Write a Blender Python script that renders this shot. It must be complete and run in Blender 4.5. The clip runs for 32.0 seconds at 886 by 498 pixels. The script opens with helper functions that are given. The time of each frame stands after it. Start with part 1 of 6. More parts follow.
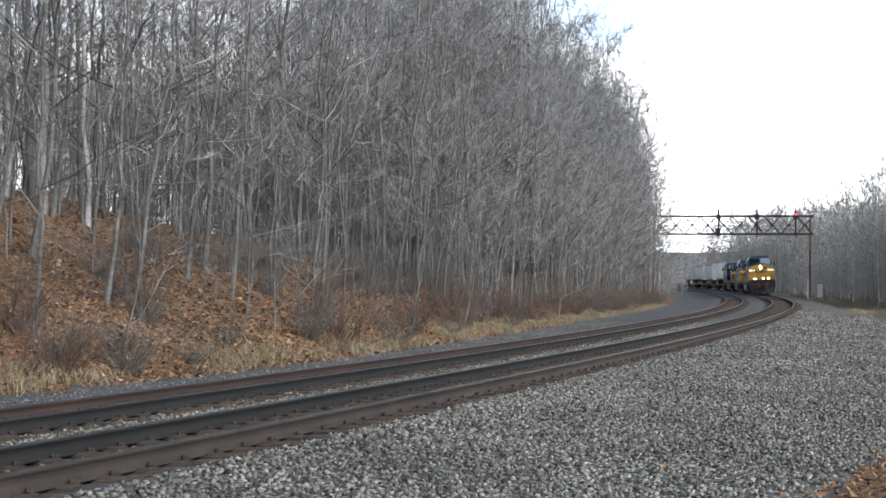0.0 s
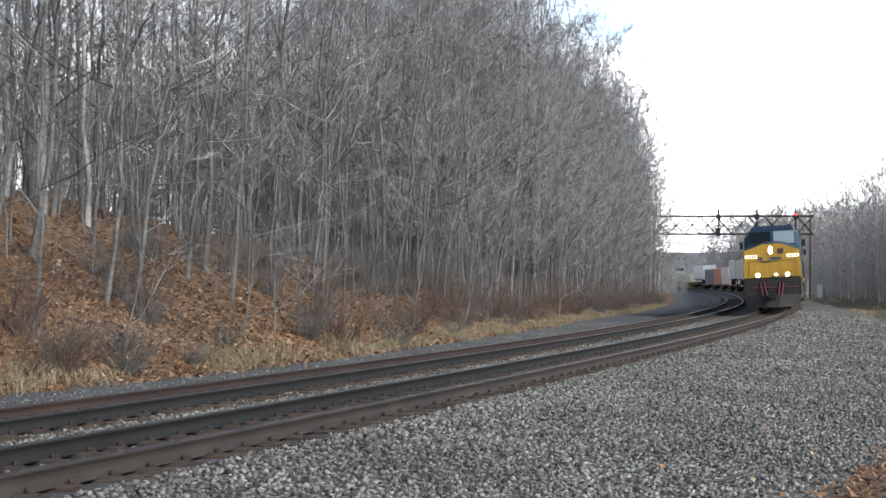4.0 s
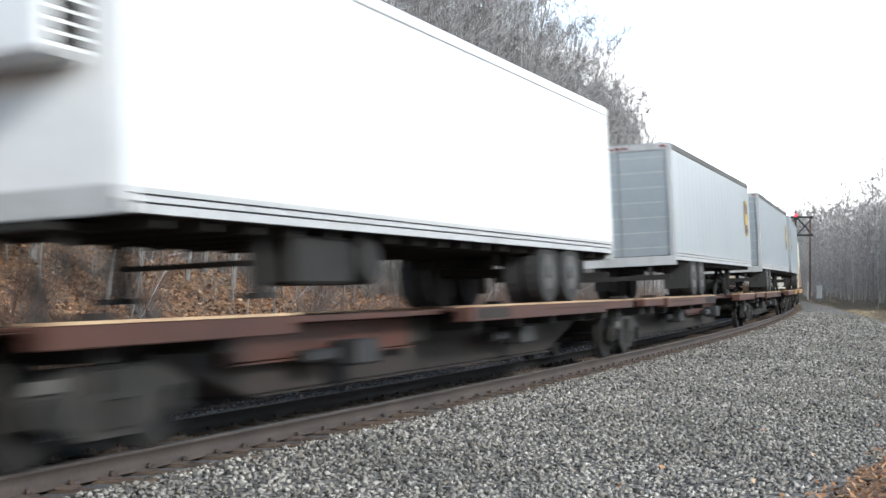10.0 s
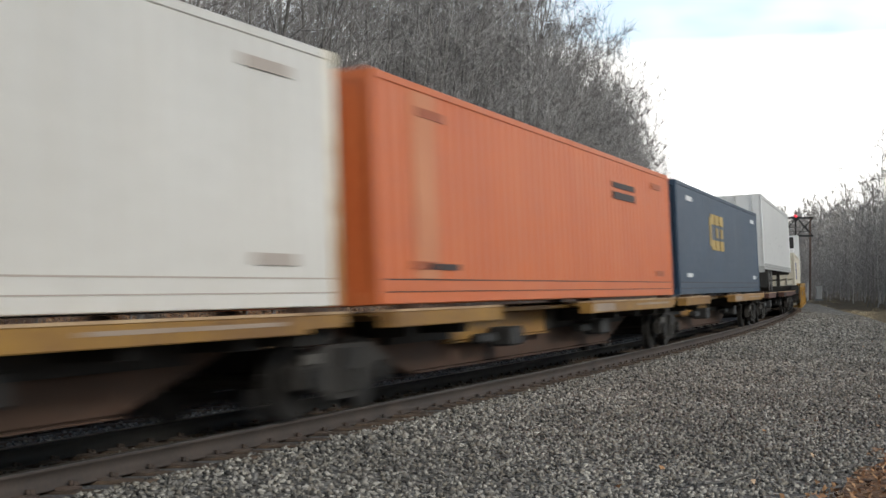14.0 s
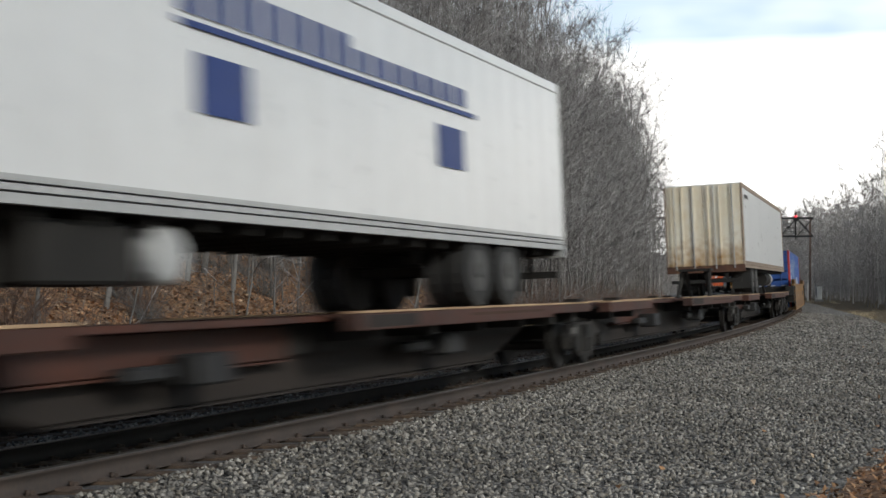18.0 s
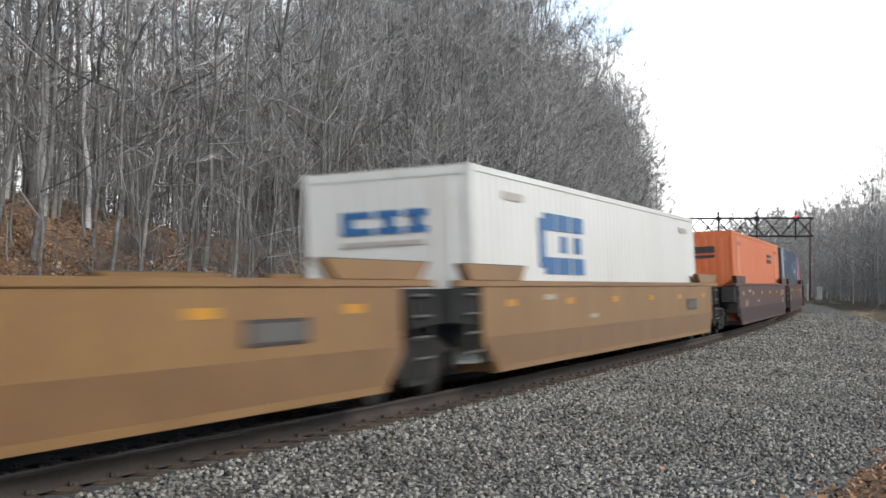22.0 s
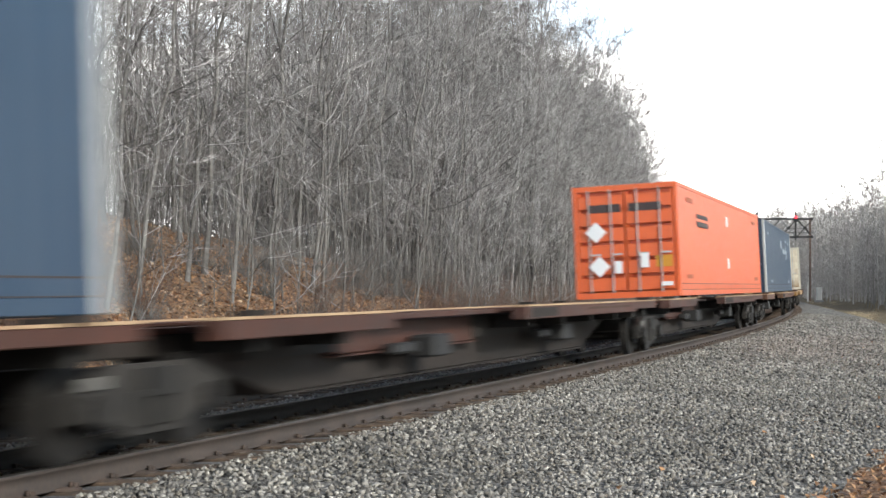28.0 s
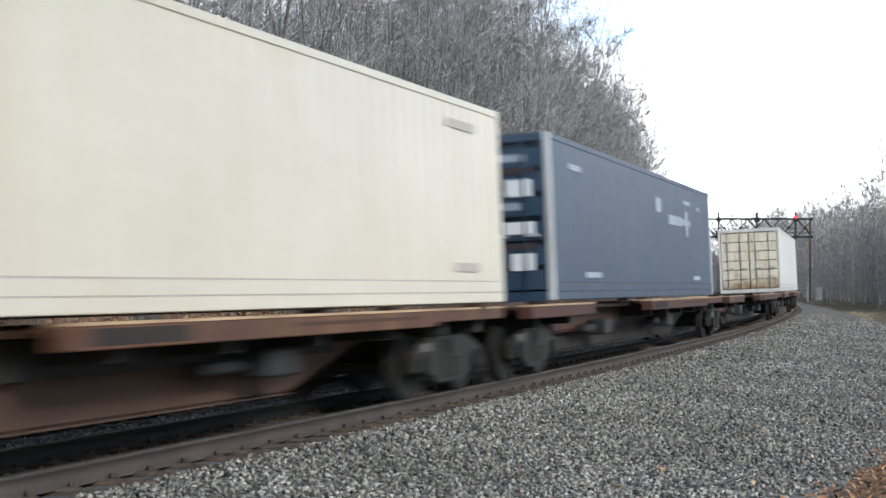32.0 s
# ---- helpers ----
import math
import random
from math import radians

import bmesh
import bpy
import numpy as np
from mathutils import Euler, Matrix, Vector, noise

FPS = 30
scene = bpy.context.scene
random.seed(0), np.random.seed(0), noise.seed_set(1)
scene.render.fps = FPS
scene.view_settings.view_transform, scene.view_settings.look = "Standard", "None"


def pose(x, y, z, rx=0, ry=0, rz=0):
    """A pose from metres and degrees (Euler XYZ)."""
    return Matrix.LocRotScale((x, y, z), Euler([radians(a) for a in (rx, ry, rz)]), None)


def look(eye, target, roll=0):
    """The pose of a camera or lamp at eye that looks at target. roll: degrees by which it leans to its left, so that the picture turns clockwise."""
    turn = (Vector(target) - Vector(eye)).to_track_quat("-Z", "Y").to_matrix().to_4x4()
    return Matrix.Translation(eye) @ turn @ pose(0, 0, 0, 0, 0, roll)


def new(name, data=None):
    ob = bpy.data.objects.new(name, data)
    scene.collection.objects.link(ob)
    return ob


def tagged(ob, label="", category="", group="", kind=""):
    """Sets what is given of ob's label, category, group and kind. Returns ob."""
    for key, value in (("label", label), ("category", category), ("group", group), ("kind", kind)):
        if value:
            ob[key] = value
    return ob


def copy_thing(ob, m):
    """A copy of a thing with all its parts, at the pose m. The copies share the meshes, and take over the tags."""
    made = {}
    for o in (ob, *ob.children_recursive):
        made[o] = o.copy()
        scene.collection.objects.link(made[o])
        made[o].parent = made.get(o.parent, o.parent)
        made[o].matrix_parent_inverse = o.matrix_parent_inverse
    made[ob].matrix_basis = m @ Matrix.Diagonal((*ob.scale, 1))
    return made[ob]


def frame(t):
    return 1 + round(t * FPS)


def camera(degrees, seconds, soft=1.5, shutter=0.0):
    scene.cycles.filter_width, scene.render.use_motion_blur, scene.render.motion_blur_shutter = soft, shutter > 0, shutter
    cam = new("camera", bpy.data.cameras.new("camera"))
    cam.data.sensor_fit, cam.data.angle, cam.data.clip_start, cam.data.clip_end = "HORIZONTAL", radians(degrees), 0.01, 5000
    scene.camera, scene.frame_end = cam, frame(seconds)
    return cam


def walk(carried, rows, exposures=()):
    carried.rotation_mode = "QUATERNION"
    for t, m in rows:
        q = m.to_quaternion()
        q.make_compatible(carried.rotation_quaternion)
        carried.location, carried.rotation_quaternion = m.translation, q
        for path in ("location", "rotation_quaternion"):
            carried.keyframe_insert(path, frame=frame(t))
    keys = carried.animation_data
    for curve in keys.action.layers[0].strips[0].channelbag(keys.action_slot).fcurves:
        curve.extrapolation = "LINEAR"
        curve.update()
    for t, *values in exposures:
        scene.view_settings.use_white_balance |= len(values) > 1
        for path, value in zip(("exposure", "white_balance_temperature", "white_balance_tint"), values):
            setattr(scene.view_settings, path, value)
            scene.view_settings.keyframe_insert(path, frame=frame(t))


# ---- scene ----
SKY_STRENGTH = 0.085
# the film camera's own exposure in stops, and its white balance
EXPOSURES = [(0.0, 0.10, 6500, 10), (6.0, 0.15, 6500, 10), (7.0, 0.10, 6500, 10), (8.0, 0.32, 6500, 10), (9.0, 0.42, 6500, 10), (10.0, 0.55, 6500, 10), (11.0, 0.33, 6625, 10), 
             (12.0, 0.10, 6750, 10), (13.0, -0.18, 7000, 10), (14.0, -0.44, 6993, 10), (17.0, -0.32, 6971, 10), (18.0, -0.60, 6964, 10), (19.0, -0.32, 6957, 10), (20.0, -0.46, 6950, 10), 
             (21.0, -0.16, 6700, 10), (22.0, -0.04, 6675, 10), (23.0, -0.16, 6650, 10), (24.0, -0.08, 6625, 10), (25.0, 0.11, 6600, 10), (28.0, 0.50, 6950, 10), (29.0, 0.34, 6750, 10), 
             (30.0, 0.36, 6550, 10), (31.0, 0.46, 6750, 10), (32.0, 0.14, 6400, 10)]

# the lens and the standing camera
EYE = (0.0, 0.0, 1.502)
TILT, ROLL = 0.0236126, 0.4183
cam = camera(37.786, 32.0, 1.5, 0.6)
# the tripod head creeps upwards by a tenth of a degree
CREEP = [(0.0, 0.0), (6.5, 0.0), (8.0, 0.0007), (12.0, 0.0009), (14.5, 0.0014), (17.0, 0.0016), (24.0, 0.0017), (28.0, 0.0022), (32.0, 0.0022)]
walk(cam, [(t, look(EYE, (0.0, math.cos(TILT + d), EYE[2] + math.sin(TILT + d)), ROLL)) for t, d in CREEP], EXPOSURES)

# ---- world and sun ----
SUN_UP, SUN_TURN = radians(29), radians(140)
world = bpy.data.worlds.new("sky")
scene.world = world
world.use_nodes = True
wn, wl = world.node_tree.nodes, world.node_tree.links
sky = wn.new("ShaderNodeTexSky")
sky.sky_type, sky.sun_disc, sky.sun_elevation, sky.sun_rotation = "NISHITA", False, SUN_UP, SUN_TURN
sky.dust_density, sky.air_density = 2.0, 1.0
wc = wn.new("ShaderNodeTexCoord")
wm = wn.new("ShaderNodeMapping")
wm.inputs["Scale"].default_value = (1.0, 1.0, 2.6)
wno = wn.new("ShaderNodeTexNoise")
wno.inputs["Scale"].default_value, wno.inputs["Detail"].default_value = 1.7, 5.0
wr = wn.new("ShaderNodeValToRGB")
wr.color_ramp.elements[0].position, wr.color_ramp.elements[1].position = 0.42, 0.66
wx = wn.new("ShaderNodeMix")
wx.data_type = "RGBA"
wx.inputs["B"].default_value = (13.6, 13.9, 14.3, 1)
wl.new(wc.outputs["Generated"], wm.inputs["Vector"])
wl.new(wm.outputs["Vector"], wno.inputs["Vector"])
wsep = wn.new("ShaderNodeSeparateXYZ")
wl.new(wc.outputs["Generated"], wsep.inputs["Vector"])
wlow = wn.new("ShaderNodeMapRange")
wlow.inputs["From Min"].default_value, wlow.inputs["From Max"].default_value = 0.133, 0.185
wlow.inputs["To Min"].default_value, wlow.inputs["To Max"].default_value = 0.34, -0.1
wl.new(wsep.outputs["Z"], wlow.inputs["Value"])
wsum = wn.new("ShaderNodeMath")
wl.new(wno.outputs["Fac"], wsum.inputs[0])
wl.new(wlow.outputs["Result"], wsum.inputs[1])
wl.new(wsum.outputs[0], wr.inputs["Fac"])
wl.new(wr.outputs["Color"], wx.inputs["Factor"])
wgain = wn.new("ShaderNodeVectorMath")
wgain.operation = "MULTIPLY"
wgain.inputs[1].default_value = (1.0, 1.27, 1.42)
wl.new(sky.outputs["Color"], wgain.inputs[0])
wl.new(wgain.outputs[0], wx.inputs["A"])
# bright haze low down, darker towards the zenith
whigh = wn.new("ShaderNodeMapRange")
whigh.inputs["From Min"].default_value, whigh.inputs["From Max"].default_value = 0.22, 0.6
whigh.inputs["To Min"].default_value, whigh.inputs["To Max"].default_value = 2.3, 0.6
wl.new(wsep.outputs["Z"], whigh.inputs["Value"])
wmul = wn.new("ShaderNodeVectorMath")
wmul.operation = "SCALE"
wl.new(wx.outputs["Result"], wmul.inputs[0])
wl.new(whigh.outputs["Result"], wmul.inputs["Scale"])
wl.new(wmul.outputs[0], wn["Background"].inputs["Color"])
wn["Background"].inputs["Strength"].default_value = SKY_STRENGTH

sun = new("sun", bpy.data.lights.new("sun", "SUN"))
sun.data.energy, sun.data.angle, sun.data.color = 2.6, radians(9), (1.0, 0.985, 0.965)
away = Vector((math.sin(SUN_TURN) * math.cos(SUN_UP), math.cos(SUN_TURN) * math.cos(SUN_UP), math.sin(SUN_UP)))
sun.matrix_world = look(away * 50, (0, 0, 0))


# ---- materials ----
def surf(name, base, alt=None, rough=0.7, metal=0.0, fine=18.0, coarse=1.3, bump=0.15, streak=0.0, dirt=(0.10, 0.08, 0.06), depth=0.01, mottle=0.5, coat=0.0):
    """A painted, rusty, wooden or stony surface: two scales of variation, running dirt and fine relief."""
    m = bpy.data.materials.new(name)
    m.use_nodes = True
    n, l = m.node_tree.nodes, m.node_tree.links
    b = n["Principled BSDF"]
    b.inputs["Metallic"].default_value = metal
    b.inputs["Coat Weight"].default_value, b.inputs["Coat Roughness"].default_value = coat, 0.32
    alt = alt or tuple(c * 0.72 for c in base)
    tc = n.new("ShaderNodeTexCoord")
    info = n.new("ShaderNodeObjectInfo")
    shift = n.new("ShaderNodeVectorMath")
    shift.operation = "MULTIPLY_ADD"
    shift.inputs[1].default_value = (9.1, 7.3, 5.7)
    l.new(info.outputs["Random"], shift.inputs[0])
    l.new(tc.outputs["Object"], shift.inputs[2])
    n1, n2 = n.new("ShaderNodeTexNoise"), n.new("ShaderNodeTexNoise")
    n1.inputs["Scale"].default_value, n1.inputs["Detail"].default_value = fine, 5.0
    n2.inputs["Scale"].default_value, n2.inputs["Detail"].default_value = coarse, 4.0
    l.new(shift.outputs[0], n1.inputs["Vector"])
    l.new(shift.outputs[0], n2.inputs["Vector"])
    add = n.new("ShaderNodeMath")
    add.operation = "MULTIPLY_ADD"
    add.inputs[1].default_value = 0.45
    l.new(n1.outputs["Fac"], add.inputs[0])
    half = n.new("ShaderNodeMath")
    half.operation = "MULTIPLY"
    half.inputs[1].default_value = 0.55
    l.new(n2.outputs["Fac"], half.inputs[0])
    l.new(half.outputs[0], add.inputs[2])
    ramp = n.new("ShaderNodeValToRGB")
    ramp.color_ramp.elements[0].position, ramp.color_ramp.elements[1].position = 0.5 - 0.25 * mottle - 0.02, 0.5 + 0.25 * mottle
    ramp.color_ramp.elements[0].color, ramp.color_ramp.elements[1].color = (*alt, 1), (*base, 1)
    l.new(add.outputs[0], ramp.inputs["Fac"])
    out = ramp.outputs["Color"]
    if streak:
        mp = n.new("ShaderNodeMapping")
        mp.inputs["Scale"].default_value = (5.0, 5.0, 0.35)
        n3 = n.new("ShaderNodeTexNoise")
        n3.inputs["Scale"].default_value, n3.inputs["Detail"].default_value = 1.0, 6.0
        l.new(shift.outputs[0], mp.inputs["Vector"])
        l.new(mp.outputs["Vector"], n3.inputs["Vector"])
        r3 = n.new("ShaderNodeValToRGB")
        r3.color_ramp.elements[0].position, r3.color_ramp.elements[1].position = 0.48, 0.78
        r3.color_ramp.elements[1].color = (streak, streak, streak, 1)
        mix = n.new("ShaderNodeMix")
        mix.data_type = "RGBA"
        mix.inputs["B"].default_value = (*dirt, 1)
        l.new(n3.outputs["Fac"], r3.inputs["Fac"])
        l.new(r3.outputs["Color"], mix.inputs["Factor"])
        l.new(out, mix.inputs["A"])
        out = mix.outputs["Result"]
    l.new(out, b.inputs["Base Color"])
    rr = n.new("ShaderNodeMapRange")
    rr.inputs["To Min"].default_value, rr.inputs["To Max"].default_value = max(0.05, rough - 0.12), min(1.0, rough + 0.12)
    l.new(n1.outputs["Fac"], rr.inputs["Value"])
    l.new(rr.outputs["Result"], b.inputs["Roughness"])
    if bump:
        bp = n.new("ShaderNodeBump")
        bp.inputs["Strength"].default_value, bp.inputs["Distance"].default_value = bump, depth
        l.new(n1.outputs["Fac"], bp.inputs["Height"])
        l.new(bp.outputs["Normal"], b.inputs["Normal"])
    return m


def stained_low(m, z0, z1, colour):
    """Rust or road dust in blotches, from height z0 (most) to z1 (none)."""
    n, l = m.node_tree.nodes, m.node_tree.links
    b = n["Principled BSDF"]
    old = b.inputs["Base Color"].links[0].from_socket
    tc, sep, mr, no, ad, rp, mx = (n.new(k) for k in ("ShaderNodeTexCoord", "ShaderNodeSeparateXYZ", "ShaderNodeMapRange", "ShaderNodeTexNoise", "ShaderNodeMath", "ShaderNodeValToRGB", "ShaderNodeMix"))
    mx.data_type = "RGBA"
    l.new(tc.outputs["Object"], sep.inputs["Vector"])
    l.new(sep.outputs["Z"], mr.inputs["Value"])
    mr.inputs["From Min"].default_value, mr.inputs["From Max"].default_value = z0, z1
    mr.inputs["To Min"].default_value, mr.inputs["To Max"].default_value = 0.45, -0.25
    l.new(tc.outputs["Object"], no.inputs["Vector"])
    no.inputs["Scale"].default_value, no.inputs["Detail"].default_value = 3.5, 6.0
    l.new(no.outputs["Fac"], ad.inputs[0])
    l.new(mr.outputs["Result"], ad.inputs[1])
    l.new(ad.outputs[0], rp.inputs["Fac"])
    rp.color_ramp.elements[0].position, rp.color_ramp.elements[1].position = 0.42, 0.95
    l.new(rp.outputs["Color"], mx.inputs["Factor"])
    l.new(old, mx.inputs["A"])
    mx.inputs["B"].default_value = (*colour, 1)
    l.new(mx.outputs["Result"], b.inputs["Base Color"])


def pieces(name, colours, rough=0.85, cell=0.0, bump=0.0):
    """Many small pieces of mixed colour: by island where each is modelled, or by cells of that size where they are too fine."""
    m = bpy.data.materials.new(name)
    m.use_nodes = True
    n, l = m.node_tree.nodes, m.node_tree.links
    b = n["Principled BSDF"]
    b.inputs["Roughness"].default_value = rough
    ramp = n.new("ShaderNodeValToRGB")
    el = ramp.color_ramp.elements
    while len(el) < len(colours):
        el.new(0.5)
    for i, c in enumerate(colours):
        el[i].position, el[i].color = i / (len(colours) - 1), (*c, 1)
    tc = n.new("ShaderNodeTexCoord")
    if cell:
        v = n.new("ShaderNodeTexVoronoi")
        v.inputs["Scale"].default_value = 1.0 / cell
        l.new(tc.outputs["Object"], v.inputs["Vector"])
        sep = n.new("ShaderNodeSeparateColor")
        l.new(v.outputs["Color"], sep.inputs["Color"])
        l.new(sep.outputs["Red"], ramp.inputs["Fac"])
        if bump:
            bp = n.new("ShaderNodeBump")
            bp.invert = True
            bp.inputs["Strength"].default_value, bp.inputs["Distance"].default_value = bump, cell * 0.6
            l.new(v.outputs["Distance"], bp.inputs["Height"])
            l.new(bp.outputs["Normal"], b.inputs["Normal"])
    else:
        g = n.new("ShaderNodeNewGeometry")
        l.new(g.outputs["Random Per Island"], ramp.inputs["Fac"])
    big = n.new("ShaderNodeTexNoise")
    big.inputs["Scale"].default_value, big.inputs["Detail"].default_value = 0.45, 4.0
    l.new(tc.outputs["Object"], big.inputs["Vector"])
    mr = n.new("ShaderNodeMapRange")
    mr.inputs["From Min"].default_value, mr.inputs["From Max"].default_value = 0.3, 0.7
    mr.inputs["To Min"].default_value, mr.inputs["To Max"].default_value = 0.72, 1.15
    l.new(big.outputs["Fac"], mr.inputs["Value"])
    mul = n.new("ShaderNodeMix")
    mul.data_type, mul.blend_type = "RGBA", "MULTIPLY"
    mul.inputs["Factor"].default_value = 1.0
    l.new(ramp.outputs["Color"], mul.inputs["A"])
    l.new(mr.outputs["Result"], mul.inputs["B"])
    l.new(mul.outputs["Result"], b.inputs["Base Color"])
    return m


def lamp_glow(name, colour, strength):
    m = bpy.data.materials.new(name)
    m.use_nodes = True
    b = m.node_tree.nodes["Principled BSDF"]
    b.inputs["Base Color"].default_value = (*colour, 1)
    b.inputs["Emission Color"].default_value = (*colour, 1)
    b.inputs["Emission Strength"].default_value = strength
    return m


def glass(name, tint):
    m = bpy.data.materials.new(name)
    m.use_nodes = True
    b = m.node_tree.nodes["Principled BSDF"]
    b.inputs["Base Color"].default_value = (*tint, 1)
    b.inputs["Roughness"].default_value, b.inputs["Specular IOR Level"].default_value = 0.08, 0.4
    return m


M = {
    "ballast": pieces("ballast bed", [(0.034, 0.033, 0.032), (0.11, 0.106, 0.10), (0.195, 0.187, 0.175), (0.34, 0.323, 0.297)], 0.95, 0.06, 1.0),
    "stone": pieces("ballast stone", [(0.034, 0.033, 0.032), (0.115, 0.11, 0.103), (0.24, 0.217, 0.182), (0.195, 0.189, 0.181), (0.33, 0.312, 0.28), (0.45, 0.43, 0.395)], 0.9),
    "cinder": pieces("dark cinder path", [(0.07, 0.071, 0.077), (0.125, 0.126, 0.133), (0.17, 0.171, 0.176)], 0.95, 0.03, 0.6),
    "litter": pieces("fallen leaves", [(0.045, 0.028, 0.02), (0.22, 0.115, 0.062), (0.35, 0.19, 0.10), (0.10, 0.06, 0.038), (0.44, 0.28, 0.16)], 0.9, 0.09, 0.8),
    "leaf": pieces("dry leaf", [(0.06, 0.035, 0.025), (0.35, 0.18, 0.095), (0.51, 0.285, 0.145), (0.14, 0.08, 0.05), (0.68, 0.50, 0.34)], 0.8),
    "straw": pieces("dry grass", [(0.25, 0.195, 0.12), (0.46, 0.37, 0.235), (0.68, 0.58, 0.40)], 0.85),
    "hill": pieces("distant leafless slope", [(0.14, 0.136, 0.136), (0.21, 0.205, 0.205), (0.28, 0.275, 0.276)], 0.95, 2.6, 0.8),
    "turf": pieces("dull winter turf", [(0.06, 0.05, 0.03), (0.14, 0.105, 0.06), (0.21, 0.15, 0.08)], 0.95, 0.12, 0.5),
    "bark": surf("grey bark", (0.235, 0.226, 0.216), (0.075, 0.072, 0.069), 0.9, fine=9, coarse=1.1, bump=0.4),
    "pale_bark": surf("pale bark", (0.25, 0.24, 0.23), (0.09, 0.087, 0.083), 0.85, fine=7, coarse=0.9, bump=0.3),
    "sapling": surf("grey sapling bark", (0.23, 0.22, 0.212), (0.09, 0.086, 0.082), 0.9, fine=3, coarse=0.5, bump=0),
    "twig": pieces("bare twigs", [(0.055, 0.053, 0.054), (0.14, 0.134, 0.134), (0.26, 0.250, 0.25), (0.41, 0.398, 0.40), (0.62, 0.605, 0.61)], 0.9),
    # twigs of the far woods, paled so that the colour holds the haze
    "hazed_twig": pieces("far bare twigs with haze in the colour", [(0.20, 0.187, 0.178), (0.31, 0.293, 0.281), (0.42, 0.40, 0.386), (0.54, 0.52, 0.505)], 0.9),
    "brush": surf("red brown brush", (0.21, 0.135, 0.105), (0.11, 0.074, 0.06), 0.9, fine=4, coarse=0.6, bump=0),
    # near-black web: the shade on the inner rails is put into the colour
    "rail_shaded": surf("rail web with shade in its colour", (0.022, 0.02, 0.019), (0.012, 0.012, 0.012), 0.8),
    "rail_far": surf("red rusted rail web", (0.062, 0.036, 0.03), (0.034, 0.024, 0.021), 0.85, 0.0, fine=12, coarse=0.6),
    "rail_side": surf("rusted rail web", (0.066, 0.05, 0.042), (0.036, 0.029, 0.026), 0.8, 0.0, fine=25, coarse=1.5),
    "rail_top": surf("polished rail head", (0.27, 0.245, 0.22), (0.17, 0.155, 0.14), 0.48, 1.0, fine=40, coarse=2, bump=0.05),
    "tie": surf("weathered oak tie", (0.125, 0.085, 0.058), (0.035, 0.026, 0.022), 0.95, fine=14, coarse=2, bump=0.5),
    "plate": surf("rusted steel plate", (0.085, 0.06, 0.048), (0.035, 0.03, 0.028), 0.85, 0.3),
    "galv": surf("galvanised steel", (0.34, 0.34, 0.34), (0.2, 0.2, 0.2), 0.55, 0.5),
    "black": surf("black steel", (0.022, 0.022, 0.023), (0.012, 0.012, 0.012), 0.65),
    "signal": surf("dark signal steel", (0.035, 0.034, 0.034), (0.02, 0.02, 0.02), 0.6),
    "red_light": lamp_glow("red signal light", (1.0, 0.03, 0.05), 3.5),
    "cabinet": surf("white enamel", (0.72, 0.72, 0.70), (0.55, 0.55, 0.53), 0.5, streak=0.3),
}


# ---- helpers for meshes ----
def part(name, bm, material, parent=None, label="", bevel=0.0, smooth=False):
    """Links a bmesh as one mesh object, under a thing or a part."""
    if bevel:
        bmesh.ops.bevel(bm, geom=bm.edges[:], offset=bevel, segments=1, affect="EDGES", clamp_overlap=True)
    me = bpy.data.meshes.new(name)
    bm.to_mesh(me)
    bm.free()
    me.materials.append(material)
    if smooth:
        me.shade_smooth()
    ob = new(name, me)
    if parent:
        ob.parent = parent
    if label:
        ob["label"] = label
    return ob


def thing(name, label, category, group="", kind=""):
    return tagged(new(name), label, category, group, kind)


def box(bm, x0, x1, y0, y1, z0, z1):
    v = [bm.verts.new(p) for p in ((x0, y0, z0), (x1, y0, z0), (x1, y1, z0), (x0, y1, z0), (x0, y0, z1), (x1, y0, z1), (x1, y1, z1), (x0, y1, z1))]
    for f in ((0, 3, 2, 1), (4, 5, 6, 7), (0, 1, 5, 4), (1, 2, 6, 5), (2, 3, 7, 6), (3, 0, 4, 7)):
        bm.faces.new([v[i] for i in f])
    return bm


def boxes(*rows):
    bm = bmesh.new()
    for r in rows:
        box(bm, *r)
    return bm


def slab(bm, pts, a, b, axis="y"):
    """A flat outline (pairs of the two other axes) given depth from a to b along the axis."""
    def at(p, d):
        return (p[0], d, p[1]) if axis == "y" else (d, p[0], p[1]) if axis == "x" else (p[0], p[1], d)
    lo, hi = [bm.verts.new(at(p, a)) for p in pts], [bm.verts.new(at(p, b)) for p in pts]
    n = len(pts)
    bm.faces.new(lo)
    bm.faces.new(hi[::-1])
    for i in range(n):
        bm.faces.new((lo[i], hi[i], hi[(i + 1) % n], lo[(i + 1) % n]))
    bmesh.ops.recalc_face_normals(bm, faces=bm.faces[:])
    return bm


def rod(bm, a, b, r, n=8, r2=None):
    """A round bar from a to b."""
    a, b = Vector(a), Vector(b)
    d = (b - a).normalized()
    u = d.orthogonal().normalized()
    w = d.cross(u)
    r2 = r if r2 is None else r2
    rings = []
    for p, rad in ((a, r), (b, r2)):
        rings.append([bm.verts.new(p + (u * math.cos(2 * math.pi * i / n) + w * math.sin(2 * math.pi * i / n)) * rad) for i in range(n)])
    for i in range(n):
        bm.faces.new((rings[0][i], rings[0][(i + 1) % n], rings[1][(i + 1) % n], rings[1][i]))
    bm.faces.new(rings[0][::-1])
    bm.faces.new(rings[1])
    return bm


def rods(r, *ends, n=6):
    bm = bmesh.new()
    for a, b in ends:
        rod(bm, a, b, r, n)
    return bm


def sheet(name, verts, tris, material, smooth=False, extra=(), index=None):
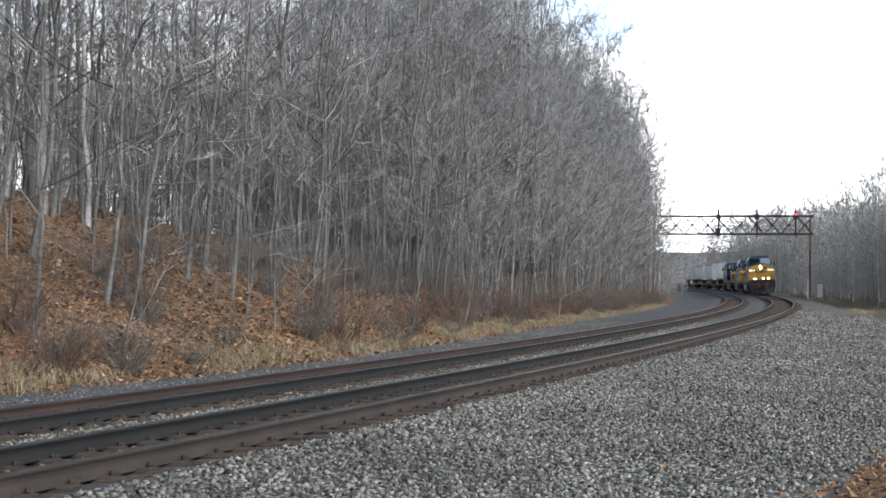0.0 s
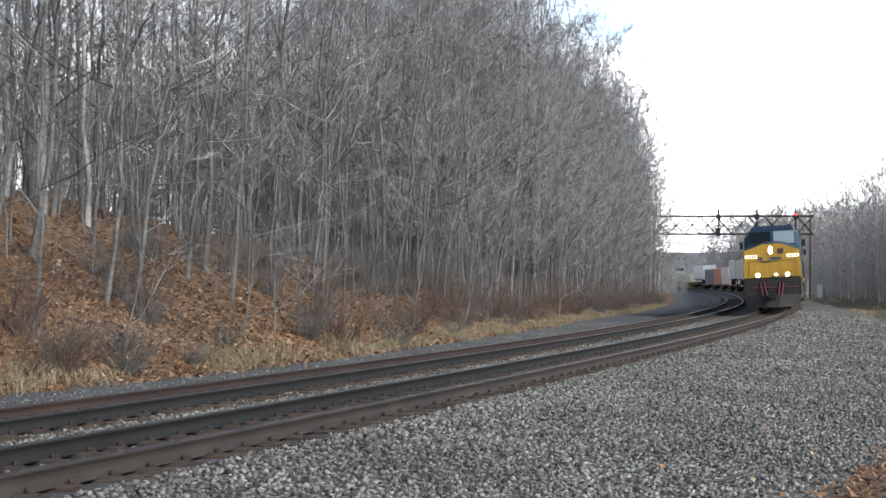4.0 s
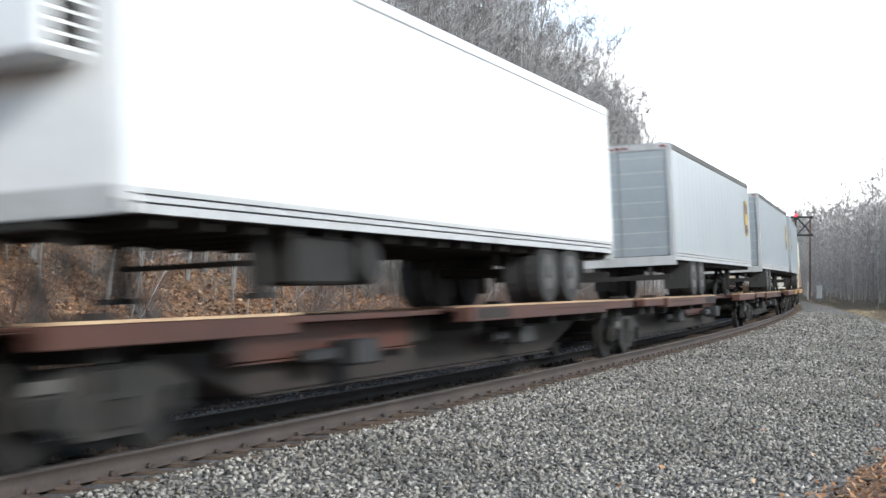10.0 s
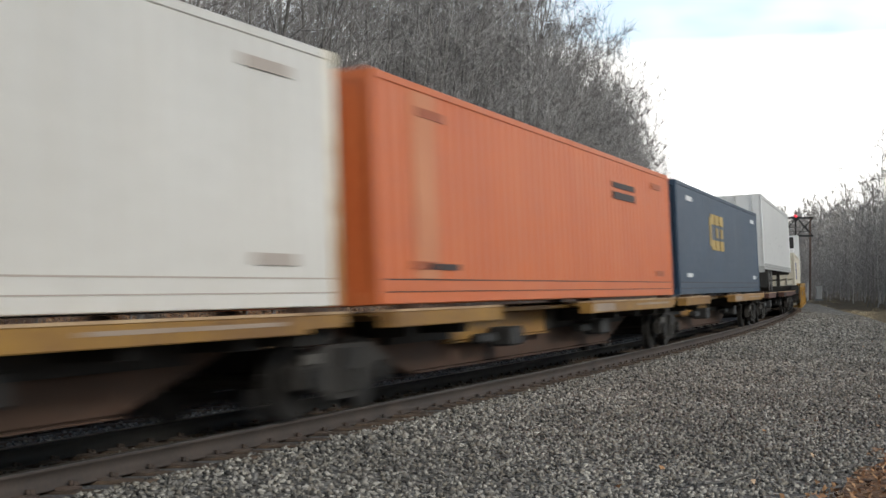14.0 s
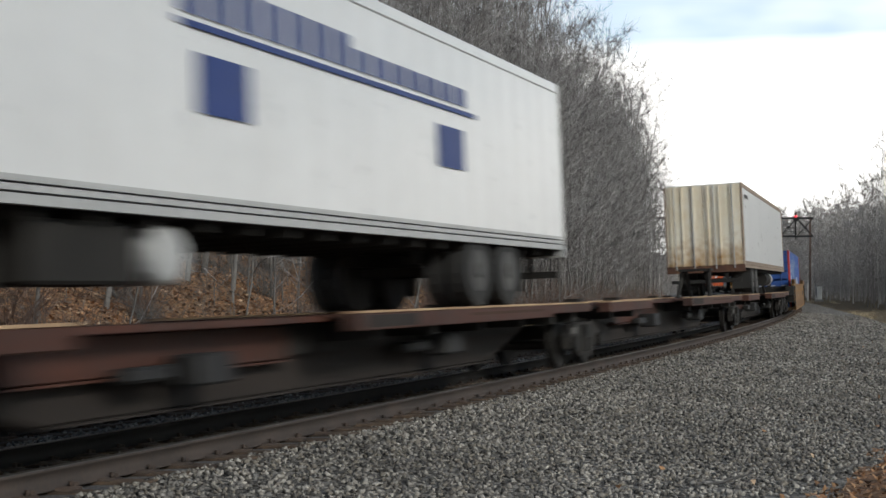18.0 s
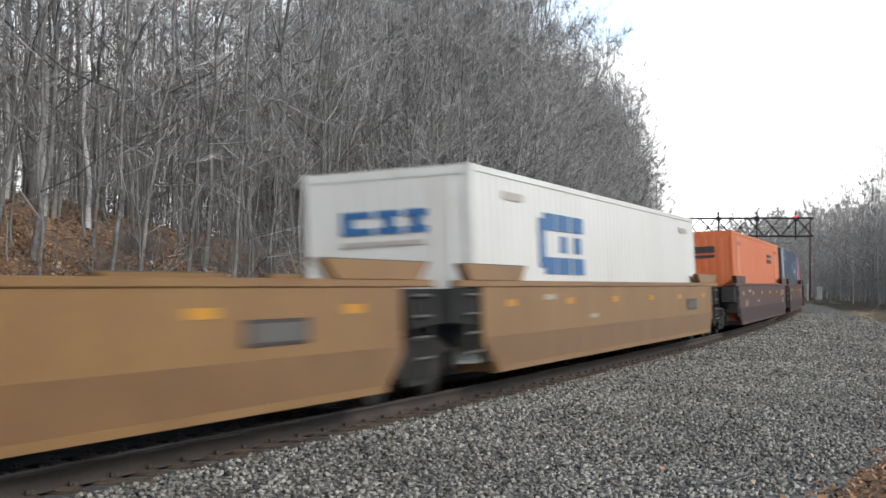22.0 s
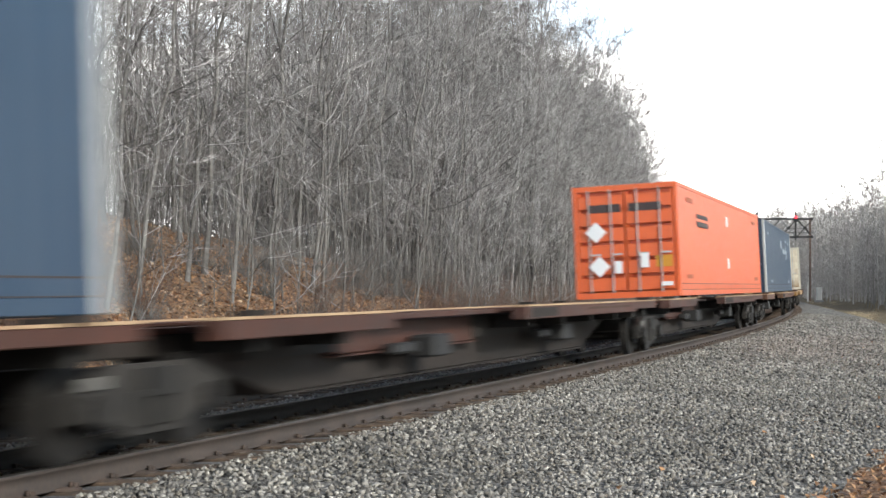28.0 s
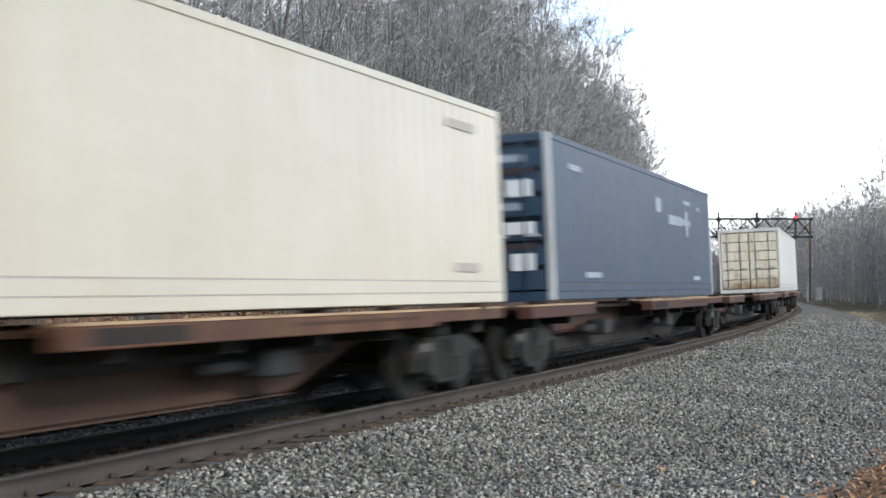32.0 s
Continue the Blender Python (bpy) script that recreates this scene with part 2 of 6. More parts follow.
    """A large mesh from arrays."""
    me = bpy.data.meshes.new(name)
    verts, tris = np.asarray(verts, np.float32), np.asarray(tris, np.int32)
    k = tris.shape[1]
    me.vertices.add(len(verts))
    me.vertices.foreach_set("co", verts.ravel())
    me.loops.add(tris.size)
    me.loops.foreach_set("vertex_index", tris.ravel())
    me.polygons.add(len(tris))
    me.polygons.foreach_set("loop_start", np.arange(0, tris.size, k, dtype=np.int32))
    me.polygons.foreach_set("loop_total", np.full(len(tris), k, np.int32))
    me.materials.append(material)
    for m in extra:
        me.materials.append(m)
    if index is not None:
        me.polygons.foreach_set("material_index", np.asarray(index, np.int32))
    if smooth:
        me.polygons.foreach_set("use_smooth", np.ones(len(tris), bool))
    me.update(calc_edges=True)
    me.validate()
    return new(name, me)


# ---- the plan: the line of the near track ----
STEP = 0.5
LINE_S = np.arange(-640.0, 1700.0, STEP)
BEND = np.interp(LINE_S, [0, 60, 110, 170, 230, 280], [-0.00178, -0.001635, -0.001152, -0.00045, -0.0013, -0.0028])
HEAD = np.concatenate([[0], np.cumsum((BEND[1:] + BEND[:-1]) / 2 * STEP)])
HEAD += 0.3884 - np.interp(0, LINE_S, HEAD)
_mid = (HEAD[1:] + HEAD[:-1]) / 2
LINE_X = np.concatenate([[0], np.cumsum(np.sin(_mid) * STEP)])
LINE_Y = np.concatenate([[0], np.cumsum(np.cos(_mid) * STEP)])
LINE_X -= np.interp(0, LINE_S, LINE_X)
LINE_Y += 19.7995 - np.interp(0, LINE_S, LINE_Y)
CANT = 0.0513          # the outer rail stands higher
SPACING = 3.878        # from track to track


def along(s, off=0.0, z=0.0):
    """Points at distance s along the line and off beside it (towards the camera's side), as rows of x, y, z."""
    s, off, z = np.broadcast_arrays(np.asarray(s, float), np.asarray(off, float), np.asarray(z, float))
    h = np.interp(s, LINE_S, HEAD)
    return np.stack([np.interp(s, LINE_S, LINE_X) + off * np.cos(h), np.interp(s, LINE_S, LINE_Y) - off * np.sin(h), z], -1)


def plane_z(off):
    return (off - 0.75) * CANT


# ---- the ground ----
def toe(s):
    """Where the bank begins, beyond the far track."""
    return np.interp(s, [-8, 0, 3, 6.5, 13, 22, 47, 90, 228], [-8.6, -8.4, -8.1, -7.85, -8.0, -8.4, -9.5, -9.7, -11.1])


def rim(s):
    """Where the gravel ends on the camera's side."""
    return np.interp(s, [-7, -3.6, 5, 30, 47, 66, 78, 95, 116], [6.15, 6.7, 6.9, 6.4, 5.6, 4.45, 3.75, 3.25, 3.0])


def wave(x, y, f, seed=0.0):
    return np.sin(x * f + seed) * np.cos(y * f * 0.83 + seed * 1.7) + 0.5 * np.sin(x * f * 2.3 + y * f * 1.9 + seed)


def ground_z(s, off):
    s, off = np.broadcast_arrays(np.asarray(s, float), np.asarray(off, float))
    z = plane_z(off) - np.interp(off, [0.6, 0.95], [0.228, 0.208])
    z = np.where(off > 1.7, np.interp(off, [1.7, 2.4, 4.2, 6.5, 9.0, 14.0, 40.0, 90.0, 300.0, 1500.0], [-0.16, -0.21, -0.35, -0.40, -0.40, -0.5, 0.6, 3.0, 17.0, 47.0]), z)
    z = z - np.where(off > 1.9, np.clip((off - rim(s)) / 1.5, 0, 1) * np.interp(s, [15, 35, 110, 130], [0.0, 0.4, 0.4, 0.16]), 0.0)
    z = np.where(off < -5.9, -0.60, z)
    rise = np.clip(4.9 - 0.058 * s, 0.8, 5.2)
    b = toe(s) - off
    bank = -0.60 + rise * np.interp(b, [0, 0.6, 9.5, 30, 110, 300], [0, 0.03, 1.0, 2.2, 7.0, 20.0])
    p = along(s, off)
    bank = bank + np.clip(b / 2, 0, 1) * (0.14 * wave(p[..., 0], p[..., 1], 0.55) + 0.07 * wave(p[..., 0], p[..., 1], 1.7, 2.0))
    return np.where(b > 0, bank, z)


def build_ground():
    ss = np.concatenate([np.arange(-600, -40, 20), np.arange(-40, 120, 0.8), np.arange(120, 260, 3), np.arange(260, 1700, 40)])
    off = np.concatenate([[-380, -250, -170, -120, -90], np.arange(-70, -24, 4.0), np.arange(-24, -12, 0.9), np.arange(-12, -5.6, 0.4),
                          np.arange(-5.5, 7.6, 0.35), np.arange(8, 20, 1.2), np.arange(21, 60, 6), [70, 100, 160, 300, 700, 1500]])
    S, O = np.meshgrid(ss, off, indexing="ij")
    P = along(S, O, ground_z(S, O))
    ni, nj = S.shape
    idx = np.arange(ni * nj).reshape(ni, nj)
    quads = np.stack([idx[:-1, :-1], idx[1:, :-1], idx[1:, 1:], idx[:-1, 1:]], -1).reshape(-1, 4)
    sc, oc = ((S[:-1, :-1] + S[1:, 1:]) / 2).ravel(), ((O[:-1, :-1] + O[1:, 1:]) / 2).ravel()
    pc = along(sc, oc)
    jit = 0.35 * wave(pc[:, 0], pc[:, 1], 0.9, 1.0) + 0.2 * wave(pc[:, 0], pc[:, 1], 2.7, 3.0)
    zone = np.zeros(len(sc), int)
    zone[(np.abs(oc) < 1.3) | (np.abs(oc + SPACING) < 1.3)] = 1
    zone[oc < -5.9 + 0.1 * jit] = 1
    zone[oc < toe(sc) + jit * 0.3] = 2
    past = oc > rim(sc) + jit * 0.3
    zone[past] = np.where(sc < 6, 2, 3)[past]
    zone[oc > 95] = 4
    ob = sheet("ground", P.reshape(-1, 3), quads, M["ballast"], True, (M["cinder"], M["litter"], M["turf"], M["hill"]), zone)
    return tagged(ob, "grey ballast, cinder path and a bank of fallen leaves", "ground", kind="structure")


build_ground()


# ---- the two tracks ----
def sweep(name, ss, off, profile, material, parent, tilt=0.0, extra=(), index=None):
    """A rail profile (side, height) swept along the line at that offset."""
    n = len(profile)
    rows = np.concatenate([along(ss, off + py, plane_z(off) + pz + py * tilt)[:, None, :] for py, pz in profile], 1)
    idx = np.arange(len(ss) * n).reshape(len(ss), n)
    q = np.stack([idx[:-1, :], idx[1:, :], np.roll(idx, -1, 1)[1:, :], np.roll(idx, -1, 1)[:-1, :]], -1).reshape(-1, 4)
    mi = None if index is None else np.tile(np.array(index), len(ss) - 1)
    ob = sheet(name, rows.reshape(-1, 3), q, material, False, extra, mi)
    ob.parent = parent
    return ob


RAIL = [(-0.076, -0.186), (0.076, -0.186), (0.074, -0.172), (0.012, -0.15), (0.010, -0.05), (0.036, -0.038), (0.037, -0.010), (0.026, 0.0),
        (-0.026, 0.0), (-0.037, -0.010), (-0.036, -0.038), (-0.010, -0.05), (-0.012, -0.15), (-0.074, -0.172)]
RAIL_INDEX = [0, 0, 0, 0, 0, 0, 1, 1, 1, 0, 0, 0, 0, 0]


def build_track(name, centre, label):
    rng = np.random.default_rng(int(abs(centre) * 10) + 3)
    tr = tagged(new(name), label, "railway track", kind="structure")
    ss = np.concatenate([np.arange(-60, 160, 1.0), np.arange(160, 700, 6.0)])
    for side in (0.75, -0.75):
        sweep("rail", ss, centre + side, RAIL, M["rail_side"] if centre == 0 and side > 0 else M["rail_far"] if centre < 0 and side < 0 else M["rail_shaded"], tr, CANT, (M["rail_top"],), RAIL_INDEX)
    bm = boxes((-0.115, 0.115, -1.27, 1.27, -0.17, 0.0))
    bmesh.ops.bevel(bm, geom=bm.edges[:], offset=0.012, segments=1, affect="EDGES")
    tie_mesh = bpy.data.meshes.new("tie")
    bm.to_mesh(tie_mesh)
    bm.free()
    tie_mesh.materials.append(M["tie"])
    lean = math.atan(CANT)
    verts, tris = [], []
    cube = np.array([(x, y, z) for x in (-1, 1) for y in (-1, 1) for z in (-1, 1)], float)
    faces = np.array([(0, 1, 3, 2), (4, 6, 7, 5), (0, 4, 5, 1), (2, 3, 7, 6), (0, 2, 6, 4), (1, 5, 7, 3)])
    base = 0
    for i in range(440):
        s = -22 + i * 0.53 + rng.normal(0, 0.02)
        h = float(np.interp(s, LINE_S, HEAD))
        o = centre + rng.normal(0, 0.025)
        p = along(s, o, plane_z(centre) - 0.19 + rng.normal(0, 0.006))
        m = Matrix.Translation(p) @ Matrix.Rotation(-h - math.pi / 2 + rng.normal(0, 0.012), 4, "Z") @ Matrix.Rotation(math.pi, 4, "Z")
        if i < 290:
            t = new("tie", tie_mesh)
            t.parent = tr
            t.matrix_basis = m @ Matrix.Rotation(-lean, 4, "X")
        if i < 260:
            for side in (0.75, -0.75):
                for dy, dx, dz, sx, sy, sz in ((0, 0, 0.006, 0.095, 0.19, 0.014), (0.105, 0.06, 0.03, 0.016, 0.016, 0.025), (-0.105, -0.06, 0.03, 0.016, 0.016, 0.025),
                                               (0.0, 0.15, 0.005, 0.018, 0.10, 0.035)):
                    c = along(s + dx, centre + side + dy, plane_z(centre + side + dy) - 0.186 + dz)
                    v = cube * (sx, sy, sz)
                    ch, sh = math.cos(h), math.sin(h)
                    w = np.stack([v[:, 0] * sh + v[:, 1] * ch, v[:, 0] * ch - v[:, 1] * sh, v[:, 2]], -1) + c
                    verts.append(w)
                    tris.append(faces + base)
                    base += 8
    ob = sheet("rail_fastenings", np.concatenate(verts), np.concatenate(tris), M["plate"])
    ob.parent = tr
    tagged(ob, "rusted tie plates, spikes and rail anchors", kind="stuff")
    return tr


build_track("track_near", 0.0, "main line track with worn bright rails on dark ties")
build_track("track_far", -SPACING, "second track with rusty rails on dark ties")


# ---- ballast stones, leaves and grass ----
def scatter_stones():
    rng = np.random.default_rng(5)
    spans = [(-14, 8, 1.14, 7.0, 320, 1.0), (8, 26, 1.12, 7.0, 150, 1.2), (26, 60, 1.1, 6.4, 45, 1.6), (-14, 12, -3.0, -0.9, 200, 1.0), (12, 40, -3.0, -0.9, 80, 1.3),
             (-14, 24, -0.62, 0.62, 190, 1.0), (-12, 45, -8.6, -5.2, 55, 0.75), (-14, 6, 6.2, 8.0, 60, 0.9), (-14, 20, -4.5, -3.2, 60, 1.0)]
    octa = np.array([(1, 0, 0), (-1, 0, 0), (0, 1, 0), (0, -1, 0), (0, 0, 1), (0, 0, -1)], float)
    f = np.array([(0, 2, 4), (2, 1, 4), (1, 3, 4), (3, 0, 4), (2, 0, 5), (1, 2, 5), (3, 1, 5), (0, 3, 5)])
    vs = []
    for s0, s1, o0, o1, dens, big in spans:
        n = int((s1 - s0) * (o1 - o0) * dens)
        s, o = rng.uniform(s0, s1, n), rng.uniform(o0, o1, n)
        keep = (o > toe(s)) & (o < rim(s) - 0.3 * np.abs(rng.normal(0, 1, n)))
        s, o = s[keep], o[keep]
        n = len(s)
        c = along(s, o, ground_z(s, o) + rng.uniform(-0.004, 0.018, n))
        r = (rng.uniform(0.016, 0.039, n) * big)[:, None, None] * rng.uniform(0.55, 1.25, (n, 6, 1))
        v = octa[None] * r + rng.normal(0, 0.006, (n, 6, 3))
        a, b = rng.uniform(0, 6.28, n), rng.uniform(-0.9, 0.9, n)
        ca, sa, cb, sb = np.cos(a), np.sin(a), np.cos(b), np.sin(b)
        x, y, z = v[..., 0], v[..., 1], v[..., 2] * 0.75
        y, z = y * cb[:, None] - z * sb[:, None], y * sb[:, None] + z * cb[:, None]
        v = np.stack([x * ca[:, None] - y * sa[:, None], x * sa[:, None] + y * ca[:, None], z], -1) + c[:, None, :]
        vs.append(v.reshape(-1, 3))
    v = np.concatenate(vs)
    n = len(v) // 6
    tris = (f[None] + (np.arange(n) * 6)[:, None, None]).reshape(-1, 3)
    tagged(sheet("ballast_stones", v, tris, M["stone"]), "loose crushed grey stone of the track bed", "ballast", kind="stuff")


def scatter_leaves():
    rng = np.random.default_rng(8)
    s = np.concatenate([rng.uniform(-8, 45, 42000), rng.uniform(40, 80, 5000), rng.uniform(-12, 4, 3600), rng.uniform(-12, 30, 60)])
    o = np.concatenate([toe(s[:42000]) - rng.gamma(1.6, 3.2, 42000) + 0.4, toe(s[42000:47000]) - rng.gamma(1.5, 2.5, 5000), rim(s[47000:50600]) - 0.1 + rng.gamma(1.5, 0.9, 3600), rng.uniform(4.5, 6.5, 60)])
    n = len(s)
    c = along(s, o, ground_z(s, o) + rng.uniform(0.01, 0.06, n))
    a, w = rng.uniform(0, 6.28, n), rng.uniform(0.035, 0.085, n)
    w[47000:] *= 0.5
    u = np.stack([np.cos(a), np.sin(a), rng.normal(0, 0.35, n)], -1) * w[:, None]
    t = np.stack([-np.sin(a), np.cos(a), rng.normal(0, 0.35, n)], -1) * (w * rng.uniform(0.4, 0.8, n))[:, None]
    lift = np.zeros((n, 3))
    lift[:, 2] = rng.uniform(0.0, 0.03, n)
    v = np.stack([c - u, c + t - lift, c + u + lift, c - t + lift * 0.5], 1).reshape(-1, 3)
    k = np.arange(n) * 4
    tris = np.concatenate([np.stack([k, k + 1, k + 2], -1), np.stack([k, k + 2, k + 3], -1)])
    tagged(sheet("fallen_leaves", v, tris, M["leaf"]), "curled orange brown leaves fallen on the bank", "leaves", kind="stuff")


def scatter_grass():
    rng = np.random.default_rng(9)
    vs = []
    for i in range(665):
        s = rng.uniform(-7, 95) if i < 640 else rng.uniform(60, 150)
        near = wave(np.array(s), np.array(0.0), 0.35, 1.0) + 0.5 * wave(np.array(s), np.array(0.0), 1.1, 2.0)
        if near < -0.1 and rng.random() < 0.7:
            continue
        if i < 640:
            o = toe(s) - np.abs(rng.normal(0.45, 0.55))
        else:
            o = rim(s) + 0.3 + rng.gamma(2.0, 1.5)
        blades = int(rng.uniform(60, 120) * (1.25 if near > 0 else 0.6))
        tall = rng.uniform(0.14, 0.42)
        c = along(s, o, ground_z(s, o))
        a, lean = rng.uniform(0, 6.28, blades), rng.uniform(0.25, 1.5, blades)
        h = tall * rng.uniform(0.5, 1.15, blades)
        root = c + np.stack([rng.normal(0, 0.24, blades), rng.normal(0, 0.24, blades), np.zeros(blades) - 0.02], -1)
        d = np.stack([np.cos(a) * lean, np.sin(a) * lean, np.ones(blades)], -1) * h[:, None]
        side = np.stack([-np.sin(a), np.cos(a), np.zeros(blades)], -1) * 0.0042
        tip = root + d + np.stack([np.cos(a) * lean, np.sin(a) * lean, -0.3 * lean], -1) * (h * 0.5)[:, None]
        mid = root + d * 0.6
        vs.append(np.stack([root - side, root + side, mid + side, mid - side, tip], 1).reshape(-1, 3))
    v = np.concatenate(vs)
    k = np.arange(len(v) // 5) * 5
    tris = np.concatenate([np.stack([k, k + 1, k + 2], -1), np.stack([k, k + 2, k + 3], -1), np.stack([k + 3, k + 2, k + 4], -1)])
    tagged(sheet("dry_grass", v, tris, M["straw"]), "tufts of straw coloured winter grass along the ditch", "grass", kind="stuff")


def fallen_sticks():
    rng = np.random.default_rng(77)
    for x, y, size, turn in STICKS:
        w = Wood()
        a = radians(turn)
        pts = bent(rng, (x, y, -0.37), (math.cos(a), math.sin(a), 0.05), size, 4, -0.01, 0.12)
        w.limb(pts, np.linspace(0.022, 0.008, 5), 5)
        w.limb(bent(rng, pts[2], (math.cos(a + 0.7), math.sin(a + 0.7), 0.1), size * 0.4, 2, 0.0, 0.1), [0.012, 0.008, 0.004], 4)
        tagged(sheet("fallen_stick", *w.arrays(), M["bark"]), "dry grey stick lying on the gravel", "stick", "sticks on the gravel")


STICKS = [(9.8, 32.3, 0.9, 5.0), (7.5, 23.1, 0.55, -15.0), (6.1, 25.6, 0.5, 20.0), (12.70, 41.26, 1.1, 10.0), (2.38, 12.12, 0.5, -25.0), (6.64, 24.95, 0.7, 30.0)]
scatter_stones()
scatter_leaves()
scatter_grass()


# ---- bare trees ----
class Wood:
    """Collects tapered limbs as arrays."""

    def __init__(self):
        self.v, self.f, self.n = [], [], 0

    def limb(self, pts, radii, sides):
        pts = np.asarray(pts, float)
        d = np.gradient(pts, axis=0)
        d /= np.linalg.norm(d, axis=1)[:, None] + 1e-9
        ref = np.where(np.abs(d[:, 2:3]) < 0.9, np.array([[0, 0, 1.0]]), np.array([[1.0, 0, 0]]))
        u = np.cross(d, ref)
        u /= np.linalg.norm(u, axis=1)[:, None]
        w = np.cross(d, u)
        a = np.arange(sides) * 2 * np.pi / sides
        ring = pts[:, None] + (u[:, None] * np.cos(a)[None, :, None] + w[:, None] * np.sin(a)[None, :, None]) * np.asarray(radii)[:, None, None]
        idx = self.n + np.arange(len(pts) * sides).reshape(len(pts), sides)
        nx = np.roll(idx, -1, 1)
        self.f.append(np.stack([idx[:-1], nx[:-1], nx[1:], idx[1:]], -1).reshape(-1, 4))
        self.v.append(ring.reshape(-1, 3))
        self.n += len(pts) * sides

    def arrays(self):
        return np.concatenate(self.v), np.concatenate(self.f)


def bent(rng, start, d, length, steps, lift, wob):
    pts, p, d = [np.array(start, float)], np.array(start, float), np.array(d, float)
    for _ in range(steps):
        d = d + rng.normal(0, wob, 3) + np.array([0, 0, lift])
        d /= np.linalg.norm(d)
        p = p + d * length / steps
        pts.append(p)
    return np.array(pts)


def grow(seed, height, low, limbs, subs, twigs, reach=0.30, girth=0.0045, lean=(0.0, 0.0), fine=0.006, sides=3, cheap=False):
    """A bare deciduous tree: trunk and crown as two sets of arrays (triangles). The last twigs are slivers."""
    rng = np.random.default_rng(seed)
    trunk, crown = Wood(), Wood()
    k = 14
    t = np.linspace(0, 1, k)
    wob = np.cumsum(rng.normal(0, 0.006 * height, (k, 2)), 0)
    wob[0] = 0
    axis = np.stack([wob[:, 0] + lean[0] * t * height, wob[:, 1] + lean[1] * t * height, t * height - 0.15], -1)
    r0 = girth * height
    rad = r0 * (1 - 0.86 * t) * (1 + 0.35 * np.exp(-t * 22))
    trunk.limb(axis, rad, 4 if cheap else 6)
    starts, ways, lens = [], [], []
    for i in range(limbs):
        h = low + (0.98 - low) * ((i + rng.uniform(0, 0.8)) / limbs) ** 0.85
        start = np.array([np.interp(h, t, axis[:, j]) for j in range(3)])
        a = i * 2.4 + rng.uniform(-0.6, 0.6)
        up = rng.uniform(0.15, 0.95)
        length = height * reach * (1.10 - h) * rng.uniform(0.6, 1.3) + 0.6
        n = 3 if cheap else 5
        pts = bent(rng, start, (math.cos(a), math.sin(a), up), length, n, 0.13, 0.2)
        lr = max(0.010, float(np.interp(h, t, rad)) * 0.46)
        crown.limb(pts, np.linspace(lr, lr * 0.25, n + 1), sides)
        for j in range(subs):
            q = rng.uniform(0.12, 1.0)
            st = np.array([np.interp(q, np.linspace(0, 1, n + 1), pts[:, c]) for c in range(3)])
            dd = pts[-1] - pts[0]
            dd = dd / np.linalg.norm(dd) + rng.normal(0, 0.6, 3) + (0, 0, 0.2)
            sp = bent(rng, st, dd / np.linalg.norm(dd), (length * 0.3 + 0.35) * rng.uniform(0.6, 1.3), 2, 0.08, 0.18)
            if not cheap:
                crown.limb(sp, [max(fine * 1.2, lr * 0.34), fine, fine * 0.5], 3)
            starts.append(sp)
    sp = np.array(starts)
    m = len(sp) * twigs
    pick = np.repeat(np.arange(len(sp)), twigs)
    q = rng.uniform(0.1, 1.0, m)[:, None]
    s2 = np.where(q < 0.5, sp[pick, 0] + (sp[pick, 1] - sp[pick, 0]) * q * 2, sp[pick, 1] + (sp[pick, 2] - sp[pick, 1]) * (q - 0.5) * 2)
    d = sp[pick, 2] - sp[pick, 0]
    d = d / np.linalg.norm(d, axis=1)[:, None] + rng.normal(0, 0.6, (m, 3)) + (0, 0, 0.2)
    d /= np.linalg.norm(d, axis=1)[:, None]
    side = np.cross(d, rng.normal(0, 1, (m, 3)))
    side *= fine * 0.95 / np.linalg.norm(side, axis=1)[:, None]
    tip = s2 + d * rng.uniform(0.4, 1.35 if cheap else 1.1, m)[:, None]
    tw = np.stack([s2 - side, s2 + side, tip], 1).reshape(-1, 3)
    if cheap:
        # boughs as slivers too
        w = np.cross(sp[:, 2] - sp[:, 0], rng.normal(0, 1, (len(sp), 3)))
        w *= fine * 1.5 / np.linalg.norm(w, axis=1)[:, None]
        tw = np.concatenate([tw, np.stack([sp[:, 0] - w, sp[:, 0] + w, sp[:, 2]], 1).reshape(-1, 3)])
        m += len(sp)
    (tv, tf), (cv, cf) = trunk.arrays(), crown.arrays()
    tri = lambda f: np.concatenate([f[:, [0, 1, 2]], f[:, [0, 2, 3]]])
    cf = np.concatenate([tri(cf), len(cv) + np.arange(m * 3).reshape(-1, 3)])
    return (tv, tri(tf)), (np.concatenate([cv, tw]), cf)


KINDS = [  # height, lowest limb, limbs, boughs, twigs, reach, girth
    (18.0, 0.14, 20, 5, 13, 0.36, 0.0037), (16.5, 0.10, 20, 5, 13, 0.37, 0.0033), (20.0, 0.18, 20, 5, 13, 0.36, 0.0040), (13.5, 0.08, 18, 5, 13, 0.40, 0.0033),
    (17.5, 0.12, 20, 5, 13, 0.34, 0.0031), (10.5, 0.06, 18, 6, 10, 0.42, 0.0034), (7.0, 0.05, 16, 5, 10, 0.44, 0.0038), (19.0, 0.16, 20, 5, 13, 0.38, 0.0044)]


def place_trees():
    rng = np.random.default_rng(21)
    made = []
    for i, (h, low, li, su, tw, reach, girth) in enumerate(KINDS):
        (tv, tf), (cv, cf) = grow(100 + i, h, low, li, su, tw, reach, girth, (rng.normal(0, 0.02), rng.normal(0, 0.02)))
        tree = thing("bare_tree", "slender leafless grey tree on the leaf covered bank", "tree", "trees of the bank")
        tr = sheet("trunk", tv, tf, M["pale_bark"] if i in (1, 5) else M["bark"], True)
